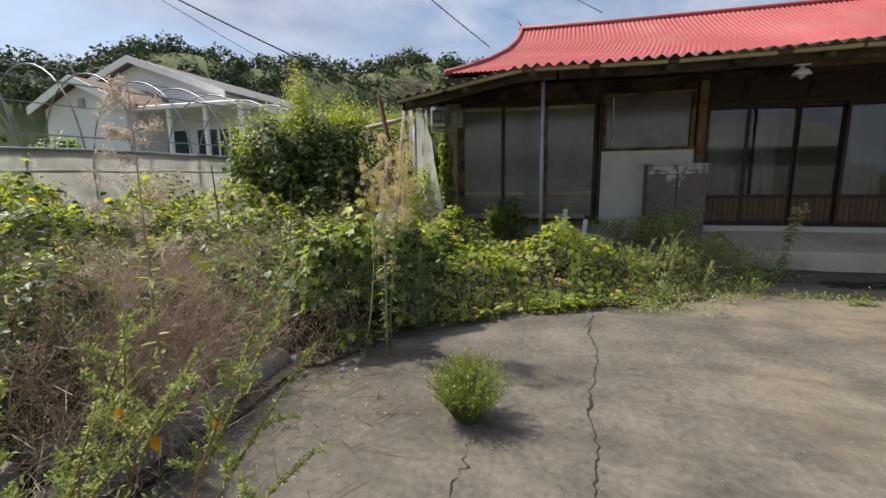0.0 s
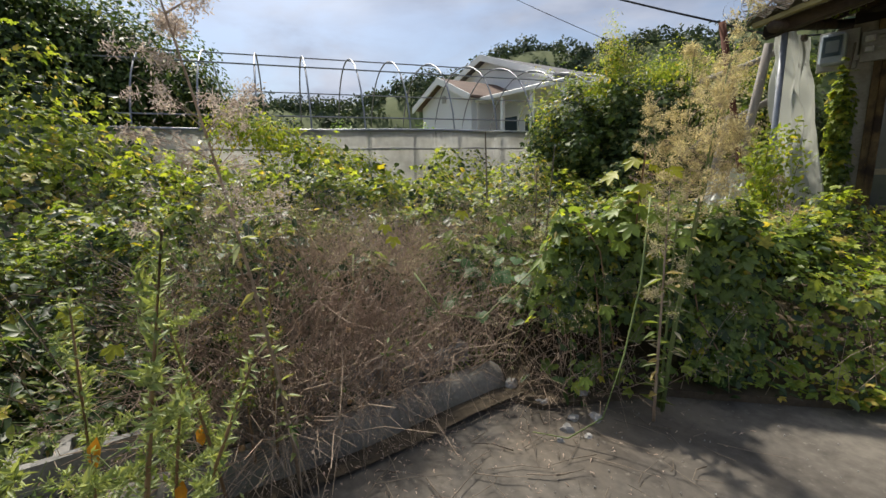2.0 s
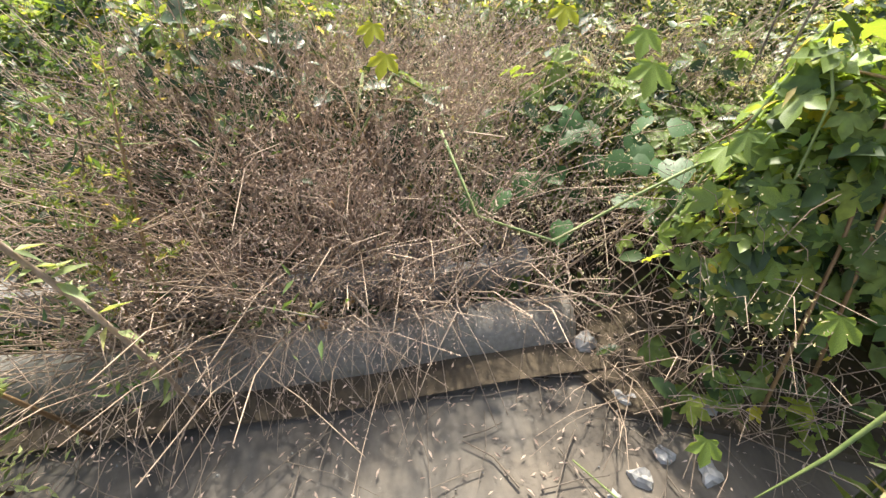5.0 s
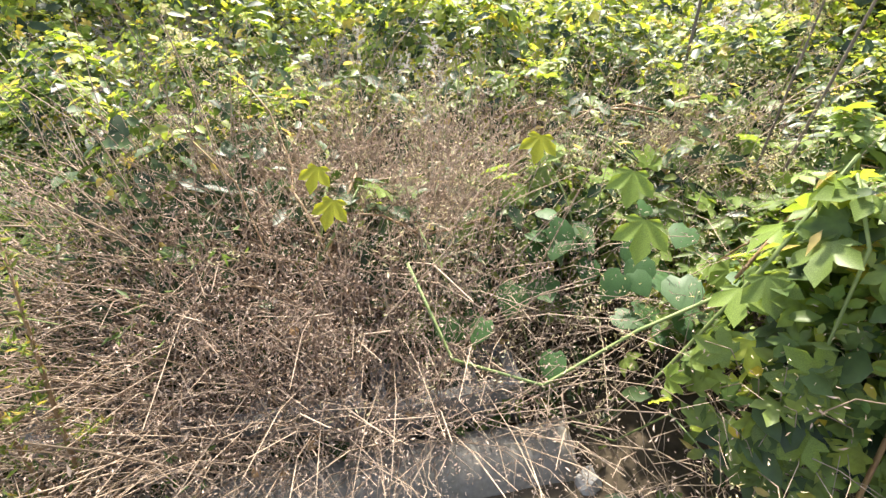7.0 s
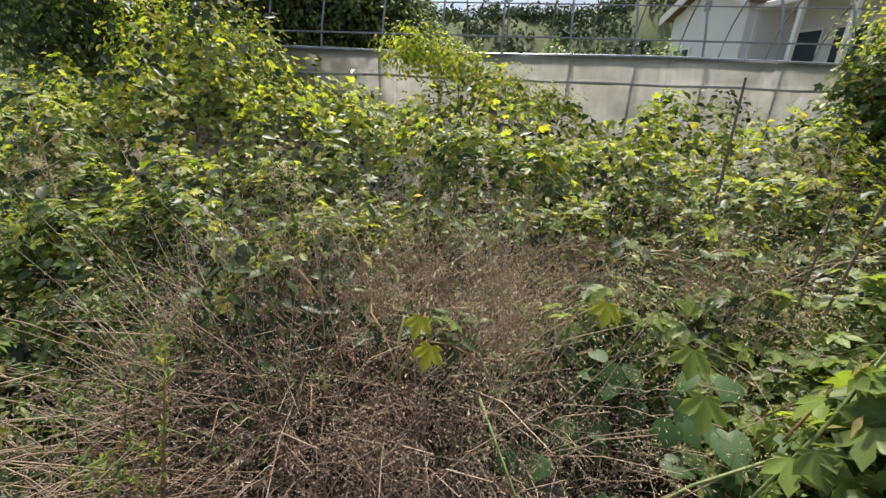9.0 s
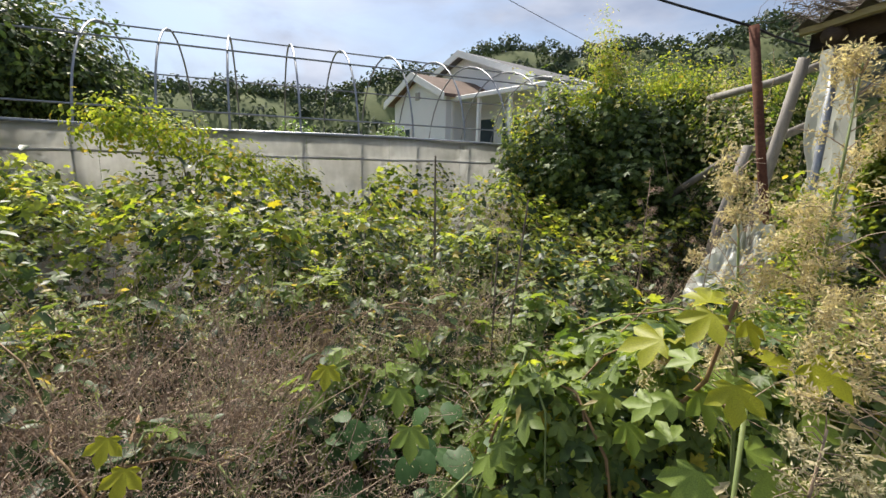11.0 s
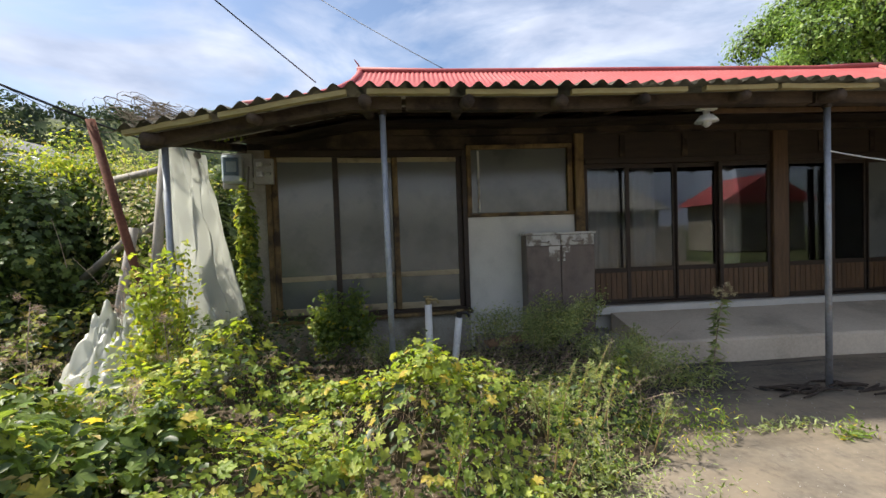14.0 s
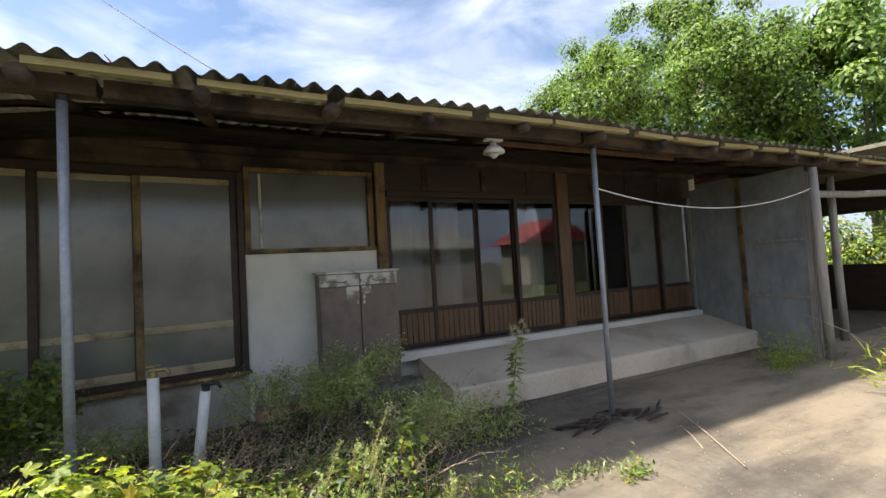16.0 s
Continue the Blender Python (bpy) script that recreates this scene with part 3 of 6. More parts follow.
def sliding_door(name, edges, label):
    door = tagged(thing(name, label, "sliding door"), kind="structure")
    part("head_frame", boxed(edges[0], edges[-1], -0.02, 0.12, 2.2, 2.268, bevel=0.005), M_DARKWOOD, door)
    part("track", boxed(edges[0], edges[-1], -0.03, 0.12, 0.457, 0.492, bevel=0.004), M_DARKWOOD, door)
    for k, (x0, x1) in enumerate(zip(edges, edges[1:])):
        y = (0.0, 0.05, 0.05, 0.0)[k % 4]
        leaf = new("door_leaf")
        leaf.parent = door
        sash_frame(leaf, x0 - 0.015, x1 + 0.015, 0.492, 2.2, [(0.492, 0.53), (0.86, 0.915), (2.15, 2.2)], y, M_DARKWOOD, M_DARKWOOD, None, 0.05)
        part("pane", boxed(x0 + 0.035, x1 - 0.035, y + 0.014, y + 0.02, 0.915, 2.15), M_PANE if x0 < 7.4 else M_SCREEN, leaf)
        n = max(5, round((x1 - x0) / 0.075))
        w = (x1 - x0 - 0.07) / n
        for i in range(n):
            a = x0 + 0.035 + i * w
            part("slat", boxed(a + 0.004, a + w - 0.004, y + 0.006, y + 0.026, 0.53, 0.86), M_DOORWOOD, leaf)
        part("slat_backing", boxed(x0 + 0.035, x1 - 0.035, y + 0.0265, y + 0.03, 0.53, 0.86), M_DARKWOOD, leaf)
    return door


sliding_door("door_1", (3.72, 4.27, 4.9, 5.46, 6.12), "four-leaf glazed sliding door with slatted brown lower panels")
sliding_door("door_2", (6.345, 6.98, 7.49, 8.16, 8.85), "second four-leaf glazed sliding door with slatted brown panels")
for x0, x1 in ((3.85, 4.22), (4.45, 4.75), (5.55, 6.05), (6.38, 6.95), (7.02, 7.22), (7.53, 8.12), (8.2, 8.8)):
    c = part("net_curtain", curtain(x0, x1, 0.24 if x0 < 6 else 0.13, 0.5, 2.19), M_CURTAIN, smooth=True)
    tagged(c, "thin grey net curtain hanging behind the sliding door", "curtain")
for x in (4.2, 5.0, 5.7, 6.8, 7.5, 8.2):
    structure("trim", boxed(x - 0.035, x + 0.035, -0.018, -0.001, 2.28, 2.55, bevel=0.004), M_BEAM, "short dark upright above the sliding doors", "trim")

# ---- canopy ----
def eave_z(x):
    return 2.465 - 0.162 * max(0, 1.18 - x) + 0.01 * math.sin(x * 1.7)


def canopy_z(x, y):
    return eave_z(x) + 0.17 * (y + 2.04)


canopy = thing("porch_canopy", "porch canopy of weathered grey corrugated cement sheets on old timber", "canopy")
WAVE = 0.13
for k in range(12):
    x0 = -0.43 + k * 0.91
    lift = 0.006 * (k % 2)
    jag = random.uniform(-0.03, 0.03)
    part("roof_sheet", sheet(lambda u, v: (x0 + u * 0.94, -2.05 + jag + v * 2.15, canopy_z(x0 + u * 0.94, -2.05 + v * 2.15) + 0.022 * math.sin((x0 + u * 0.94) * math.tau / WAVE) + lift + 0.012), 64, 4, 0.007), M_SLATE, canopy, smooth=True)


def timber(x0, x1, y, z_off, w, h, name, mat, seg=10):
    """A beam along the eave, following its fall."""
    return part(name, rough(sheet_box(x0, x1, y, z_off, w, h, seg), 0.006, 5), mat, canopy)


def sheet_box(x0, x1, y, z_off, w, h, seg):
    bm = bmesh.new()
    rings = []
    for i in range(seg + 1):
        x = x0 + (x1 - x0) * i / seg
        z = canopy_z(x, y) + z_off
        rings.append([bm.verts.new((x, y + a, z + b)) for a, b in ((-w / 2, -h), (w / 2, -h), (w / 2, 0), (-w / 2, 0))])
    for a, b in zip(rings, rings[1:]):
        for j in range(4):
            bm.faces.new((a[j], a[(j + 1) % 4], b[(j + 1) % 4], b[j]))
    bm.faces.new(rings[0][::-1])
    bm.faces.new(rings[-1])
    bmesh.ops.recalc_face_normals(bm, faces=bm.faces[:])
    return bm


for a, b in ((-0.38, 1.55), (1.58, 4.9), (4.93, 8.0), (8.02, 10.6)):
    timber(a, b, -1.78, -0.052, 0.085, 0.095, "eave_beam", M_BEAM)
x = -0.4
while x < 10.4:
    length = random.uniform(0.45, 0.95)
    timber(x, x + length, -1.965, -0.014, 0.05, 0.036, "batten", M_BATTEN, 4)
    timber(x + random.uniform(-0.1, 0.1), x + length * 0.9, -1.42, -0.014, 0.05, 0.034, "batten", M_BATTEN if random.random() < 0.6 else M_BEAM, 4)
    x += length + random.uniform(0.03, 0.16)
for y in (-0.95, -0.5):
    timber(-0.4, 10.45, y, -0.014, 0.05, 0.035, "purlin", M_BEAM, 16)
timber(-0.35, 8.95, -0.06, -0.07, 0.11, 0.16, "wall_plate", M_BEAM, 16)
for k in range(15):
    x = -0.28 + k * 0.74 + random.uniform(-0.12, 0.12)
    r = random.uniform(0.036, 0.05)
    pts = [(x + 0.03 * math.sin(7 * t + k), -1.98 + 2.0 * t, canopy_z(x, -1.98 + 2.0 * t) - 0.05 - r) for t in (0, 0.25, 0.5, 0.75, 1)]
    part("rafter", rough(bar(pts, [r, r * 1.05, r, r * 0.95, r], 8), 0.008, 6, k), M_BEAM, canopy, smooth=True)
part("soffit_board", sheet(lambda u, v: (0.1 + u * 8.8, -1.2 + v * 1.1, canopy_z(0.1 + u * 8.8, -1.2 + v * 1.1) - 0.155 + 0.02 * noise.noise(Vector((u * 30, v * 3, 0)))), 60, 6, 0.012), M_BEAM, canopy)
part("fascia_board", boxed(4.2, 6.4, -1.6, -1.575, 2.36, 2.40), M_DOORWOOD, canopy)


def steel_post(x, y, z1, lean, label):
    ob = thing("steel_post", label, "post", "canopy posts")
    part("pipe", bar([(x + lean, y, -0.02), (x + lean * 0.5, y, z1 * 0.5), (x, y, z1)], 0.024, 14), M_PIPE, ob, smooth=True)
    part("collar", bar([(x, y, z1 - 0.0), (x, y, z1 + 0.03)], 0.034, 14), M_DARKWOOD, ob)
    part("weld_ring", bar([(x + lean * 0.45, y, z1 * 0.55), (x + lean * 0.45, y, z1 * 0.55 + 0.02)], 0.0265, 14), M_PIPE, ob)


steel_post(1.40, -1.79, 2.335, 0.01, "slim grey galvanised pipe post holding the canopy")
steel_post(5.07, -1.78, 2.34, 0.0, "slim grey galvanised pipe post with a rope tied to it")
steel_post(-0.25, -1.74, 2.15, 0.0, "grey pipe post beside the hanging plastic sheet")

# lamp under the canopy
lamp = thing("porch_lamp", "white enamel bulkhead lamp under the canopy beam", "lamp")
part("bracket", boxed(4.02, 4.18, -1.70, -1.64, 2.365, 2.385, bevel=0.004), M_LAMP, lamp)
bm = bmesh.new()
tube(bm, [(4.1, -1.67, 2.365), (4.1, -1.67, 2.33), (4.1, -1.67, 2.325), (4.1, -1.67, 2.285), (4.1, -1.67, 2.268)], [0.025, 0.028, 0.05, 0.085, 0.092], 20)
part("shade", bm, M_LAMP, lamp, smooth=True)
part("bulb", bar([(4.1, -1.67, 2.268), (4.1, -1.67, 2.25), (4.1, -1.67, 2.225)], [0.035, 0.04, 0.012], 16), M_PVC, lamp, smooth=True)

# red roof with a concave hip
RIDGE_Y, RIDGE_Z, EAVE_Z, EAVE_Y = 2.08, 4.12, 2.84, -0.35
R_X0, R_X1 = 0.83, 10.0


def red_profile(v):
    """Height along the slope from eave 0 to ridge 1, a little hollow."""
    return EAVE_Z + (RIDGE_Z - EAVE_Z) * (0.82 * v + 0.18 * v * v)


roof = tagged(thing("roof", "red painted sheet-metal hipped roof, fading and dusty", "roof"), kind="structure")
for k in range(9):
    def red_front(u, v, k=k):
        s = (k + u) / 9
        spread = 1 - v
        x0, x1 = R_X0 - 1.0 * spread ** 2.6, R_X1 + 1.2 * spread ** 2.4
        x = x0 + (x1 - x0) * s
        return (x, EAVE_Y + (RIDGE_Y - EAVE_Y) * v, red_profile(v) + 0.012 * math.sin(x * math.tau / 0.076) + 0.02 * abs(2 * s - 1) ** 6)
    part("roof_panel", sheet(red_front, 66, 10), M_RED, roof, smooth=True)
for side in (-1, 1):
    def red_end(u, v, side=side):
        xr = R_X0 if side < 0 else R_X1
        x = xr + side * 1.0 * (1 - v) ** 2.6
        half = (RIDGE_Y - EAVE_Y) * (1 - v)
        return (x, RIDGE_Y + (2 * u - 1) * half, red_profile(v) + 0.012 * math.sin(u * 130))
    part("hip_end", sheet(red_end, 90, 10), M_RED, roof, smooth=True)
part("roof_panel", sheet(lambda u, v: (R_X0 - 1.15 * (1 - v) ** 2.4 + u * (R_X1 - R_X0 + 2.3 * (1 - v) ** 2.4), RIDGE_Y + 2.4 * (1 - v), red_profile(v)), 10, 6), M_RED, roof)
part("ridge_cap", bar([(R_X0 - 0.05, RIDGE_Y, RIDGE_Z + 0.05), (2.2, RIDGE_Y, RIDGE_Z + 0.012), (R_X1 - 1.2, RIDGE_Y, RIDGE_Z + 0.012), (R_X1 + 0.06, RIDGE_Y, RIDGE_Z + 0.06)], 0.05, 8), M_RED, roof, smooth=True)
for side, xr in ((-1, R_X0), (1, R_X1)):
    pts = [(xr + side * 1.0 * (1 - v) ** 2.6, RIDGE_Y - (RIDGE_Y - EAVE_Y) * (1 - v), red_profile(v) + 0.03) for v in (1, 0.85, 0.7, 0.5, 0.3, 0.12, 0)]
    part("hip_cap", bar(pts, 0.045, 8), M_RED, roof, smooth=True)
part("ridge_finial", bar([(R_X0, RIDGE_Y, RIDGE_Z + 0.06), (R_X0 - 0.03, RIDGE_Y, RIDGE_Z + 0.14), (R_X0 - 0.09, RIDGE_Y, RIDGE_Z + 0.22)], [0.02, 0.014, 0.006], 6), M_RED, roof)
part("roof_underside", boxed(-0.2, 9.2, -0.3, 4.3, 2.72, 2.79), M_BEAM, roof)

# ---- things on the front ----
cab = thing("shoe_cabinet", "tall grey-brown laminate cabinet with peeling pale drawers, on the plinth", "cabinet")
part("body", boxed(2.905, 3.715, -0.235, -0.01, 0.195, 1.36, bevel=0.004), M_CABWOOD, cab)
part("top", boxed(2.885, 3.735, -0.262, -0.006, 1.36, 1.388, bevel=0.005), M_CABTOP, cab)
for x0, x1 in ((2.91, 3.305), (3.315, 3.71)):
    d = part("drawer", boxed(x0, x1, -0.257, -0.236, 1.235, 1.355, bevel=0.004), M_CABTOP, cab, "pale drawer front with peeling veneer")
    part("handle", bar([((x0 + x1) / 2 - 0.07, -0.257, 1.285), ((x0 + x1) / 2 - 0.045, -0.275, 1.275), ((x0 + x1) / 2 + 0.045, -0.275, 1.275), ((x0 + x1) / 2 + 0.07, -0.257, 1.285)], 0.006, 6), M_CABWOOD, d)
    d = part("door", boxed(x0, x1, -0.257, -0.236, 0.27, 1.225, bevel=0.004), M_CABWOOD, cab)
    hx = x1 - 0.03 if x0 < 3 else x0 + 0.03
    part("handle", boxed(hx - 0.012, hx + 0.012, -0.272, -0.257, 1.05, 1.16, bevel=0.003), M_CABTOP, d)
part("veneer_scar", boxed(3.17, 3.30, -0.2595, -0.2572, 1.10, 1.225), M_CABTOP, cab, "bare pale patch of torn veneer")
part("veneer_scar", boxed(3.33, 3.42, -0.2595, -0.2572, 1.15, 1.225), M_CABTOP, cab, "bare pale patch of torn veneer")

meter = thing("electric_meter", "pale blue electricity meter box with a clear lid on the wall", "meter box")
MT = TILT @ Matrix.Translation((-2.68, -0.1, 0))
part("back_board", boxed(-0.03, 0.28, 0.06, 0.105, 1.98, 2.36, MT, bevel=0.004), M_GREYBOX, meter)
part("housing", boxed(0.0, 0.20, -0.07, 0.06, 2.03, 2.32, MT, bevel=0.018), M_METER, meter)
part("lid", boxed(0.025, 0.175, -0.082, -0.07, 2.10, 2.29, MT, bevel=0.006), glass_material("clear_plastic", (0.75, 0.82, 0.86), 0.08, 0.45), meter)
part("dial", boxed(0.05, 0.15, -0.0735, -0.0712, 2.14, 2.25, MT), M_LAMP, meter)
sw = thing("switch_box", "grey fuse switch board with knobs beside the meter", "switch box")
part("board", boxed(0.30, 0.50, 0.03, 0.085, 2.02, 2.30, MT, bevel=0.005), M_GREYBOX, sw)
for zz in (2.10, 2.20):
    part("fuse_holder", boxed(0.33, 0.40, -0.02, 0.03, zz, zz + 0.06, MT, bevel=0.01), M_PVC, sw)
    part("switch_handle", bar([MT @ Vector((0.43, -0.01, zz + 0.03)), MT @ Vector((0.48, -0.01, zz + 0.03))], 0.018, 10), M_GREYBOX, sw)
part("bracket", boxed(0.24, 0.30, 0.05, 0.09, 2.05, 2.1, MT), M_GREYBOX, sw)

# taps
for x, y, top, lean, label in ((1.71, -1.45, 0.80, 0.0, "upright grey standpipe with a brass garden tap"), (1.98, -1.38, 0.66, 0.13, "leaning grey standpipe capped with a dark tap")):
    tap = thing("standpipe", label, "tap", "yard taps")
    part("pipe", bar([(x - lean * 0.6, y, 0.0), (x, y, top)], 0.032, 14), M_PVC, tap, smooth=True)
    part("collar", bar([(x, y, top), (x + lean * 0.05, y, top + 0.035)], 0.024, 12), M_BRASS if lean == 0 else M_CABLE, tap)
    body = part("tap_body", bar([(x - 0.02, y, top + 0.04), (x + 0.07, y - 0.02, top + 0.045), (x + 0.09, y - 0.03, top + 0.01)], [0.014, 0.013, 0.011], 10), M_BRASS if lean == 0 else M_CABLE, tap, smooth=True)
    part("tap_handle", boxed(x - 0.04, x + 0.04, y - 0.008, y + 0.008, top + 0.062, top + 0.075, bevel=0.004), M_BRASS, body)
    part("tap_spindle", bar([(x, y, top + 0.03), (x, y, top + 0.064)], 0.009, 8), M_BRASS, body)
board = part("plank", boxed(-0.34, 0.34, -0.09, 0.09, 0, 0.025, pose(2.62, -0.95, 0.33, 2, -5, 8), bevel=0.003), M_CARDBOARD)
tagged(board, "flat reddish brown board lying in the weeds", "board")

# partition of sheeted frames at the porch's end
part_screen = tagged(thing("porch_partition", "porch side screen of plastic sheeting on a rough wooden frame", "screen"), kind="structure")
PT = Matrix.Translation((8.86, -0.06, 0)) @ Matrix.Rotation(math.atan2(-0.16, 1) - math.pi / 2, 4, "Z")
M_FILM = material("grey_plastic_film", (0.19, 0.20, 0.205), (0.30, 0.31, 0.315), 0.16, 2.2, fine=9, bump=0.8, bump_dist=0.05, spec=0.7, stretch=(1, 1, 0.6))
for k, (x0, x1) in enumerate(((0.0, 0.82), (0.86, 1.72))):
    part("film_panel", rough(sheet(lambda u, v: PT @ Vector((x0 + (x1 - x0) * u, 0.012 * noise.noise(Vector((u * 5, v * 9, k * 4))) + 0.006 * noise.noise(Vector((u * 22, v * 30, k))), 0.05 + 2.33 * v)), 24, 50), 0.0, 1), M_FILM, part_screen, "wrinkled translucent plastic film", smooth=True)
for x0, x1, z0, z1 in ((0.80, 0.88, 0.0, 2.4), (1.68, 1.74, 0.0, 2.3), (0.88, 1.68, 2.0, 2.05), (0.88, 1.68, 1.45, 1.49), (0.88, 1.68, 0.72, 0.76), (0.88, 1.68, 0.03, 0.09)):
    part("frame_bar", boxed(x0, x1, 0.014, 0.05, z0, z1, PT, bevel=0.004), M_POLE if x0 > 1 else M_OCHRE, part_screen)
    part("frame_bar", boxed(x0, x1, -0.03, -0.012, z0, z1, PT, bevel=0.004), M_POLE if x0 > 1 or z1 - z0 < 1 else M_OCHRE, part_screen)
for x, y, h, label in ((8.53, -1.87, 2.32, "silvered round wooden post at the end of the porch screen"), (9.95, -1.45, 2.35, "silvered round wooden post of the open shed")):
    p = part("wooden_post", rough(bar([(x + 0.03, y, -0.02), (x + 0.012, y, 0.8), (x, y, 1.6), (x, y, h)], [0.055, 0.052, 0.05, 0.047], 12), 0.006, 4), M_POLE, smooth=True)
    tagged(p, label, "post", "porch posts")
p = part("shed_rail", rough(bar([(8.55, -1.75, 2.02), (10.5, -1.5, 2.1), (13.2, -1.7, 2.2)], [0.045, 0.05, 0.05], 10), 0.008, 4), M_POLE, smooth=True)
tagged(p, "silvered pole laid across the open shed front", "rail")
rope = thing("clothes_line", "pale rope slung between the pipe post and the screen", "rope")
part("line", bar([(5.07 + 3.46 * t, -1.80 - 0.06 * t, 1.98 - 0.02 * t - 0.34 * (1 - (2 * t - 1) ** 2) * 0.62 + 0.12 * t) for t in [i / 20 for i in range(21)]], 0.006, 6), M_ROPE, rope)

# open shed beyond the screen
shed = tagged(thing("open_shed", "dark open shed beyond the porch with a window gap", "shed"), kind="structure")
for x0, x1, y0, y1, z0, z1 in ((9.12, 13.6, 1.9, 2.05, 0, 2.7), (13.6, 13.75, -1.6, -0.9, 0, 2.7), (13.6, 13.75, 0.5, 2.05, 0, 2.7), (13.6, 13.75, -0.9, 0.5, 0, 0.95), (13.6, 13.75, -0.9, 0.5, 2.0, 2.7)):
    part("wall", boxed(x0, x1, y0, y1, z0, z1), M_DARKWOOD, shed)
part("roof", boxed(10.45, 13.9, -2.0, 2.2, 2.72, 2.78), M_SLATE, shed)
part("floor", boxed(9.12, 13.6, -1.3, 1.9, -0.03, 0.02), M_SOIL, shed)

# ---- garden edge ----
kerb = tagged(thing("garden_kerb", "low rounded concrete kerb along the garden, chipped and mossy", "kerb"), kind="structure")
for y0, y1, dx in ((-9.6, -8.1, 0.0), (-8.08, -6.62, 0.01), (-6.6, -4.98, 0.0)):
    bm = prism([(-0.10 + dx, -0.05), (-0.10 + dx, 0.05), (-0.115 + dx, 0.10), (-0.15 + dx, 0.128), (-0.21 + dx, 0.13), (-0.235 + dx, 0.11), (-0.24 + dx, -0.05)], y0, y1)
    bmesh.ops.subdivide_edges(bm, edges=[e for e in bm.edges if abs(e.verts[0].co.y - e.verts[1].co.y) > 1], cuts=24, use_grid_fill=True)
    part("kerb_stone", rough(bm, 0.008, 6), M_KERB, kerb, smooth=True)


def cinder_block():
    xs, ys, bm = (0, 0.035, 0.115, 0.155, 0.235, 0.275, 0.355, 0.39), (0, 0.03, 0.12, 0.15), bmesh.new()
    grid = {(i, j): bm.verts.new((x, y, 0.19)) for i, x in enumerate(xs) for j, y in enumerate(ys)}
    for i in range(7):
        for j in range(3):
            if j != 1 or i % 2 == 0:
                bm.faces.new((grid[i, j], grid[i + 1, j], grid[i + 1, j + 1], grid[i, j + 1]))
    low = bmesh.ops.extrude_face_region(bm, geom=bm.faces[:])["geom"]
    for v in low:
        if isinstance(v, bmesh.types.BMVert):
            v.co.z = 0
    bmesh.ops.recalc_face_normals(bm, faces=bm.faces[:])
    return rough(bm, 0.004, 14)


block = tagged(part("cinder_block", cinder_block(), M_BLOCK), "grey hollow cinder block lying behind the kerb", "block", "blocks along the kerb")
block.matrix_basis = pose(-0.30, -6.75, 0.04, 0, 0, 92)
for k in range(3):
    copy_thing(block, pose(-0.30 + 0.02 * k, -6.3 + 0.42 * k, 0.03, 3 * k - 3, 0, 88 + 3 * k))


def rock(r, seed):
    bm = bmesh.new()
    bmesh.ops.create_icosphere(bm, subdivisions=2, radius=r)
    for v in bm.verts:
        v.co *= 0.85 + 0.6 * noise.noise(v.co / r * 1.5 + Vector((seed, 0, 0)))
        v.co.z *= 0.75
    return bm


for k, (x, y, r) in enumerate(((0.096, -4.923, 0.036), (-0.088, -4.955, 0.038), (0.15, -4.72, 0.045), (0.28, -4.98, 0.03), (0.31, -5.06, 0.02), (0.24, -4.9, 0.025), (0.36, -4.95, 0.018), (0.3, -4.82, 0.03), (0.1, -4.85, 0.03))):
    s = part("rubble_stone", rock(r, k * 3.1), M_STONE)
    s.location = (x, y, r * 0.45 + (0.03 if k == 1 else 0.0))
    tagged(s, "pale broken lump of mortar at the kerb's end", "stone", "rubble by the kerb")

# ---- beyond the garden ----
fence = tagged(thing("white_sheet_fence", "white plastic-sheeted fence wall along the greenhouse, streaked with dirt", "fence"), kind="structure")
FX0, FY0, FX1, FY1 = -5.2, -8.2, -3.2, -0.25


def fence_at(t, out, z):
    x, y = FX0 + (FX1 - FX0) * t, FY0 + (FY1 - FY0) * t
    return (x + out, y, z)


FENCE_N = 9
for k in range(FENCE_N):
    for z0, z1, o in ((0.0, 1.36, 0.0), (1.365, 1.6, 0.02)):
        part("sheet_panel", sheet(lambda u, v: fence_at((k + u * 0.997) / FENCE_N, o + 0.02 * noise.noise(Vector((u * 3 + k * 3, v * 2, z0))), z0 + (z1 - z0) * v + 0.012 * math.sin((k + u) * 2.1) * v), 10, 5, 0.01), M_WHITEWALL, fence, smooth=True)
    part("lath", bar([fence_at((k + u) / FENCE_N, 0.03, 1.362 + 0.006 * math.sin((k + u) * 5)) for u in (0, 0.33, 0.66, 1)], 0.012, 5), M_GREYBOX, fence)
part("top_rail", bar([fence_at(t / 12, 0.0, 1.605 + 0.012 * math.sin(t)) for t in range(13)], 0.02, 8), M_STEEL, fence)

house_frame = thing("greenhouse_frame", "bare steel hoops of an uncovered greenhouse tunnel", "greenhouse")
AXIS = Vector((0.242, 0.970, 0))
CROSS = Vector((-0.970, 0.242, 0))
FOOT, RZ, HALF = Vector((-4.0, -3.2, 0)), 2.82, 1.5


def tunnel(s, a):
    """A point of the tunnel: s metres along it, a the angle round the hoop from the near foot."""
    return FOOT + AXIS * s + CROSS * (HALF + 0.05 - HALF * math.cos(a)) + Vector((0, 0, 1.3 + (RZ - 1.3) * math.sin(a) ** 0.85))


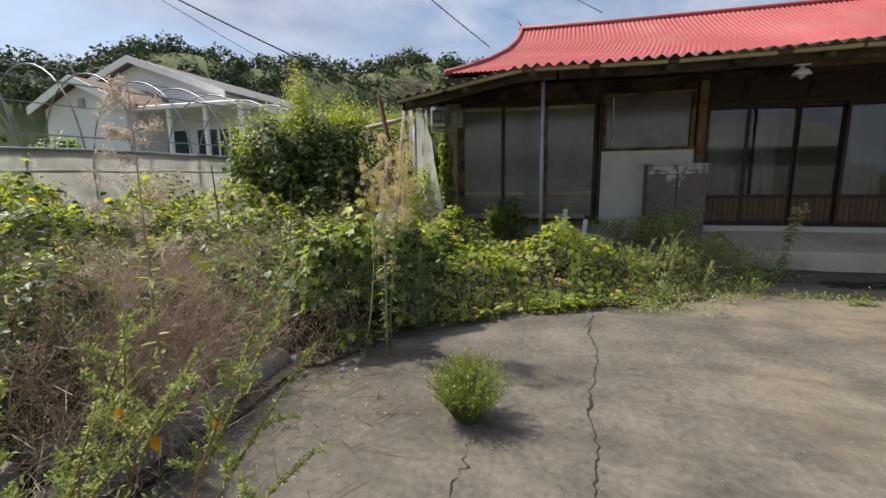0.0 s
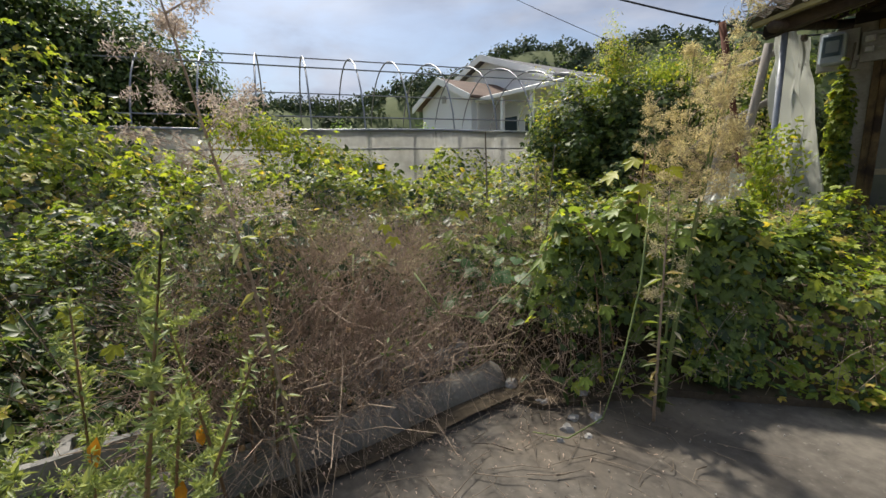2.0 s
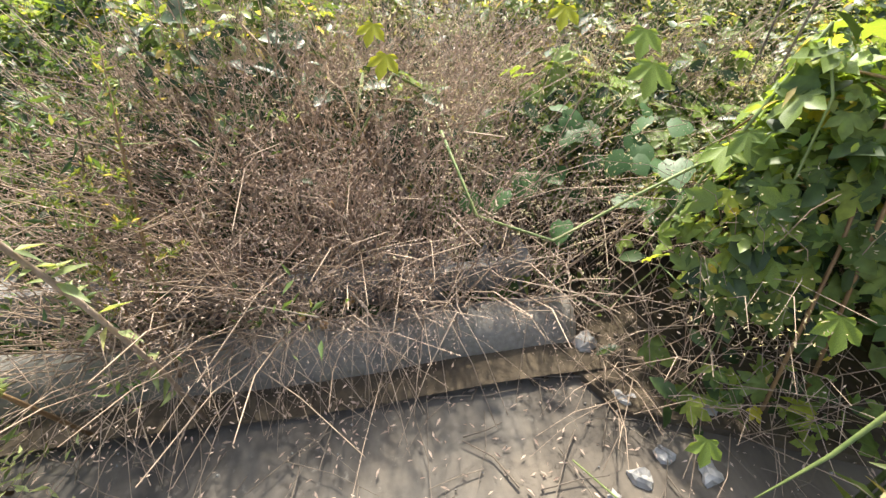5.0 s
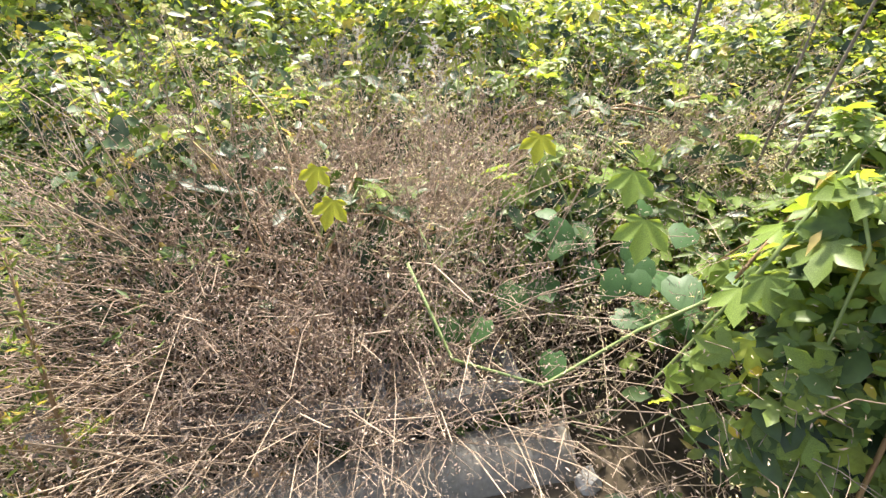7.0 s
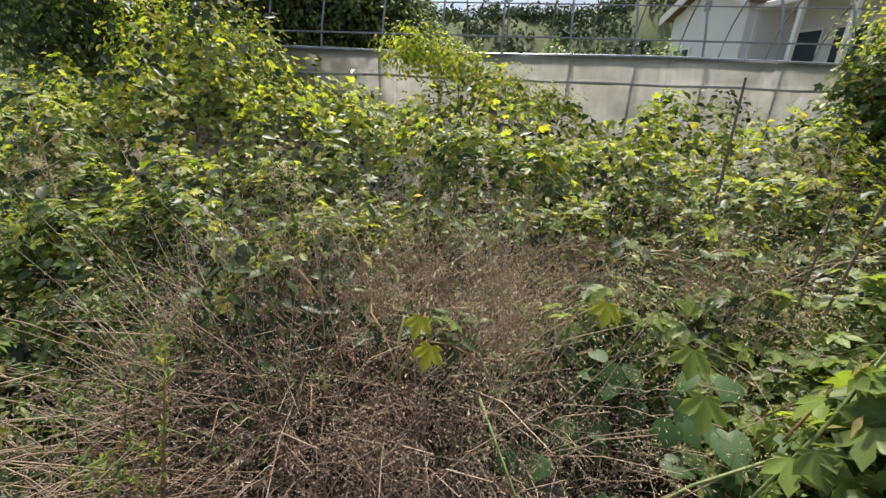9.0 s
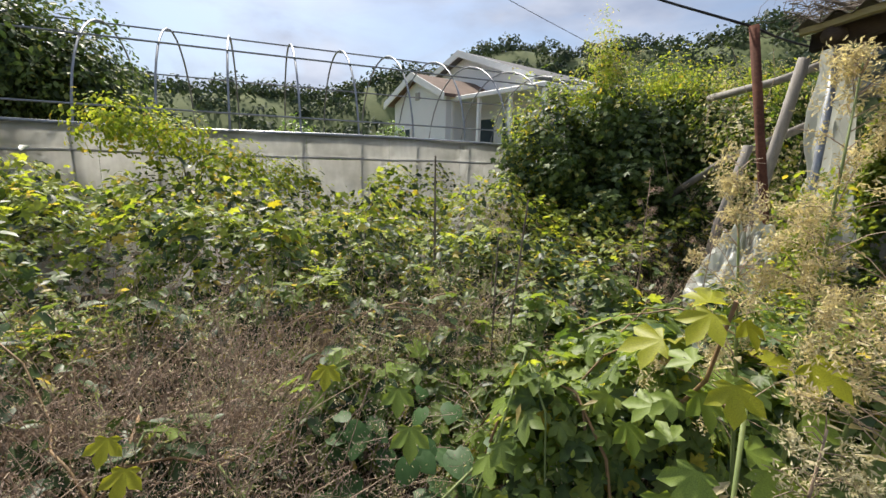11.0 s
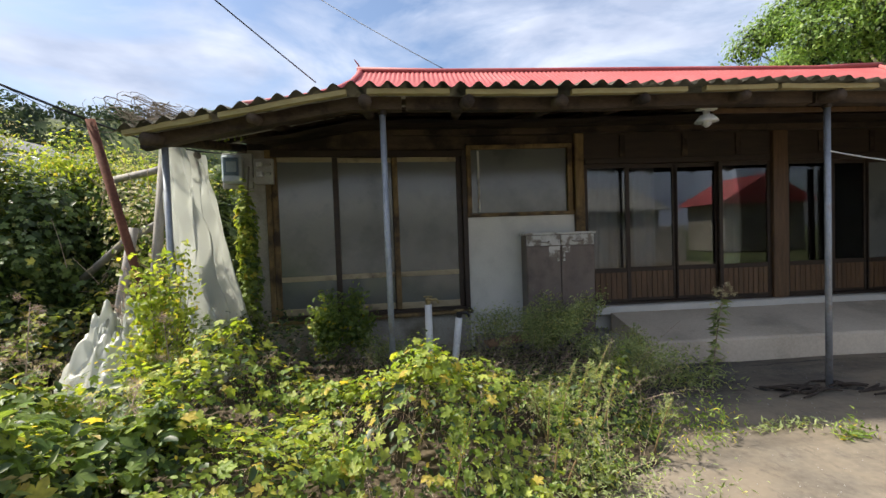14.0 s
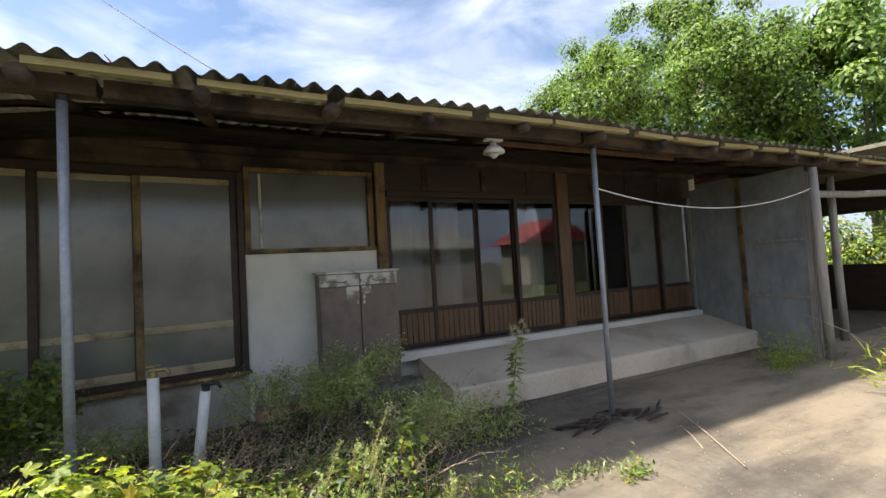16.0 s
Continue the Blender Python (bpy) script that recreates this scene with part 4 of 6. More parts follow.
for k in range(20):
    s = -4.6 + k * 0.66
    pts = [tunnel(s + 0.02 * math.sin(k * 2.3), math.pi * i / 20) for i in range(21)]
    pts = [Vector((*pts[0].xy, 0))] + pts + [Vector((*pts[-1].xy, 0))]
    part("hoop", bar(pts, 0.0115, 8), M_STEEL, house_frame, smooth=True)
for a in (0.5, 0.26, 0.74, 0.08, 0.92):
    part("purlin", bar([tunnel(s, math.pi * a) + Vector((0, 0, 0.02)) for s in (-4.8, 1.5, 8.5)], 0.010, 6), M_STEEL, house_frame)

# neighbour's house; all its fronts look south
nb = thing("neighbour_house", "white bungalow with two gables, grey roof and a glazed porch", "house")
G0 = 0.5
structure("terrace_ground", boxed(-26, -6.8, 1.6, 26, -0.1, G0), M_FIELD, "raised earth terrace under the neighbouring bungalow", "ground")


def gable_block(x0, x1, y0, y1, eave, ridge, roof_mat, over=0.35):
    mid = (x0 + x1) / 2
    part("wall", prism([(x0, G0), (x1, G0), (x1, eave), (mid, ridge), (x0, eave)], y0, y1), M_HOUSE, nb)
    for s in (-1, 1):
        xe = x0 if s < 0 else x1
        drop = over * (ridge - eave) / (mid - x0)
        a, b = (mid, ridge + 0.05), (xe + s * over, eave - drop + 0.05)
        part("roof_slope", prism([a, b, (b[0], b[1] + 0.1), (a[0], a[1] + 0.12)], y0 - over, y1 + over), roof_mat, nb)
        part("bargeboard", prism([(a[0], a[1] - 0.1), (b[0], b[1] - 0.1), (b[0], b[1] + 0.12), (a[0], a[1] + 0.14)], y0 - over - 0.05, y0 - over - 0.002), M_WHITE, nb)


gable_block(-16.6, -9.5, 5.7, 15.0, 4.15, 5.40, M_SHINGLE)
gable_block(-14.1, -10.9, 3.2, 5.69, 3.5, 4.2, M_BROWNROOF, 0.28)
part("wall", boxed(-10.88, -6.9, 4.6, 5.68, G0, 3.5), M_HOUSE, nb)
part("porch_roof", boxed(-11.0, -7.0, 3.35, 4.59, 3.32, 3.46, bevel=0.02), M_WHITE, nb)
for x in (-10.9, -9.6, -8.3, -7.1):
    part("porch_column", boxed(x - 0.05, x + 0.05, 3.42, 3.52, G0, 3.32), M_WHITE, nb)
M_NGLASS = material("dark_far_glass", (0.03, 0.05, 0.06), (0.06, 0.085, 0.10), 0.1, 1)


def far_window(x0, x1, z0, z1, y, panes):
    w = part("window", boxed(x0, x1, y - 0.06, y - 0.004, z0, z1), M_WHITE, nb)
    step = (x1 - x0) / panes
    for i in range(panes):
        part("pane", boxed(x0 + i * step + 0.05, x0 + (i + 1) * step - 0.05, y - 0.068, y - 0.058, z0 + 0.06, z1 - 0.06), M_NGLASS, w)


far_window(-10.75, -10.0, 0.9, 2.9, 4.6, 1)
far_window(-9.7, -8.0, 0.9, 2.9, 4.6, 4)
far_window(-7.9, -7.2, 1.4, 2.7, 4.6, 1)
far_window(-13.7, -12.9, 1.5, 2.6, 3.2, 2)
part("vent", boxed(-12.62, -12.42, 3.14, 3.198, 3.5, 3.75), M_GREYBOX, nb)
tarp = part("tarpaulin", rough(sheet(lambda u, v: (-12 + 3.4 * u, -3.0 + 1.4 * v, 0.0 + 1.95 * math.sin(math.pi * u) ** 0.5 * math.sin(math.pi * v) ** 0.5), 20, 12), 0.15, 1.2), M_TERRACOTTA, smooth=True)
tagged(tarp, "orange-red tarpaulin over a heap in the far yard", "tarpaulin")

# farm building behind the walker, seen only in the glass
barn = thing("opposite_barn", "low grey barn with a pale roof facing the house", "barn")
part("wall", boxed(-3, 13, -14.2, -14, 0, 2.3), M_PLASTER, barn)
part("roof_slope", prism([(-14.0 + 0.5, 2.2), (-14.0 + 0.5, 2.28), (-17, 3.6), (-17, 3.5)], -3.3, 13.3, Matrix(((0, 1, 0, 0), (1, 0, 0, 0), (0, 0, 1, 0), (0, 0, 0, 1)))), M_WHITEWALL, barn)
redshed = thing("opposite_shed", "small shed with a red roof beyond the yard", "shed")
part("wall", boxed(18.4, 23, -20, -17, 0, 2.7), M_BASE, redshed)
part("roof_slope", prism([(17.8, 2.62), (20.7, 4.2), (23.6, 2.62)], -20.4, -16.6), M_RED, redshed)
structure("boundary_wall", boxed(-3, 13, -12.2, -12.0, -0.05, 1.5), M_PLASTER, "plain grey boundary wall closing the yard", "wall")

# poles, plastic and wires by the house's corner
rp = part("rusty_post", rough(bar([(-0.40, -1.55, 0.0), (-0.52, -1.68, 1.1), (-0.70, -1.85, 2.32)], 0.032, 8), 0.004, 5), M_RUST, smooth=True)
tagged(rp, "leaning rusty steel post with a cable tied on top", "post")
for pts, r, label in ((((-0.85, -1.0, 0.0), (-0.72, -1.1, 1.2), (-0.58, -1.15, 2.2)), 0.045, "silvered crooked pole leaning on the canopy"),
                      (((-1.75, -0.7, 1.0), (-1.1, -0.9, 1.45), (-0.45, -1.0, 1.75)), 0.035, "pale bare branch jutting from the hedge"),
                      (((-1.45, -0.6, 2.05), (-0.8, -0.9, 2.1), (-0.3, -1.1, 2.2)), 0.035, "grey pole laid under the canopy's end"),
                      (((-1.05, -1.3, 0.0), (-0.95, -1.25, 0.9), (-0.85, -1.2, 1.55)), 0.04, "stub of a broken grey pole")):
    tagged(part("leaning_pole", rough(bar(pts, r, 8), 0.015, 3), M_POLE, smooth=True), label, "pole", "poles by the corner")

M_PLASTIC = bpy.data.materials.new("milky_plastic_film")
M_PLASTIC.use_nodes = True
pn, pl = M_PLASTIC.node_tree.nodes, M_PLASTIC.node_tree.links
pb = pn["Principled BSDF"]
pb.inputs["Base Color"].default_value, pb.inputs["Roughness"].default_value = (0.62, 0.64, 0.60, 1), 0.4
ptr, pmx, pno, prm = pn.new("ShaderNodeBsdfTranslucent"), pn.new("ShaderNodeMixShader"), pn.new("ShaderNodeTexNoise"), pn.new("ShaderNodeValToRGB")
pno.inputs["Scale"].default_value, pno.inputs["Detail"].default_value = 3.0, 8.0
prm.color_ramp.elements[0].color, prm.color_ramp.elements[1].color = (0.40, 0.41, 0.36, 1), (0.70, 0.72, 0.68, 1)
pl.new(pno.outputs["Fac"], prm.inputs[0])
pl.new(prm.outputs[0], pb.inputs["Base Color"])
ptr.inputs[0].default_value = (0.62, 0.64, 0.58, 1)
pmx.inputs[0].default_value = 0.4
pl.new(pb.outputs[0], pmx.inputs[1])
pl.new(ptr.outputs[0], pmx.inputs[2])
pl.new(pmx.outputs[0], pn["Material Output"].inputs[0])


def hanging(u, v):
    """Plastic film along the canopy's end: gathered at the top, spreading in folds to the ground."""
    down = 1 - v
    y = -1.62 + 0.72 * u + down ** 1.3 * (0.22 + 0.30 * u)
    fold = (0.02 + 0.035 * down) * math.sin(u * 21 + 1.6 * math.sin(down * 3)) + (0.012 + 0.02 * down) * math.sin(u * 47 + 3 * noise.noise(Vector((u * 3, v * 2, 4)))) + 0.06 * noise.noise(Vector((u * 4, v * 5, 1))) + 0.035 * noise.noise(Vector((u * 13, v * 9, 2)))
    return (-0.36 + fold + 0.16 * down * u + 0.05 * down, y, 0.08 + 2.15 * v)


film_sheet = part("plastic_sheet", sheet(hanging, 130, 90), M_PLASTIC, smooth=True)
tagged(film_sheet, "milky torn plastic film hanging from the canopy's end", "plastic sheet")


def bundle(u, v):
    a, r = u * math.tau, math.sin(math.pi * (0.06 + 0.94 * v) * 0.5)
    h = 0.42 * math.cos(math.pi * 0.5 * v)
    w = 0.35 * (1 + 0.3 * noise.noise(Vector((math.cos(a) * 2, math.sin(a) * 2, v * 4))))
    return (-0.50 + w * r * math.cos(a), -1.95 + w * r * math.sin(a), 0.03 + 1.8 * h * (1 + 0.3 * noise.noise(Vector((math.cos(a) * 3, math.sin(a) * 3, 7))) + 0.35 * abs(noise.noise(Vector((math.cos(a) * 5, math.sin(a) * 5, v * 7))))))


tagged(part("crumpled_plastic_film", sheet(bundle, 90, 40), M_PLASTIC, smooth=True), "crumpled pile of milky plastic film on the ground", "plastic sheet")


def wire(a, b, sag, r, label):
    a, b = Vector(a), Vector(b)
    pts = [a.lerp(b, t) - Vector((0, 0, sag * (1 - (2 * t - 1) ** 2))) for t in (i / 24 for i in range(25))]
    tagged(part("overhead_cable", bar(pts, r, 6), M_CABLE, smooth=True), label, "cable", "overhead cables")


wire((-0.70, -1.85, 2.31), (-11.0, -6.5, 9.0), 0.5, 0.009, "black power cable running to the rusty post")
wire((0.35, 0.9, 3.55), (-9.0, -8.0, 11.5), 0.4, 0.008, "thin black cable running up over the garden")
wire((-0.70, -1.85, 2.31), (-0.42, -0.36, 2.36), 0.05, 0.008, "thin cable from the rusty post to the meter")
wire((2.7, 6.0, 5.6), (-6.0, 14.0, 14.5), 0.2, 0.012, "thin cable passing above the red roof")
wire((-11.0, 14.0, 6.0), (-16.0, -6.0, 12.0), 0.3, 0.012, "far thin cable above the neighbouring bungalow")
for pts, r in ((((-1.48, -3.92, 0.0), (-1.54, -3.89, 0.8), (-1.60, -3.86, 1.38)), 0.008), (((-0.62, -4.2, 0.0), (-0.57, -4.2, 0.7), (-0.54, -4.18, 1.2)), 0.0045), (((-0.66, -4.26, 0.0), (-0.62, -4.25, 0.6), (-0.63, -4.24, 1.05)), 0.004)):
    st = part("dead_stick", rough(bar(pts, [r * 1.3, r, r * 0.7], 6), 0.008, 6), M_STICK)
    tagged(st, "dark dead stick standing in the weeds", "stick", "sticks in the weeds")

# ---- plants ----
RNG = np.random.default_rng(7)


def mesh_object(name, V, F, mat, parent=None, label="", category="", kind="", smooth=False):
    me = bpy.data.meshes.new(name)
    V, F = np.asarray(V, dtype=np.float32), np.asarray(F, dtype=np.int32)
    me.vertices.add(len(V))
    me.vertices.foreach_set("co", V.ravel())
    me.loops.add(F.size)
    me.loops.foreach_set("vertex_index", F.ravel())
    me.polygons.add(len(F))
    me.polygons.foreach_set("loop_start", np.arange(0, F.size, 3, dtype=np.int32))
    if smooth:
        me.polygons.foreach_set("use_smooth", np.ones(len(F), dtype=bool))
    me.update(calc_edges=True)
    me.materials.append(mat)
    ob = new(name, me)
    if parent:
        ob.parent = parent
    return tagged(ob, label, category, kind=kind)


def fan(points):
    return np.array(points, dtype=float), np.array([(0, i, i + 1) for i in range(1, len(points) - 1)])


def palm_points(detail):
    pts = [(0, 0, 0)]
    lobes = ((-105, 0.5), (-52, 0.85), (0, 1.0), (52, 0.85), (105, 0.5))
    for k, (deg, r) in enumerate(lobes):
        row = ((-21, 0.70, 0.0), (0, 1.0, -0.12), (21, 0.70, 0.0)) if detail else ((0, 1.0, -0.12),)
        for da, f, z in row:
            a = math.radians(deg + da)
            pts.append((0.12 + r * f * math.cos(a), r * f * math.sin(a), z + (0.03 if da else 0)))
        if k < 4:
            a = math.radians(deg + 26)
            pts.append((0.12 + 0.44 * math.cos(a), 0.44 * math.sin(a), 0.035))
    return fan(pts)


PALM, PALM_FAR = palm_points(True), palm_points(False)
OVAL = (np.array([(0, 0, 0), (0.35, 0.26, 0.07), (0.75, 0.2, 0.03), (1, 0, -0.12), (0.75, -0.2, 0.03), (0.35, -0.26, 0.07), (0.5, 0, -0.02)]), np.array([(0, 6, 1), (6, 2, 1), (6, 3, 2), (6, 4, 3), (6, 5, 4), (0, 5, 6)]))
LANCE = (np.array([(0, 0, 0), (0.4, 0.14, 0.05), (1, 0, -0.15), (0.4, -0.14, 0.05)]), np.array([(0, 2, 1), (0, 3, 2)]))
SEED = (np.array([(0.5, 0, -0.3), (-0.3, 0.45, -0.3), (-0.3, -0.45, -0.3), (0, 0, 0.6)]), np.array([(0, 1, 2), (0, 3, 1), (1, 3, 2), (2, 3, 0)]))
BLADE = (np.array([(0, 0.05, 0), (0, -0.05, 0), (0.5, 0.04, 0.06), (0.5, -0.04, 0.06), (1, 0, -0.06)]), np.array([(0, 1, 2), (1, 3, 2), (2, 3, 4)]))


def unit(v):
    return v / np.maximum(np.linalg.norm(v, axis=1, keepdims=True), 1e-6)


def scatter(name, shape, pos, normal, size, mat, point=None, parent=None, label="", category="", kind="stuff"):
    """One joined mesh of many leaves: at pos, facing normal, tip turned at random or towards point."""
    V, F = shape
    n = len(pos)
    normal = unit(normal)
    ref = RNG.normal(size=(n, 3)) if point is None else point
    t = unit(ref - (ref * normal).sum(1, keepdims=True) * normal)
    b = np.cross(normal, t)
    size = np.broadcast_to(np.asarray(size, dtype=float), (n,))[:, None, None]
    W = pos[:, None, :] + size * (V[None, :, 0:1] * t[:, None] + V[None, :, 1:2] * b[:, None] + V[None, :, 2:3] * normal[:, None])
    faces = (F[None] + (np.arange(n) * len(V))[:, None, None]).reshape(-1, 3)
    return mesh_object(name, W.reshape(-1, 3), faces, mat, parent, label, category, kind)


def stems(name, P, radius, mat, parent=None, label="", category="", kind="stuff"):
    """Thin three-sided stems; P is (count, points, 3)."""
    n, k, _ = P.shape
    d = unit((P[:, -1] - P[:, 0]))
    side = unit(np.cross(d, np.array([0.3, 0.2, 1.0])))
    up = np.cross(side, d)
    r = np.broadcast_to(np.asarray(radius, dtype=float), (n,))[:, None, None, None]
    taper = np.linspace(1, 0.45, k)[None, :, None, None]
    ang = np.array([0, math.tau / 3, 2 * math.tau / 3])
    ring = np.cos(ang)[None, None, :, None] * side[:, None, None] + np.sin(ang)[None, None, :, None] * up[:, None, None]
    W = P[:, :, None] + r * taper * ring
    faces = []
    for i in range(k - 1):
        for j in range(3):
            a, b, c, e = i * 3 + j, i * 3 + (j + 1) % 3, (i + 1) * 3 + (j + 1) % 3, (i + 1) * 3 + j
            faces += [(a, b, c), (a, c, e)]
    F = (np.array(faces)[None] + (np.arange(n) * k * 3)[:, None, None]).reshape(-1, 3)
    return mesh_object(name, W.reshape(-1, 3), F, mat, parent, label, category, kind)


def wavy(x, y, f, s=0.0):
    return (np.sin(x * f + 1.3 * np.sin(y * f * 0.8 + s) + s) + np.sin(y * f * 1.15 + 1.7 * np.sin(x * f * 0.7 + s * 2) + 2 * s)) * 0.5


def ease(x):
    x = np.clip(x, 0, 1)
    return x * x * (3 - 2 * x)


def bumps(x, y, rows):
    return sum(h * np.exp(-((x - a) ** 2 + (y - b) ** 2) / (r * r)) for a, b, r, h in rows)


def edge_distance(x, y):
    """Metres inside the garden, for arrays."""
    line = np.interp(x, [p[0] for p in BED], [p[1] for p in BED])
    d = np.where(y < -5.0, -0.27 - x, np.where(x < -0.1, np.maximum(-0.27 - x, y + 4.9), (y - line) * 0.8))
    return np.where(x > 3.75, -1, d)


def fence_distance(x, y):
    return (x - FX0) * 0.970 - (y - FY0) * 0.242


def growth(x, y):
    """Height of the weeds."""
    house = ease((x - 0.35) / 0.7) * ease((y + 4.7) / 0.8)
    h = (0.64 + 0.10 * wavy(x, y, 2.2) + 0.07 * wavy(x, y, 6.0, 2)) * (1 - house) + (0.38 + 0.07 * wavy(x, y, 4.0, 1)) * (1 - 0.72 * ease((y + 2.25) / 0.6)) * house
    h = h + 0.40 * ease((-1.0 - x) / 2.2) * (1 - ease((y + 1.6) / 1.2) * 0.5) * (1 - house)
    h = h + bumps(x, y, ((-0.65, -1.85, 0.42, -0.5), (-0.45, -2.5, 0.5, -0.22), (0.28, -4.1, 0.3, 0.10), (-3.2, -7.0, 0.75, 0.85), (-2.3, -5.0, 0.5, 0.22), (0.18, -4.5, 0.35, 0.20), (-0.4, -5.5, 0.4, 0.22), (1.7, -2.75, 0.6, 0.2), (0.8, -3.5, 0.35, 0.12), (-0.55, -6.55, 0.4, -0.28), (-1.0, -3.2, 0.8, 0.08)))
    h = h * (1 + 0.20 * wavy(x, y, 4.6, 1) + 0.15 * wavy(x, y, 11.0, 3))
    return h * (0.12 + 0.88 * ease(edge_distance(x, y) / 0.34))


def dryness(x, y):
    return np.clip(bumps(x, y, ((-0.33, -5.6, 0.42, 1.15), (-0.22, -5.95, 0.26, 0.7), (-0.55, -6.1, 0.25, 0.4), (-0.5, -6.7, 0.4, 0.12), (-0.8, -5.45, 0.4, 0.7), (-1.15, -5.2, 0.4, 0.5), (-1.0, -4.3, 0.4, 0.5), (-0.2, -3.9, 0.35, 0.35), (-1.2, -6.3, 0.4, 0.08))) + 0.07 * (wavy(x, y, 3.1, 4) > 0.55), 0, 1)


def garden_points(n, x0, x1, y0, y1, low=0.35, overhang=0.06):
    """Random places in the weeds, most of them near the top, with the way they face."""
    x, y = RNG.uniform(x0, x1, n), RNG.uniform(y0, y1, n)
    d = edge_distance(x, y)
    keep = (d > -overhang) & (fence_distance(x, y) > 0.05) & ~((y > -0.4) & (x > -0.4))
    x, y = x[keep], y[keep]
    h = growth(x, y)
    z = h * (low + (1 - low) * RNG.uniform(0, 1, len(x)) ** 0.45) + RNG.normal(0, 0.025, len(x)) + 0.03
    e = 0.05
    gx, gy = (growth(x + e, y) - growth(x - e, y)) / (2 * e), (growth(x, y + e) - growth(x, y - e)) / (2 * e)
    nrm = np.stack([-gx * 0.7, -gy * 0.7, np.ones(len(x))], 1)
    nrm = unit(nrm) + RNG.normal(0, 0.38, (len(x), 3))
    nrm[:, 2] = np.abs(nrm[:, 2]) * 0.8 + 0.3
    return np.stack([x, y, np.maximum(z, 0.02)], 1), nrm


def pick(P, N, chance):
    k = RNG.uniform(0, 1, len(P)) < chance
    return P[k], N[k]


def leaves_layer(name, shape, n, box4, size, mat, green_only=True, low=0.35, label="", where=None):
    P, N = garden_points(n, *box4, low)
    chance = 1 - 0.88 * dryness(P[:, 0], P[:, 1]) if green_only else np.ones(len(P))
    chance = chance * np.clip(0.68 + 0.8 * wavy(P[:, 0], P[:, 1], 8.0, 6) + 0.3 * wavy(P[:, 0], P[:, 1], 19.0, 1), 0.22, 1)
    if where is not None:
        chance = chance * where(P[:, 0], P[:, 1])
    edge = edge_distance(P[:, 0], P[:, 1])
    chance = chance * np.where((P[:, 2] < 0.34) & (edge < 0.4) & (P[:, 1] < -4.25) & (P[:, 1] > -5.2), 0.1, 1)
    P, N = pick(P, N, chance)
    scatter(name, shape, P, N, RNG.uniform(size[0], size[1], len(P)), mat, label=label, category="weeds")


NEAR, FAR, HOUSE_BED = (-2.0, 0.6, -8.6, -3.0), (-6.3, -0.2, -9.2, 0.6), (-0.4, 3.75, -4.9, -0.45)
climb_zone = lambda x, y: np.clip(0.28 + 0.9 * wavy(x, y, 1.7, 3) + 0.9 * np.exp(-((x - 0.05) ** 2 + (y + 4.75) ** 2) / 0.4), 0.05, 1)
# the dark undergrowth layers paint in the shade beneath the green leaves
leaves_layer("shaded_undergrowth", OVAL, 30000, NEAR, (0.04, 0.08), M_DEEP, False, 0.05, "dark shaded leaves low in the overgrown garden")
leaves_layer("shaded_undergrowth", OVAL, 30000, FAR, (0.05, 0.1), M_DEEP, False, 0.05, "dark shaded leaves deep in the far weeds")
leaves_layer("climbing_leaf_cover", PALM, 15000, NEAR, (0.03, 0.07), M_PALM, low=0.6, label="lobed green climber leaves spread over the weeds", where=climb_zone)
leaves_layer("weed_leaf_cover", OVAL, 24000, NEAR, (0.018, 0.05), M_SMALL, low=0.62, label="small green weed leaves covering the garden")
leaves_layer("narrow_leaf_cover", LANCE, 26000, NEAR, (0.03, 0.07), M_SMALL, low=0.55, label="narrow green weed leaves among dry stems")
# the far tops take the leaf with sun painted into its colour
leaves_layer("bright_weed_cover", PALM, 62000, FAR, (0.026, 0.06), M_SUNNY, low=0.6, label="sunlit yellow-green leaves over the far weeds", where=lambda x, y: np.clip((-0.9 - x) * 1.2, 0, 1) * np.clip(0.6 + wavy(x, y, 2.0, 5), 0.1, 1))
leaves_layer("far_weed_cover", OVAL, 46000, FAR, (0.022, 0.055), M_SMALL, low=0.6, label="green weeds filling the far part of the garden", where=lambda x, y: np.clip((-1.2 - x) * 1.5, 0, 1))
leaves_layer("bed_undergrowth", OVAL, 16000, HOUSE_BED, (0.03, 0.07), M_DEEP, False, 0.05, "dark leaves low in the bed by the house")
# the bed's open part gets the leaf coloured as if in sun
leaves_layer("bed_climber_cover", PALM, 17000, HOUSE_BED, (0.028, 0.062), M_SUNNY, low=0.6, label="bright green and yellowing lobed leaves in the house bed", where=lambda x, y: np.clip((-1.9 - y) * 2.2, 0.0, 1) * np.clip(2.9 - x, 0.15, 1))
leaves_layer("shaded_climber_cover", PALM, 5000, (-0.6, 0.6, -4.9, -3.2), (0.035, 0.07), M_PALM, low=0.55, label="dark green lobed climber leaves at the garden's corner")
leaves_layer("bed_weed_cover", OVAL, 44000, HOUSE_BED, (0.014, 0.036), M_BRIGHT, low=0.5, label="small-leaved green weeds in the bed by the house", where=lambda x, y: np.clip((-1.7 - y) * 1.8, 0.10, 1))
leaves_layer("bed_narrow_cover", LANCE, 34000, HOUSE_BED, (0.02, 0.05), M_SAGE, label="feathery bright green weeds at the edge of the concrete", where=lambda x, y: np.clip((x - 1.2) * 1.0, 0, 1))

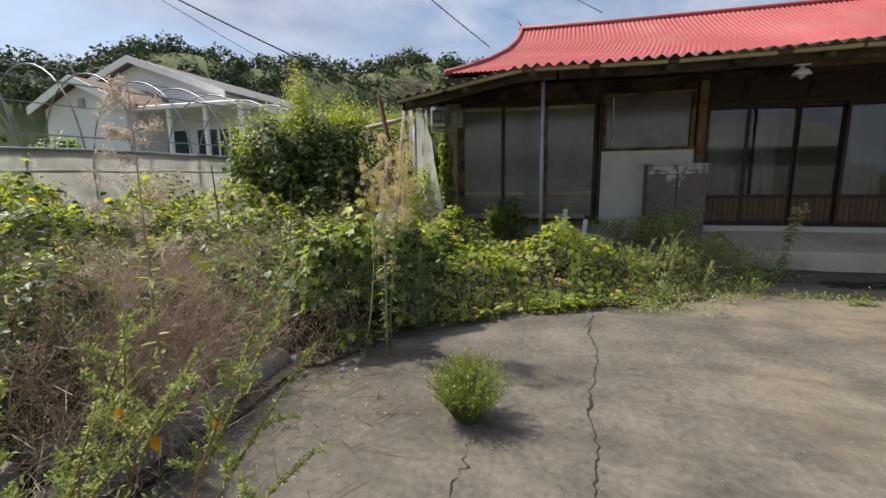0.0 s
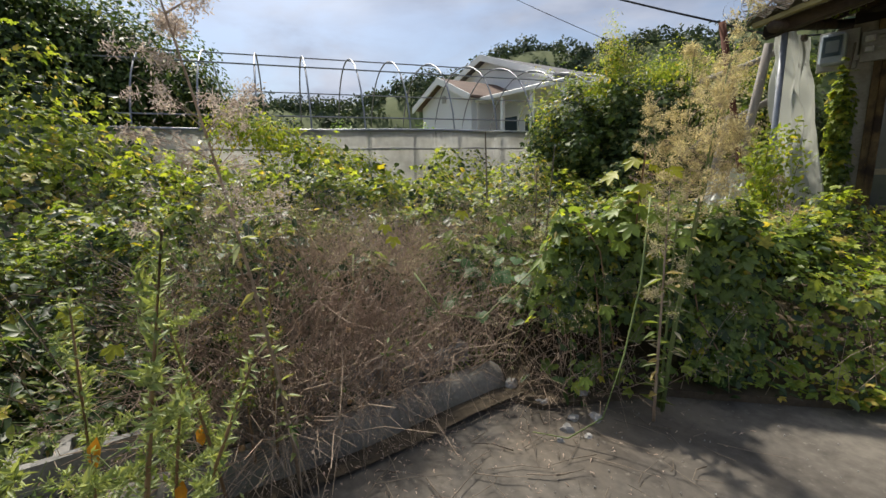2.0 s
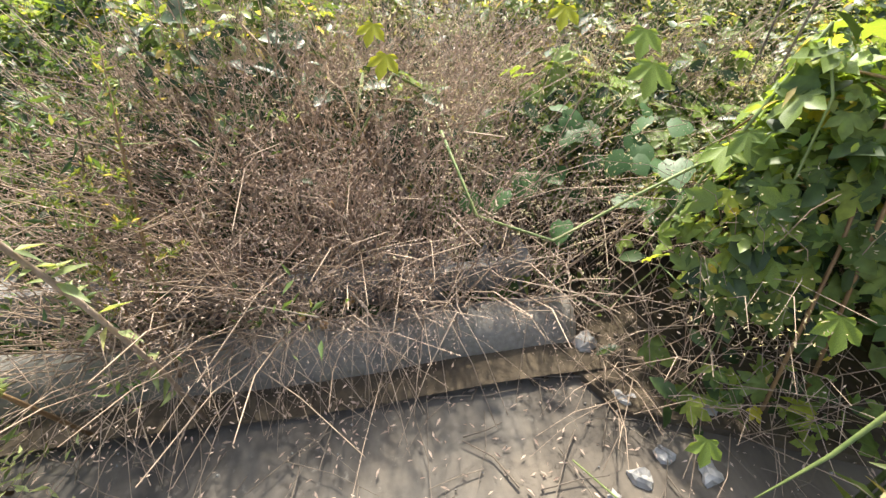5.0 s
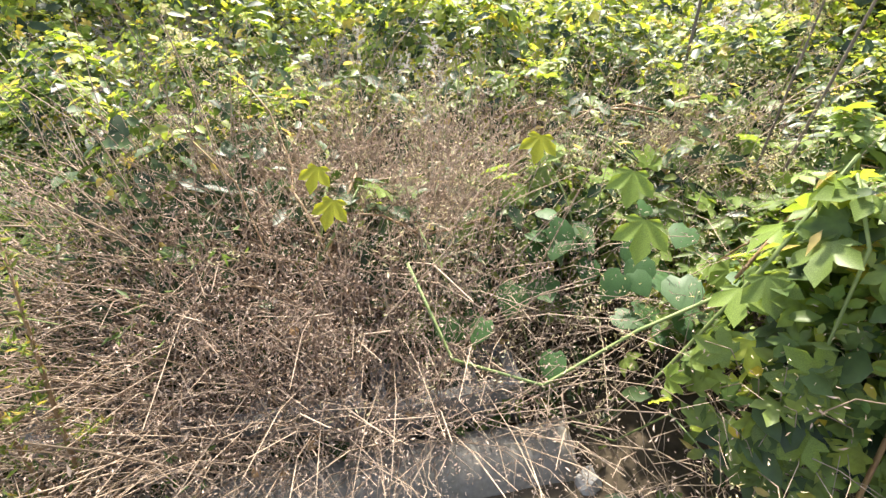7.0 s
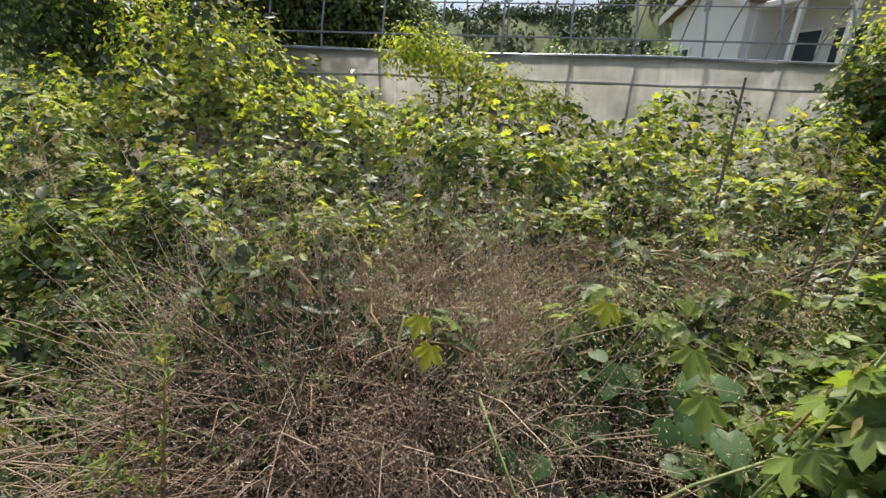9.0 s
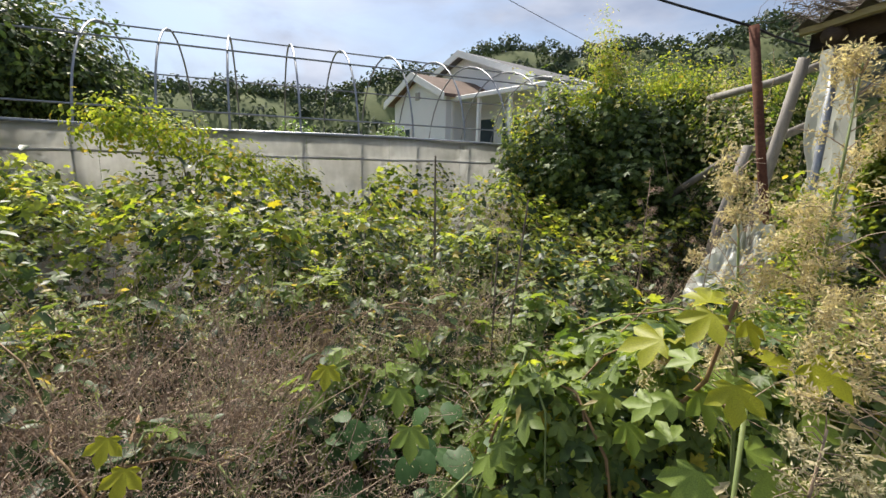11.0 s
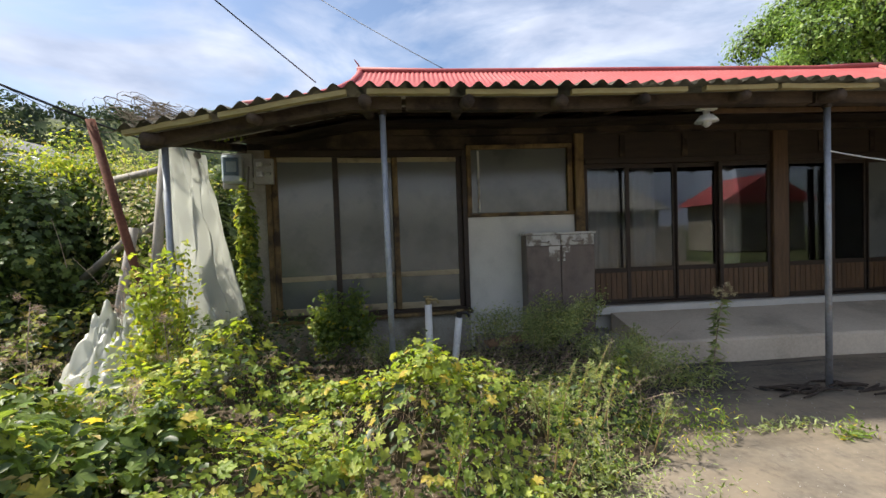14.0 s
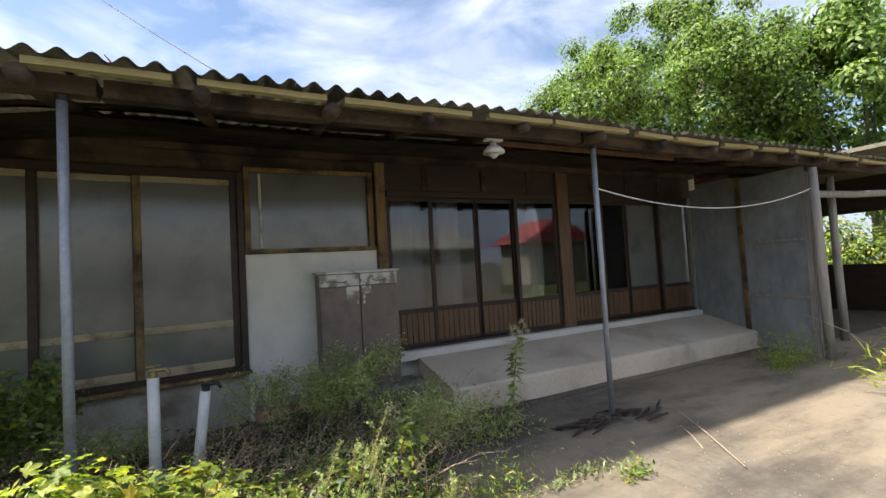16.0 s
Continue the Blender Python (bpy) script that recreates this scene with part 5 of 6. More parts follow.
# dry stems and seed heads
def dry_brush(n, centre_box, lean, label, spread=0.22, size=(0.25, 0.6), mat=M_DRYSTEM, radius=(0.0009, 0.0022), dry_only=True, seeds=9, seed_mat=M_DRY, seed_size=(0.007, 0.018)):
    P, _ = garden_points(n * 4, *centre_box, low=0.2)
    if dry_only:
        P = P[RNG.uniform(0, 1, len(P)) < dryness(P[:, 0], P[:, 1])]
    P = P[:n]
    k = len(P)
    L = RNG.uniform(*size, k)[:, None]
    way = np.stack([RNG.normal(lean[0], spread, k), RNG.normal(lean[1], spread, k), RNG.uniform(0.25, 1.0, k)], 1)
    way = unit(way)
    foot = P * np.array([1, 1, 0.55])
    bend = RNG.normal(0, 0.06, (k, 3))
    pts = np.stack([foot, foot + way * L * 0.35 + bend * 0.5, foot + way * L * 0.7 + bend, foot + way * L + bend * 1.6 - np.array([0, 0, 0.05])], 1)
    pts[:, :, 2] = np.maximum(pts[:, :, 2], 0.02)
    stems("dry_stalk_cover", pts, RNG.uniform(*radius, k), mat, label=label, category="dry weeds")
    t = RNG.uniform(0.45, 1.0, (k, seeds, 1))
    at = pts[:, 2, None] * (1 - t) + pts[:, 3, None] * t + RNG.normal(0, 0.024, (k, seeds, 3))
    at = at.reshape(-1, 3)
    at[:, 2] = np.maximum(at[:, 2], 0.015)
    scatter("dry_seed_cover", LANCE, at, RNG.normal(size=at.shape), RNG.uniform(*seed_size, len(at)), seed_mat, label="fine " + label, category="dry weeds")


dry_brush(4200, (-1.5, -0.16, -6.35, -4.2), (0.15, 0.0), "pinkish brown dry weed stalks and seeds", seeds=30, seed_size=(0.004, 0.011), size=(0.22, 0.6), spread=0.3, radius=(0.0010, 0.0026))
dry_brush(330, (-0.8, -0.15, -6.6, -5.6), (0.4, -0.35), "long bare dry stalks flopping over the kerb", 0.4, (0.3, 0.7), M_DRYSTEM, (0.0014, 0.0034), seeds=3)
dry_brush(1100, (-2.6, -0.3, -6.2, -2.4), (0.0, 0.0), "brown seed clusters above the weeds", 0.2, (0.15, 0.35), M_DRYSTEM, (0.001, 0.002), False, 34, M_DRY, (0.006, 0.016))
dry_brush(1200, (-3.4, 0.3, -4.8, -1.0), (0.0, 0.0), "fine straw-coloured seed haze above the weeds", 0.2, (0.2, 0.42), M_DRYSTEM, (0.0008, 0.0016), False, 40, M_FLUFF, (0.005, 0.013))
dry_brush(1500, (-4.6, -0.3, -8.0, -0.8), (0.0, 0.0), "straw-coloured seed stalks above the weeds", 0.2, (0.2, 0.45), M_DRYSTEM, (0.001, 0.002), False, 26, M_DRY, (0.007, 0.018))
dry_brush(900, (-0.2, 3.2, -4.8, -0.8), (0.1, 0.0), "straw-coloured seed stalks in the house bed", 0.25, (0.15, 0.35), M_DRYSTEM, (0.001, 0.002), False, 22, M_DRY, (0.007, 0.016))
dry_brush(420, (1.0, 3.6, -2.4, -0.7), (0.7, 0.1), "brown dead stalks lying in the house bed", 0.35, (0.2, 0.5), M_DRYSTEM, (0.0012, 0.003), False, 4, M_DRY, (0.008, 0.02))
dry_brush(520, (-1.5, -0.25, -8.2, -5.9), (0.25, -0.1), "dark leaning weed stalks with fine grey-green leaves", 0.3, (0.3, 0.75), M_STICK, (0.0014, 0.0034), False, 18, M_HEDGE, (0.014, 0.034))
dry_brush(260, (-0.1, 0.3, -4.98, -4.5), (0.25, -0.2), "dry grass drooping over the corner of the kerb", 0.3, (0.12, 0.3), M_DRYSTEM, (0.0008, 0.0018), False, 2, M_DRY, (0.005, 0.012))
dry_brush(800, (-1.5, -0.3, -5.7, -4.0), (0.05, 0.0), "pale straw stalks standing among the green weeds", 0.15, (0.25, 0.5), M_DRYSTEM, (0.0008, 0.0018), False, 26, M_CREAM, (0.006, 0.016))
n = 150
foot = np.stack([RNG.uniform(-0.26, -0.12, n), np.where(RNG.uniform(0, 1, n) < 0.65, RNG.normal(-5.85, 0.22, n), RNG.uniform(-7.2, -4.8, n)), RNG.uniform(0.14, 0.35, n)], 1)
mid = foot + np.stack([RNG.uniform(0.04, 0.16, n), RNG.normal(0, 0.08, n), RNG.uniform(-0.02, 0.06, n)], 1)
tip = mid + np.stack([RNG.uniform(0.02, 0.22, n), RNG.normal(0, 0.14, n), np.zeros(n)], 1)
tip[:, 2] = RNG.uniform(0.012, 0.12, n)
stems("hanging_dry_stalk_cover", np.stack([foot, mid, (mid + tip) / 2 + np.array([0, 0, 0.03]), tip], 1), RNG.uniform(0.0008, 0.002, n), M_DRYSTEM, label="dry stalks trailing over the kerb onto the concrete", category="dry weeds")

# litter on the concrete beside the kerb
n = 2200
P = np.stack([RNG.uniform(-0.08, 0.75, n), RNG.uniform(-7.4, -4.4, n), np.full(n, 0.016)], 1)
P = P[RNG.uniform(0, 1, n) < np.exp(-np.maximum(P[:, 0], 0) * 3.0)]
N = RNG.normal(0, 0.25, P.shape)
N[:, 2] = 1
scatter("leaf_litter", LANCE, P, N, RNG.uniform(0.008, 0.024, len(P)), M_DRY, label="dead leaves and chaff strewn along the kerb", category="litter")
n = 280
P = np.stack([-0.06 + 0.85 * RNG.uniform(0, 1, n) ** 1.8, RNG.uniform(-7.2, -4.6, n), np.full(n, 0.018)], 1)
a = RNG.uniform(0, math.tau, n)
L = RNG.uniform(0.04, 0.26, n)[:, None]
D = np.stack([np.cos(a), np.sin(a), RNG.uniform(-0.02, 0.08, n)], 1) * L
stems("fallen_twig_litter", np.stack([P, P + D * 0.5 + RNG.normal(0, 0.012, P.shape) * np.array([1, 1, 0.2]), P + D], 1), RNG.uniform(0.001, 0.0032, n), M_STICK, label="thin dark fallen twigs on the dusty concrete", category="litter")
n = 3000
P = np.stack([RNG.uniform(-0.05, 7.5, n), RNG.uniform(-7.5, -1.2, n), np.full(n, 0.012)], 1)
P = P[edge_distance(P[:, 0], P[:, 1]) < 0]
scatter("yard_grit", SEED, P, np.tile((0.0, 0.0, 1.0), (len(P), 1)), RNG.uniform(0.003, 0.010, len(P)), M_STONE, label="small pale grit scattered over the concrete", category="grit")

# the climber with large leaves beside the path, leaf by leaf
vine = thing("climbing_vine", "climbing vine with large lobed green and yellowing leaves", "vine")
leaf_meshes = {}
for tone, mat in (("green", M_PALM), ("bright", M_BRIGHT), ("yellow", M_YELLOWLEAF)):
    me = bpy.data.meshes.new("leaf")
    me.from_pydata([tuple(v) for v in PALM[0]], [], [tuple(int(i) for i in f) for f in PALM[1]])
    me.polygons.foreach_set("use_smooth", [True] * len(me.polygons))
    me.materials.append(mat)
    leaf_meshes[tone] = me


def place_leaf(p, nrm, tip, size, tone):
    z = Vector(nrm).normalized()
    x = (Vector(tip) - Vector(tip).dot(z) * z).normalized()
    y = z.cross(x)
    ob = new("leaf", leaf_meshes[tone])
    ob.parent = vine
    ob.matrix_basis = Matrix(((x.x * size, y.x * size, z.x * size, p[0]), (x.y * size, y.y * size, z.y * size, p[1]), (x.z * size, y.z * size, z.z * size, p[2]), (0, 0, 0, 1)))


P, N = garden_points(3000, -0.7, 0.75, -5.6, -3.9, 0.75)
ok = (dryness(P[:, 0], P[:, 1]) < 0.6) & (P[:, 2] > 0.38)
P, N = P[ok][:190], N[ok][:190]
for p, q in zip(P, N):
    place_leaf(p + np.array([0, 0, 0.04]), q, RNG.normal(size=3) + np.array([0.4, -0.4, -0.3]), RNG.uniform(0.045, 0.08), "green" if RNG.uniform() < 0.6 else "bright")
for k in range(16):
    a = k * 2.4
    p = (0.34 + 0.16 * math.cos(a) * (0.4 + 0.6 * RNG.uniform()), -4.64 + 0.14 * math.sin(a) * RNG.uniform(), 0.80 + 0.02 * k)
    place_leaf(p, (0.3 * math.cos(a) + 0.2, 0.3 * math.sin(a) - 0.5, 0.8), (math.cos(a), math.sin(a), -0.3), RNG.uniform(0.045, 0.072), "yellow" if k > 9 else "bright")
for p, s in (((-0.28, -5.49, 0.85), 0.045), ((-0.25, -5.47, 0.80), 0.05), ((-0.37, -6.443, 0.53), 0.055), ((-0.396, -6.531, 0.67), 0.06), ((0.288, -4.78, 0.50), 0.06), ((0.17, -4.616, 0.80), 0.065), ((-0.05, -5.02, 0.82), 0.06), ((-0.13, -5.0, 0.86), 0.055), ((-0.27, -5.1, 0.88), 0.05), ((0.33, -4.95, 0.25), 0.05), ((0.295, -4.72, 0.765), 0.07), ((0.276, -4.555, 0.90), 0.07), ((0.335, -4.566, 1.07), 0.05)):
    place_leaf(p, (0.7, -0.2, 0.7), (0.4, -0.3, -0.8), s, "yellow" if p[0] < -0.2 or p[2] > 1 else "bright")
HEART = [(0, 0, 0), (-0.12, 0.2, 0.03), (0.08, 0.44, 0.0), (0.42, 0.48, -0.04), (0.78, 0.28, -0.05), (1.05, 0, -0.12), (0.78, -0.28, -0.05), (0.42, -0.48, -0.04), (0.08, -0.44, 0.0), (-0.12, -0.2, 0.03)]
me = bpy.data.meshes.new("broad_leaf")
me.from_pydata(HEART + [(0.4, 0, 0.05)], [], [(10, i, (i + 1) % 10) for i in range(10)])
me.polygons.foreach_set("use_smooth", [True] * 10)
me.materials.append(M_BROAD)
leaf_meshes["broad"] = me
for k in range(46):
    place_leaf((-0.17 - abs(0.25 * RNG.normal()), -4.82 + 0.18 * RNG.normal(), 0.34 + 0.26 * RNG.uniform()), (0.35 + 0.3 * RNG.normal(), -0.15 + 0.3 * RNG.normal(), 0.9), (0.6, 0.6 * RNG.normal(), -0.3), RNG.uniform(0.055, 0.095), "broad")
for k in range(26):
    x, y = RNG.uniform(-1.4, 0.4), RNG.uniform(-5.6, -3.6)
    a, pts = RNG.uniform(0, math.tau), []
    for i in range(9):
        e = float(edge_distance(np.array([x]), np.array([y]))[0])
        if e > -0.05:
            pts.append((x, y, float(growth(np.array([x]), np.array([y]))[0]) + 0.03 + 0.02 * math.sin(i * 2 + k)))
        a += RNG.normal(0, 0.3)
        x, y = x + 0.1 * math.cos(a), y + 0.1 * math.sin(a)
    if len(pts) > 3:
        part("stem", bar(pts, [0.0042 - 0.0025 * i / len(pts) for i in range(len(pts))], 5), M_REDSTEM if k % 2 else M_STEM, vine, smooth=True)
part("stem", bar([(0.38, -4.65, 0.95), (0.42, -4.75, 0.62), (0.43, -4.85, 0.35), (0.42, -4.95, 0.12), (0.34, -5.05, 0.03), (0.22, -5.12, 0.02)], [0.004, 0.004, 0.0035, 0.003, 0.003, 0.002], 6), M_STEM, vine, smooth=True)
part("stem", bar([(-0.3, -5.35, 0.62), (-0.18, -5.28, 0.45), (-0.12, -5.1, 0.4), (-0.14, -4.9, 0.5), (-0.1, -4.75, 0.62)], 0.0038, 6), M_STEM, vine, smooth=True)
part("stem", bar([(0.05, -4.2, 0.7), (0.2, -4.45, 0.8), (0.3, -4.6, 0.95), (0.34, -4.64, 1.12)], 0.004, 6), M_REDSTEM, vine, smooth=True)


# round seed pods on the dry stalks
P, _ = garden_points(900, -0.45, -0.05, -6.3, -5.3, 0.8)
for p in P[:22]:
    bm = bmesh.new()
    bmesh.ops.create_icosphere(bm, subdivisions=2, radius=float(RNG.uniform(0.008, 0.013)))
    pod = part("seed_pod", rough(bm, 0.003, 160), M_POD, smooth=True)
    pod.location = (float(p[0]) + 0.05, float(p[1]), float(p[2]) + 0.03)
    tagged(pod, "round tan dried seed pod caught on dead stalks", "seed pod", "pods on the dry stalks")


# single tall plants
def seed_weed(name, foot, lean, height, head, label, leafy=30, head_mat=M_CREAM, head_n=1500, spread=0.13, leaf_mat=M_SMALL, leaf_size=(0.03, 0.07)):
    """An upright weed: stem, narrow leaves up the stem, a loose branched seed head over its top part."""
    ob = thing(name, label, "weed")
    foot, lean = np.array(foot, dtype=float), np.array(lean, dtype=float)
    line = lambda t: foot + np.array([lean[0] * t ** 1.4, lean[1] * t ** 1.4, height * t])
    part("stem", bar([tuple(line(t)) for t in (0, 0.15, 0.3, 0.5, 0.7, 0.85, 1)], [0.0065, 0.006, 0.0055, 0.0045, 0.0035, 0.0025, 0.0015], 7), M_STEM if head_mat == M_FLUFF else M_DRYSTEM, ob, smooth=True)
    T = RNG.uniform(0.08, 1 - head * 0.6, leafy)
    P = np.array([line(t) for t in T])
    out = RNG.normal(size=(leafy, 3)) * np.array([1, 1, 0.25])
    up = np.tile((0.0, 0.0, 1.0), (leafy, 1)) + 0.3 * RNG.normal(size=(leafy, 3))
    scatter("foliage", LANCE, P, up, RNG.uniform(leaf_size[0], leaf_size[1], leafy) * 1.4, leaf_mat, out, ob, kind="stuff")
    nb = 44
    T = RNG.uniform(1 - head, 1, nb)
    P0 = np.array([line(t) for t in T])
    w = unit(RNG.normal(size=(nb, 3)) * np.array([1, 1, 0.3]) + np.array([0, 0, 0.5]))
    reach = (spread * (0.35 + 1.1 * (1 - T)[:, None] / head))
    P1 = P0 + w * reach
    stems("twig", np.stack([P0, P0 + w * reach * 0.5 + np.array([0, 0, 0.01]), P1], 1), 0.0013, M_DRYSTEM, ob)
    k = RNG.integers(0, nb, head_n // 26)
    t = RNG.uniform(0.3, 1.05, (len(k), 1))
    c = P0[k] * (1 - t) + P1[k] * t + RNG.normal(0, 0.012, (len(k), 3))
    at = (c[:, None] + RNG.normal(0, 0.0105, (len(k), 70, 3)) * RNG.uniform(0.6, 1.3, (len(k), 1, 1))).reshape(-1, 3)
    head_n = len(at)
    scatter("seed_head", LANCE, at, RNG.normal(size=at.shape), RNG.uniform(0.006, 0.014, head_n), head_mat, parent=ob, kind="stuff")
    return ob


seed_weed("seeding_weed", (-0.03, -5.98, 0.02), (0.33, -0.27), 1.5, 0.4, "tall dry weed with a loose pale pinkish seed head", 46, M_PINKSEED, 2100, 0.15, M_SAGE, (0.02, 0.05))
for lx, ly, h, n in ((-0.02, 0.1, 1.5, 1700), (0.19, 0.0, 1.6, 2200), (0.2, -0.12, 1.4, 1500), (-0.16, 0.1, 1.32, 1000), (0.1, 0.12, 1.45, 1500)):
    seed_weed("seeding_weed", (0.42 + 0.1 * lx, -4.55 + 0.1 * ly, 0.02), (lx, ly), h, 0.42, "tall bushy weed with clustered cream seed heads", 12, M_FLUFF, n, 0.13, M_FLUFF, (0.02, 0.05))
seed_weed("seeding_weed", (0.46, -4.66, 0.02), (0.03, -0.06), 0.98, 0.5, "shorter weed with brownish cream seed heads", 30, M_CREAM, 900, 0.1)
seed_weed("flowering_weed", (4.15, -1.62, 0.0), (0.16, 0.05), 0.88, 0.22, "lone weed with small cream flowers growing by the step", 150, M_CREAM, 420, 0.09, M_SAGE, (0.035, 0.08))
for x, y, h in ((-1.2, -3.6, 1.1), (-0.9, -2.6, 1.25), (-1.8, -3.0, 1.0), (-0.4, -2.9, 1.1), (-2.4, -2.6, 1.05), (0.1, -2.4, 0.95), (-0.6, -1.9, 1.2), (0.3, -3.4, 0.8), (-1.4, -5.9, 1.0), (-1.6, -7.1, 1.15)):
    seed_weed("seeding_weed", (x, y, 0.02), tuple(RNG.normal(0, 0.12, 2)), h, 0.5, "branching weed with drying brown seed clusters", 25, M_DRY if x > -1 else M_CREAM, 420, 0.16)


def low_weeds(name, cx, cy, rx, ry, n, h, label, mat=M_BRIGHT, shape=LANCE, size=(0.025, 0.06)):
    m = 9
    c = np.stack([cx + rx * RNG.normal(0, 0.6, m), cy + ry * RNG.normal(0, 0.6, m), h * RNG.uniform(0.3, 1.0, m)], 1)
    s = RNG.uniform(0.15, 0.5, m)
    j = RNG.choice(m, n, p=s / s.sum())
    q = RNG.normal(0, 1, (n, 2)) * s[j, None] * np.array([rx, ry])
    P = np.stack([c[j, 0] + q[:, 0], c[j, 1] + q[:, 1], RNG.uniform(0.0, 1, n) ** 1.4 * c[j, 2] + 0.01], 1)
    scatter(name, shape, P, RNG.normal(0, 0.6, P.shape) + np.array([0, -0.2, 0.7]), RNG.uniform(size[0], size[1], n), mat, RNG.normal(size=P.shape) + np.array([0, 0, 0.6]), label=label, category="weeds")


def leafy_stalk(foot, tip, label, n=950, mat=M_PALEWEED):
    ob = thing("leafy_weed", label, "weed", "weeds at the kerb")
    foot, tip = np.array(foot, dtype=float), np.array(tip, dtype=float)
    line = lambda t: foot + (tip - foot) * np.array([t, t, t ** 0.85])
    part("stem", bar([tuple(line(t)) for t in (0, 0.25, 0.5, 0.75, 1)], [0.005, 0.0045, 0.004, 0.003, 0.0015], 6), M_REDSTEM, ob, smooth=True)
    sides = [(t, RNG.normal(size=3) * np.array([1, 1, 0.4]) * 0.8 + np.array([0, 0, 0.9])) for t in RNG.uniform(0.25, 0.92, 9)]
    P, W = [], []
    for k in range(n):
        if k % 3 == 0:
            p = line(RNG.uniform(0.35, 1.02))
        else:
            t, w = sides[k % 9]
            p = line(t) + w / np.linalg.norm(w) * RNG.uniform(0.01, 0.11) + RNG.normal(0, 0.0045, 3)
        P.append(p)
        W.append(RNG.normal(size=3) * np.array([1, 1, 0.3]) + np.array([0, 0, 0.9]))
    P, W = np.array(P), np.array(W)
    scatter("foliage", LANCE, P, RNG.normal(0, 0.8, P.shape) + np.array([0.3, -0.3, 0.4]), RNG.uniform(0.010, 0.024, n), mat, W, ob, kind="stuff")
    S = np.stack([np.stack([line(t), line(t) + w / np.linalg.norm(w) * 0.05, line(t) + w / np.linalg.norm(w) * 0.11]) for t, w in sides])
    stems("side_stem", S, 0.0015, M_STEM, ob)
    for k in range(int(RNG.integers(0, 3)) if mat == M_PALEWEED else 0):
        p = line(RNG.uniform(0.2, 0.6))
        scatter("dead_leaf", OVAL, p[None] + RNG.normal(0, 0.03, (1, 3)), np.array([[0.6, -0.5, 0.3]]), 0.06, M_ORANGE, np.array([[0.1, 0.0, -1.0]]), ob, label="orange dying leaf", kind="")


for foot, tip in (((0.42, -6.42, 0.0), (0.83, -6.28, 0.92)), ((0.45, -6.4, 0.0), (0.92, -6.32, 0.66)), ((0.5, -6.52, 0.0), (0.98, -6.4, 0.42)), ((0.4, -6.4, 0.0), (0.74, -6.2, 0.72)), ((0.05, -6.5, 0.0), (0.42, -6.42, 0.76)), ((0.0, -6.75, 0.0), (0.28, -6.7, 0.82)), ((0.1, -6.6, 0.0), (0.62, -6.5, 0.60)), ((0.08, -6.35, 0.0), (0.5, -6.28, 0.62)), ((0.1, -6.85, 0.0), (0.6, -6.85, 0.55)), ((0.0, -6.2, 0.05), (0.22, -6.3, 0.7))):
    leafy_stalk(foot, (tip[0], tip[1], tip[2] + 0.1), "leafy pale green weed with orange dying leaves by the kerb")

for x, y in zip(RNG.uniform(1.5, 3.6, 16), RNG.uniform(-0.25, 0.35, 16)):
    y += float(np.interp(x, [p[0] for p in BED], [p[1] for p in BED])) + 0.25
    leafy_stalk((x, y, 0.0), (x + RNG.normal(0.08, 0.1), y - abs(RNG.normal(0, 0.1)), RNG.uniform(0.4, 0.66)), "feathery green weed standing at the concrete's edge", 420, M_SAGE if x > 2.3 else M_BRIGHT)

leafy_stalk((-0.1, -6.03, 0.1), (-0.24, -5.97, 0.82), "slender green weed growing through the dry stalks", 360, M_SMALL)
leafy_stalk((-0.12, -6.1, 0.1), (-0.2, -6.1, 0.6), "slender green weed growing through the dry stalks", 260, M_SMALL)
low_weeds("kerb_weed_patch", 0.02, -6.85, 0.3, 0.42, 800, 0.42, "dark narrow-leaved weeds crowding over the kerb", M_PALM, LANCE, (0.02, 0.05))
low_weeds("kerb_weed_patch", 0.12, -6.55, 0.2, 0.2, 700, 0.3, "pale narrow-leaved weeds crowding over the kerb", M_PALEWEED, LANCE, (0.015, 0.04))
for x, y, z in ((0.12, -6.5, 0.55), (0.2, -6.62, 0.66), (0.02, -6.7, 0.75), (0.3, -6.75, 0.45), (-0.05, -6.9, 0.8), (0.25, -6.95, 0.5)):
    leafy_stalk((x, y, 0.0), (x + 0.22, y + 0.06, z), "leafy pale green weed with orange dying leaves by the kerb", 520)

# tuft on the concrete
tuft = thing("grass_tuft", "round tuft of yellow-green weeds growing from a crack", "tuft")
n = 520
a, r = RNG.uniform(0, math.tau, n), RNG.uniform(0, 1, n) ** 0.7
base = np.stack([1.17 + 0.07 * r * np.cos(a), -5.32 + 0.07 * r * np.sin(a), np.full(n, 0.0)], 1)
top = np.stack([1.17 + 0.23 * r * np.cos(a), -5.32 + 0.23 * r * np.sin(a), RNG.uniform(0.24, 0.36, n) * (1.0 - 0.28 * r ** 3)], 1) + RNG.normal(0, 0.012, (n, 3))
stems("stalk", np.stack([base, base * 0.45 + top * 0.55 + np.array([0, 0, 0.03]), top], 1), 0.0014, M_STEM, tuft)
t = RNG.uniform(0.4, 1.0, (n, 11, 1))
at = (base[:, None] * (1 - t) + top[:, None] * t + RNG.normal(0, 0.006, (n, 11, 3))).reshape(-1, 3)
scatter("foliage", LANCE, at, RNG.normal(size=at.shape) + np.array([0.4, -0.4, 0.4]), RNG.uniform(0.010, 0.022, len(at)), M_GRASS, RNG.normal(size=at.shape) * 0.5 + np.array([0, 0, 1.0]), tuft, kind="stuff")


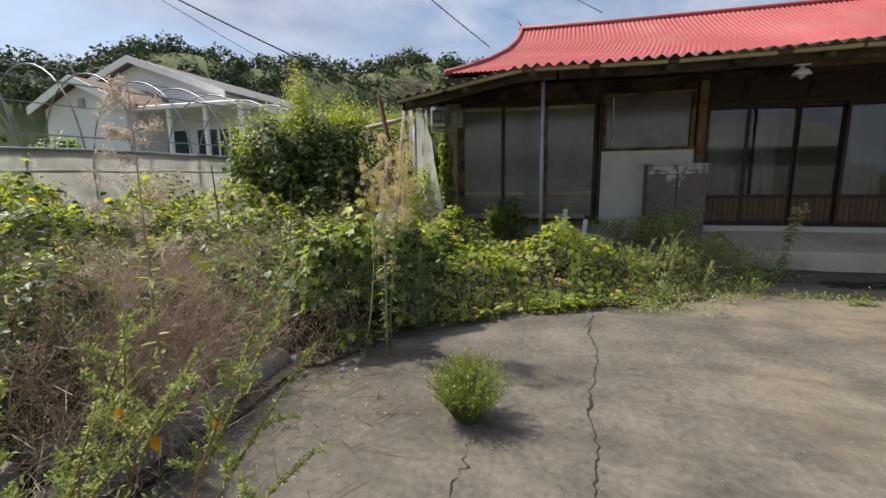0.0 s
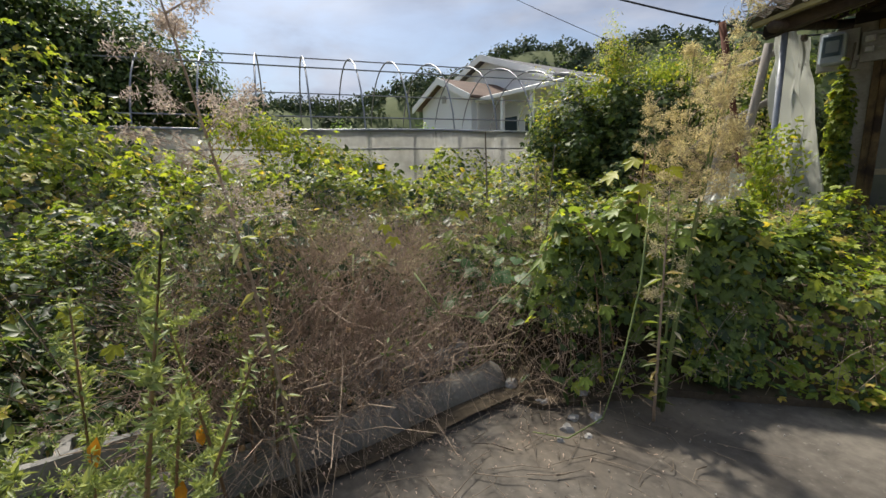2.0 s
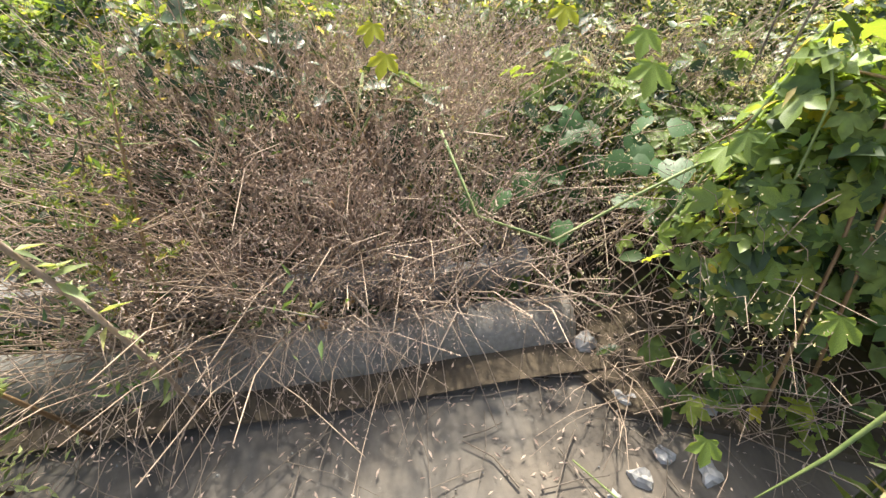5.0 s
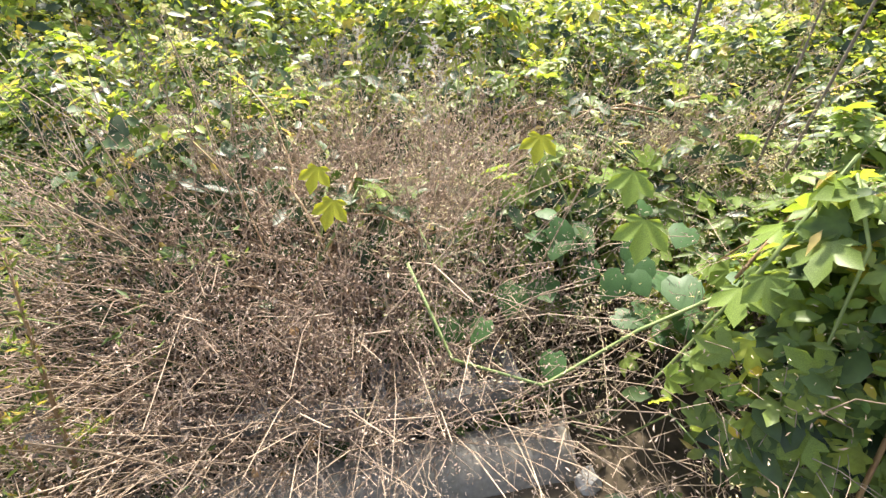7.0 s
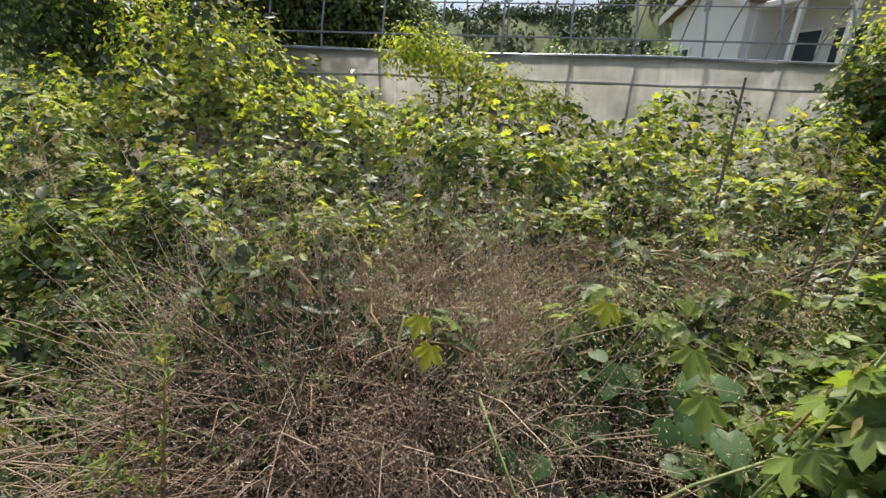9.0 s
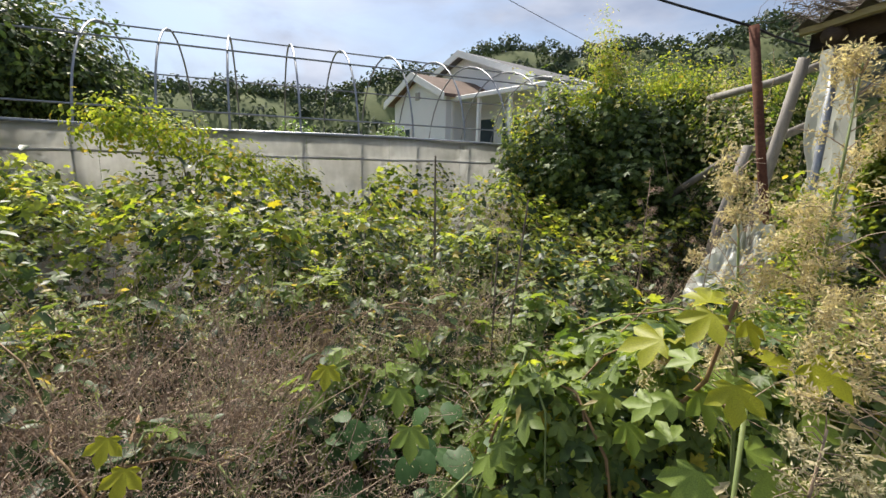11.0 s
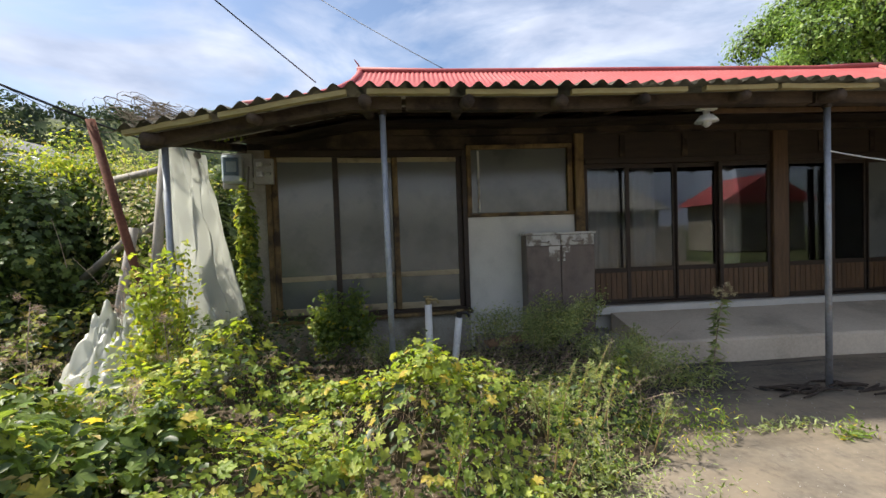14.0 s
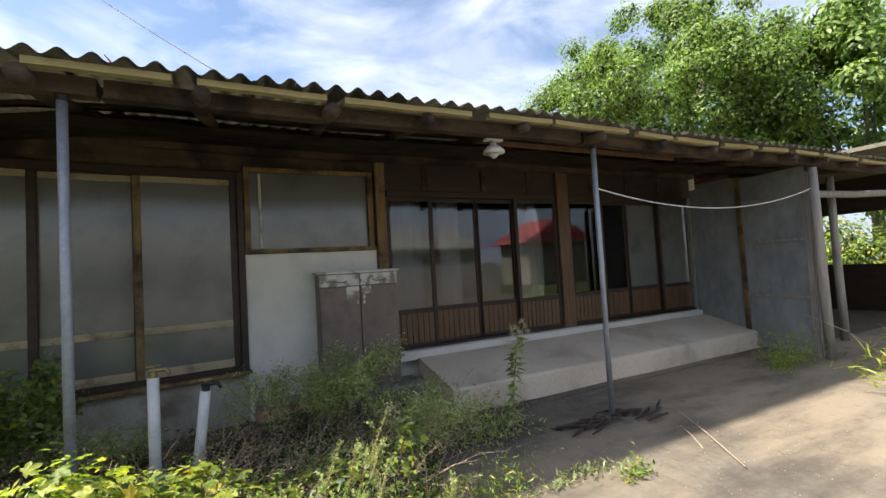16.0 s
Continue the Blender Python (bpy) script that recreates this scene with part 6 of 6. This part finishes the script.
low_weeds("creeping_weed_patch", 4.1, -2.45, 0.24, 0.05, 170, 0.06, "creeping green weeds in a joint of the concrete", M_SAGE)
low_weeds("creeping_weed_patch", 4.35, -2.62, 0.1, 0.07, 130, 0.14, "small grassy weed in the sunny concrete")
low_weeds("creeping_weed_patch", 7.7, -1.75, 0.3, 0.25, 900, 0.42, "leafy green weeds below the porch screen")
low_weeds("creeping_weed_patch", 9.0, -2.8, 0.9, 0.5, 2600, 0.4, "yellow-green grass and weeds by the shed", M_GRASS, BLADE, (0.08, 0.22))
low_weeds("creeping_weed_patch", 2.45, -3.02, 0.34, 0.2, 1300, 0.24, "bright weeds creeping onto the concrete", M_SAGE, LANCE, (0.02, 0.045))
low_weeds("creeping_weed_patch", 3.3, -2.45, 0.3, 0.2, 1100, 0.24, "bright weeds creeping onto the concrete", M_BRIGHT, LANCE, (0.02, 0.05))
low_weeds("creeping_weed_patch", 1.55, -3.45, 0.4, 0.16, 1000, 0.22, "bright weeds creeping onto the concrete", M_BRIGHT, LANCE, (0.02, 0.045))
low_weeds("creeping_weed_patch", 3.85, -1.45, 0.3, 0.28, 1300, 0.42, "dark green weeds crowding the end of the step", M_SAGE, LANCE, (0.025, 0.06))

# shrubs by the house wall
def shrub(cx, cy, r, h, n, mat, label, shape=OVAL, size=(0.02, 0.045)):
    ob = thing("shrub", label, "shrub", "shrubs by the wall")
    k = 22
    a = RNG.uniform(0, math.tau, k)
    tips = np.stack([cx + r * RNG.uniform(0.2, 1, k) * np.cos(a), cy + r * RNG.uniform(0.2, 1, k) * np.sin(a), h * RNG.uniform(0.5, 1.05, k)], 1)
    foot = np.tile((cx, cy, 0.02), (k, 1)) + RNG.normal(0, 0.03, (k, 3)) * np.array([1, 1, 0])
    mid = foot * 0.5 + tips * 0.5 + np.array([0, 0, 0.05])
    stems("branch", np.stack([foot, mid, tips], 1), 0.004, M_BARK, ob)
    j = RNG.integers(0, k, n)
    t = RNG.uniform(0.35, 1.08, (n, 1))
    at = mid[j] * (1 - t) + tips[j] * t + RNG.normal(0, 0.045, (n, 3))
    at[:, 2] = np.maximum(at[:, 2], 0.03)
    scatter("foliage", shape, at, RNG.normal(0, 0.6, at.shape) + np.array([0, -0.2, 0.6]), RNG.uniform(size[0], size[1], n), mat, RNG.normal(size=at.shape) + (tips[j] - foot[j]), ob, kind="stuff")


shrub(0.85, -0.85, 0.34, 0.82, 3000, M_PALM, "dark leafy shrub below the tall window", OVAL, (0.03, 0.065))
shrub(2.95, -1.15, 0.55, 0.70, 6500, M_SAGE, "spreading green shrub in front of the cabinet", LANCE, (0.025, 0.055))
shrub(2.4, -1.0, 0.42, 0.62, 2400, M_SAGE, "sprawling thin shrub beside the taps", LANCE, (0.02, 0.045))
shrub(3.35, -1.75, 0.38, 0.5, 4200, M_SAGE, "bright green shrub at the edge of the concrete", LANCE, (0.02, 0.04))
shrub(1.35, -1.0, 0.34, 0.42, 1900, M_SAGE, "low dark shrub between the taps and the window", LANCE, (0.02, 0.05))
shrub(-0.14, -2.12, 0.24, 1.3, 1500, M_SUNNY, "bright yellow-green sapling before the plastic sheet", OVAL, (0.03, 0.06))


# hedge grown over with climbers
def clump(name, blobs, n, mat, size, label, category="hedge", shape=PALM_FAR, kind="", shell=0.35, parent=None, ragged=0.3):
    """Leaves over a set of uneven blobs (x, y, z, rx, ry, rz)."""
    B = np.array(blobs)
    area = B[:, 3] * B[:, 5]
    j = RNG.choice(len(B), n, p=area / area.sum())
    w = unit(RNG.normal(size=(n, 3)))
    bump = 1 + ragged * wavy(w[:, 0] * 3 + j, w[:, 1] * 3 + w[:, 2] * 4, 1.6, 2) * 0.6 + RNG.normal(0, 0.05, n)
    depth = bump * (1 - shell * RNG.uniform(0, 1, n) ** 2.2)
    P = B[j, :3] + w * B[j, 3:] * depth[:, None]
    P[:, 2] = np.maximum(P[:, 2], 0.03)
    N = w + np.array([0, 0, 0.5]) + RNG.normal(0, 0.45, (n, 3))
    return scatter(name, shape, P, N, RNG.uniform(size[0], size[1], n), mat, RNG.normal(0, 0.6, (n, 3)) + np.array([0, 0, -0.6]), parent, label, category, kind)


hedge = thing("overgrown_hedge", "tall hedge smothered in lobed climber leaves", "hedge")
H_BODY = ((-2.85, -1.15, 1.2, 0.55, 0.65, 1.05), (-2.3, -0.5, 1.25, 0.8, 0.75, 1.15), (-1.6, 0.1, 1.2, 0.75, 0.75, 1.1), (-2.6, 0.4, 1.4, 0.85, 0.85, 1.1), (-0.95, 0.5, 1.15, 0.65, 0.65, 1.05), (-2.5, -1.0, 0.7, 0.8, 0.6, 0.7), (-1.4, -0.3, 0.7, 0.7, 0.5, 0.7))
H_TUFTS = []
for k in range(70):
    b = H_BODY[k % 7]
    w = RNG.normal(size=3)
    w[2] = abs(w[2]) - 0.35
    w /= np.linalg.norm(w)
    r = RNG.uniform(0.12, 0.3)
    H_TUFTS.append((b[0] + w[0] * b[3], b[1] + w[1] * b[4], max(0.25, b[2] + w[2] * b[5]), r, r, r * RNG.uniform(0.7, 1.3)))
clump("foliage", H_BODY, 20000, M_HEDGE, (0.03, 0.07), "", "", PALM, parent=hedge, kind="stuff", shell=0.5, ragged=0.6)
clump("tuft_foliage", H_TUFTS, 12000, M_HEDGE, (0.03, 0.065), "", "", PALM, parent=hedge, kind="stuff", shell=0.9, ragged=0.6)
# darkened leaves inside the hedge stand for its inner shade
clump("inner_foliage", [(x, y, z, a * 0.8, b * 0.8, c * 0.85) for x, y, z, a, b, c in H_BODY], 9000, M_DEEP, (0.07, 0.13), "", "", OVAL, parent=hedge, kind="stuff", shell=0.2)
clump("pale_shoot", ((-2.5, -0.95, 2.7, 0.2, 0.2, 0.42), (-2.35, -0.8, 2.4, 0.3, 0.3, 0.3), (-1.5, -0.1, 2.25, 0.6, 0.45, 0.22), (-0.9, 0.1, 2.1, 0.4, 0.4, 0.2)), 3600, M_FLUFF, (0.012, 0.03), "", "", LANCE, parent=hedge, kind="stuff", shell=0.9, ragged=0.8)
# brighter leaves on top and outer edges paint the sun falling there
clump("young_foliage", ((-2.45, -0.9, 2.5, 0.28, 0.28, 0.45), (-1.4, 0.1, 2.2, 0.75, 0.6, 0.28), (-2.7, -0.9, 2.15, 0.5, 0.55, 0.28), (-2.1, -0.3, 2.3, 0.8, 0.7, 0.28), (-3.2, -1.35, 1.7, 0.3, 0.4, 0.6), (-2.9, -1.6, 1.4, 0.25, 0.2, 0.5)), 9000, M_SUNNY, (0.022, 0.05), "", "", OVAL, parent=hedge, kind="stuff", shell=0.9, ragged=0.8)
for x, y in ((-2.6, -0.8), (-1.8, -0.1), (-1.1, 0.4)):
    part("trunk", bar([(x, y, 0), (x + 0.05, y, 0.8), (x - 0.05, y + 0.1, 1.7)], [0.05, 0.04, 0.02], 7), M_BARK, hedge, smooth=True)
fade = thing("withered_climber", "withered pale yellow climber hanging on the hedge", "climber")
F_BLOBS = ((-0.95, -0.75, 1.5, 0.42, 0.35, 0.5), (-1.1, -0.6, 1.0, 0.4, 0.3, 0.45), (-0.6, -0.95, 1.0, 0.25, 0.25, 0.4), (-1.35, -0.5, 1.85, 0.3, 0.25, 0.3))
clump("foliage", F_BLOBS, 1300, M_CREAM, (0.03, 0.06), "", "", OVAL, parent=fade, kind="stuff", shell=0.6)
clump("green_foliage", F_BLOBS, 1600, M_BRIGHT, (0.03, 0.055), "", "", OVAL, parent=fade, kind="stuff", shell=0.6)
P = np.array([(-1.0 + RNG.normal(0, 0.25), -0.75 + RNG.normal(0, 0.15), RNG.uniform(0.1, 1.9)) for _ in range(70)])
W = RNG.normal(0, 0.2, P.shape) + np.array([0, 0, 0.25])
stems("stem", np.stack([P, P + W * 0.5 + RNG.normal(0, 0.02, P.shape), P + W], 1), 0.004, M_DRYSTEM, fade)

wallvine = thing("wall_climber", "green climber growing up the wall beside the meter", "climber")
clump("foliage", ((-0.14, -0.47, 1.5, 0.11, 0.09, 0.42), (-0.12, -0.5, 0.95, 0.12, 0.1, 0.5), (-0.16, -0.55, 0.4, 0.2, 0.16, 0.4)), 1100, M_PALM, (0.03, 0.055), "", "", PALM, parent=wallvine, kind="stuff", shell=0.8)
# brighter copy over the green leaves, with sun put into the colour
clump("young_foliage", ((-0.14, -0.5, 1.45, 0.11, 0.08, 0.55),), 420, M_SUNNY, (0.03, 0.055), "", "", PALM, parent=wallvine, kind="stuff", shell=0.8)
part("stem", bar([(-0.14, -0.45, 0.0), (-0.1, -0.42, 0.9), (-0.16, -0.42, 1.7), (-0.12, -0.42, 2.2)], 0.01, 6), M_BARK, wallvine, smooth=True)
tangle = thing("dry_vine_tangle", "grey tangle of dry vines heaped on the canopy's corner", "vines")
n = 260
c = np.stack([RNG.normal(-0.33, 0.12, n), RNG.uniform(-2.0, -0.7, n), np.zeros(n)], 1)
c[:, 2] = 2.24 + 0.17 * (c[:, 1] + 2.04) + RNG.uniform(0.0, 0.16, n)
a = RNG.uniform(0, math.tau, n)
loop = np.stack([c + 0.11 * np.stack([np.cos(a + s), 1.3 * np.sin(a + s), 0.4 * np.sin(2 * a + s * 1.3)], 1) for s in (0, 0.5, 1.0, 1.5, 2.0, 2.5)], 1)
stems("vine_stem", loop, RNG.uniform(0.002, 0.006, n), M_STICK, tangle)
clump("foliage", ((-0.15, -1.0, 2.48, 0.25, 0.4, 0.1),), 170, M_BRIGHT, (0.03, 0.055), "", "", OVAL, parent=tangle, kind="stuff", shell=0.8)


# trees
def tree(name, foot, trunk_h, trunk_r, blobs, n, mat, size, label, shape=OVAL, seed=1, inner=None):
    ob = thing(name, label, "tree")
    foot = Vector(foot)
    head = foot + Vector((0, 0, trunk_h))
    part("trunk", rough(bar([foot, foot.lerp(head, 0.35) + Vector((0.05, 0, 0)), foot.lerp(head, 0.7), head], [trunk_r * 1.3, trunk_r, trunk_r * 0.85, trunk_r * 0.6], 10), trunk_r * 0.2, 2, seed), M_BARK, ob, smooth=True)
    for b in blobs[::5] if len(blobs) > 20 else blobs:
        e = Vector(b[:3])
        part("limb", bar([foot.lerp(head, 0.75), foot.lerp(head, 0.9).lerp(e, 0.45) + Vector((0, 0, 0.15)), e], [trunk_r * 0.3, trunk_r * 0.16, trunk_r * 0.05], 7), M_BARK, ob, smooth=True)
    clump("crown", blobs, n, mat, size, "", "", shape, parent=ob, kind="stuff", shell=0.7, ragged=0.55)
    # the crown's inside gets leaves with shade painted into their colour
    if inner:
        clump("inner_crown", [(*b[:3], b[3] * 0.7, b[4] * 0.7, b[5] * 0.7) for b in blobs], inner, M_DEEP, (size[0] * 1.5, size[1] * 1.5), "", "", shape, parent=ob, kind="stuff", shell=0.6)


def crown(cx, cy, cz, R, H, n, r, seed):
    g = np.random.default_rng(seed)
    out = []
    for _ in range(n):
        w = g.normal(size=3)
        w /= np.linalg.norm(w)
        s = r * g.uniform(0.7, 1.3)
        out.append((cx + R * w[0] * g.uniform(0.4, 1), cy + R * w[1] * g.uniform(0.4, 1), cz + H * w[2] * g.uniform(0.4, 1), s, s, s * 0.8))
    return out


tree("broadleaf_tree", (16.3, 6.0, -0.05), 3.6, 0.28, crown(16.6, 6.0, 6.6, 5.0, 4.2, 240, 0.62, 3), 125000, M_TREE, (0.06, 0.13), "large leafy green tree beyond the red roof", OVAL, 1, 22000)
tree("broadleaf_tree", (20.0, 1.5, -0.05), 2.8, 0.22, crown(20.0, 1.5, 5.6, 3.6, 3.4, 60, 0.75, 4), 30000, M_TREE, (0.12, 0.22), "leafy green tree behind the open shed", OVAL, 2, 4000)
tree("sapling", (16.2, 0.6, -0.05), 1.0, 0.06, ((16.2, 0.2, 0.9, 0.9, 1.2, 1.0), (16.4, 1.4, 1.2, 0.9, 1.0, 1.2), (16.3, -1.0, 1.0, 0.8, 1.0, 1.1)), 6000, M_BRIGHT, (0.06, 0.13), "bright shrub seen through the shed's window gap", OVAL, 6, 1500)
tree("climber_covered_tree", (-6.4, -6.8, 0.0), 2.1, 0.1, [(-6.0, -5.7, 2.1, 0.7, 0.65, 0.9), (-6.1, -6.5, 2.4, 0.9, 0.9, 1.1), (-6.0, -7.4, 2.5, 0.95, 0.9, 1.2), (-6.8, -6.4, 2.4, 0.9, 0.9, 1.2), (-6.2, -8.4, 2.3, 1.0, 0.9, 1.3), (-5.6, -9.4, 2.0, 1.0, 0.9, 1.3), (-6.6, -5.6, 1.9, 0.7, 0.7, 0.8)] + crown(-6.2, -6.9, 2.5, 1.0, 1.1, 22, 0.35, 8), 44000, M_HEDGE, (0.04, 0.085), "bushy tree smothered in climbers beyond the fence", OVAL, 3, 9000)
tree("sapling", (-4.1, -4.9, 0.0), 1.2, 0.03, [(-4.0, -4.55, 1.3, 0.22, 0.4, 0.22), (-4.15, -5.0, 1.5, 0.25, 0.4, 0.25), (-3.9, -4.15, 1.15, 0.22, 0.35, 0.18), (-4.2, -5.4, 1.6, 0.25, 0.35, 0.25)], 3200, M_SUNNY, (0.03, 0.06), "leafy sapling hanging over the white fence", OVAL, 9)
tree("sapling", (-4.4, -7.2, 0.0), 1.2, 0.03, [(-4.3, -7.1, 1.4, 0.4, 0.5, 0.5), (-4.4, -7.8, 1.5, 0.4, 0.5, 0.6)], 3600, M_SUNNY, (0.03, 0.06), "leafy sapling hanging over the white fence", OVAL, 11)
tree("sapling", (-9.0, -2.2, 0.0), 1.2, 0.05, ((-9.0, -2.2, 1.6, 0.5, 0.5, 0.6), (-9.3, -1.6, 1.3, 0.5, 0.5, 0.5)), 1800, M_TREE, (0.06, 0.12), "rounded green shrub beyond the white fence", OVAL, 4, 500)
tree("sapling", (-10.2, 0.9, 0.3), 1.0, 0.05, ((-10.2, 0.9, 1.7, 0.7, 0.6, 0.7), (-10.8, 0.6, 1.4, 0.6, 0.6, 0.6)), 2200, M_TREE, (0.06, 0.12), "rounded green shrub before the neighbouring bungalow", OVAL, 5, 600)

# wooded hill and far tree line
def hill_top(yaw):
    """Height of the ridge above the ground by direction, in degrees from north towards west."""
    return float(np.interp(yaw, (-70, -30, 0, 12, 22, 45, 60, 80, 100, 150), (6, 10, 20, 23.5, 25.5, 23.5, 19, 13, 11, 7)))


def hill_point(u, v):
    yaw = radians(-70 + 220 * u)
    dist = 62 + 26 * v
    rise = math.sin(min(1, v * 1.25) * math.pi / 2)
    return (-math.sin(yaw) * dist, math.cos(yaw) * dist, -0.3 + (hill_top(math.degrees(yaw)) + 1.3 * math.sin(yaw * 9) + 0.8 * math.sin(yaw * 23 + 1)) * rise * 0.92)


tagged(part("hillside", sheet(hill_point, 110, 12), M_FIELD, smooth=True), "wooded hillside closing the view beyond the houses", "hill", kind="structure")
n = 950
u, v = RNG.uniform(0, 1, n), RNG.uniform(0, 1, n) ** 0.7
C = np.array([hill_point(a, b) for a, b in zip(u, v)])
S = RNG.uniform(1.1, 3.2, n)
m = 75
w = unit(RNG.normal(size=(n * m, 3)))
w[:, 2] = np.abs(w[:, 2]) * 1.0 - 0.15
P = np.repeat(C, m, 0) + w * np.repeat(S, m)[:, None] * RNG.uniform(0.75, 1.08, (n * m, 1)) * np.array([1, 1, 1.15])
scatter("hill_wood_cover", OVAL, P, w + RNG.normal(0, 0.35, w.shape), RNG.uniform(0.45, 0.95, n * m), M_WOODS, label="dense dark green woods covering the hill", category="woods")

# small debris
for k in range(20):
    L = RNG.uniform(0.1, 0.42)
    s = part("broken_stick", rough(bar([(-L / 2, 0, 0.012), (0, RNG.normal(0, 0.02), 0.026), (L / 2, 0, 0.014)], [0.008, 0.013, 0.006], 6), 0.01, 9, k), M_ROTTEN)
    s.matrix_basis = pose(4.98 + 0.24 * RNG.normal(), -1.84 + 0.07 * RNG.normal(), 0.002 + 0.006 * (k % 4), 0, 0, RNG.uniform(-40, 40))
    tagged(s, "dark rotten piece of broken stick on the concrete", "stick", "sticks at the post")
for x0, y0, x1, y1, z1 in ((5.6, -2.0, 5.0, -2.9, 0.02), (5.3, -2.25, 5.05, -2.6, 0.015), (8.7, -2.4, 8.35, -1.75, 0.55), (8.8, -2.6, 9.6, -2.3, 0.7)):
    tagged(part("straw", bar([(x0, y0, 0.012), ((x0 + x1) / 2, (y0 + y1) / 2, 0.02 + z1 * 0.6), (x1, y1, z1)], 0.004, 5), M_DRYSTEM), "long pale dry straw lying on the ground", "straw")
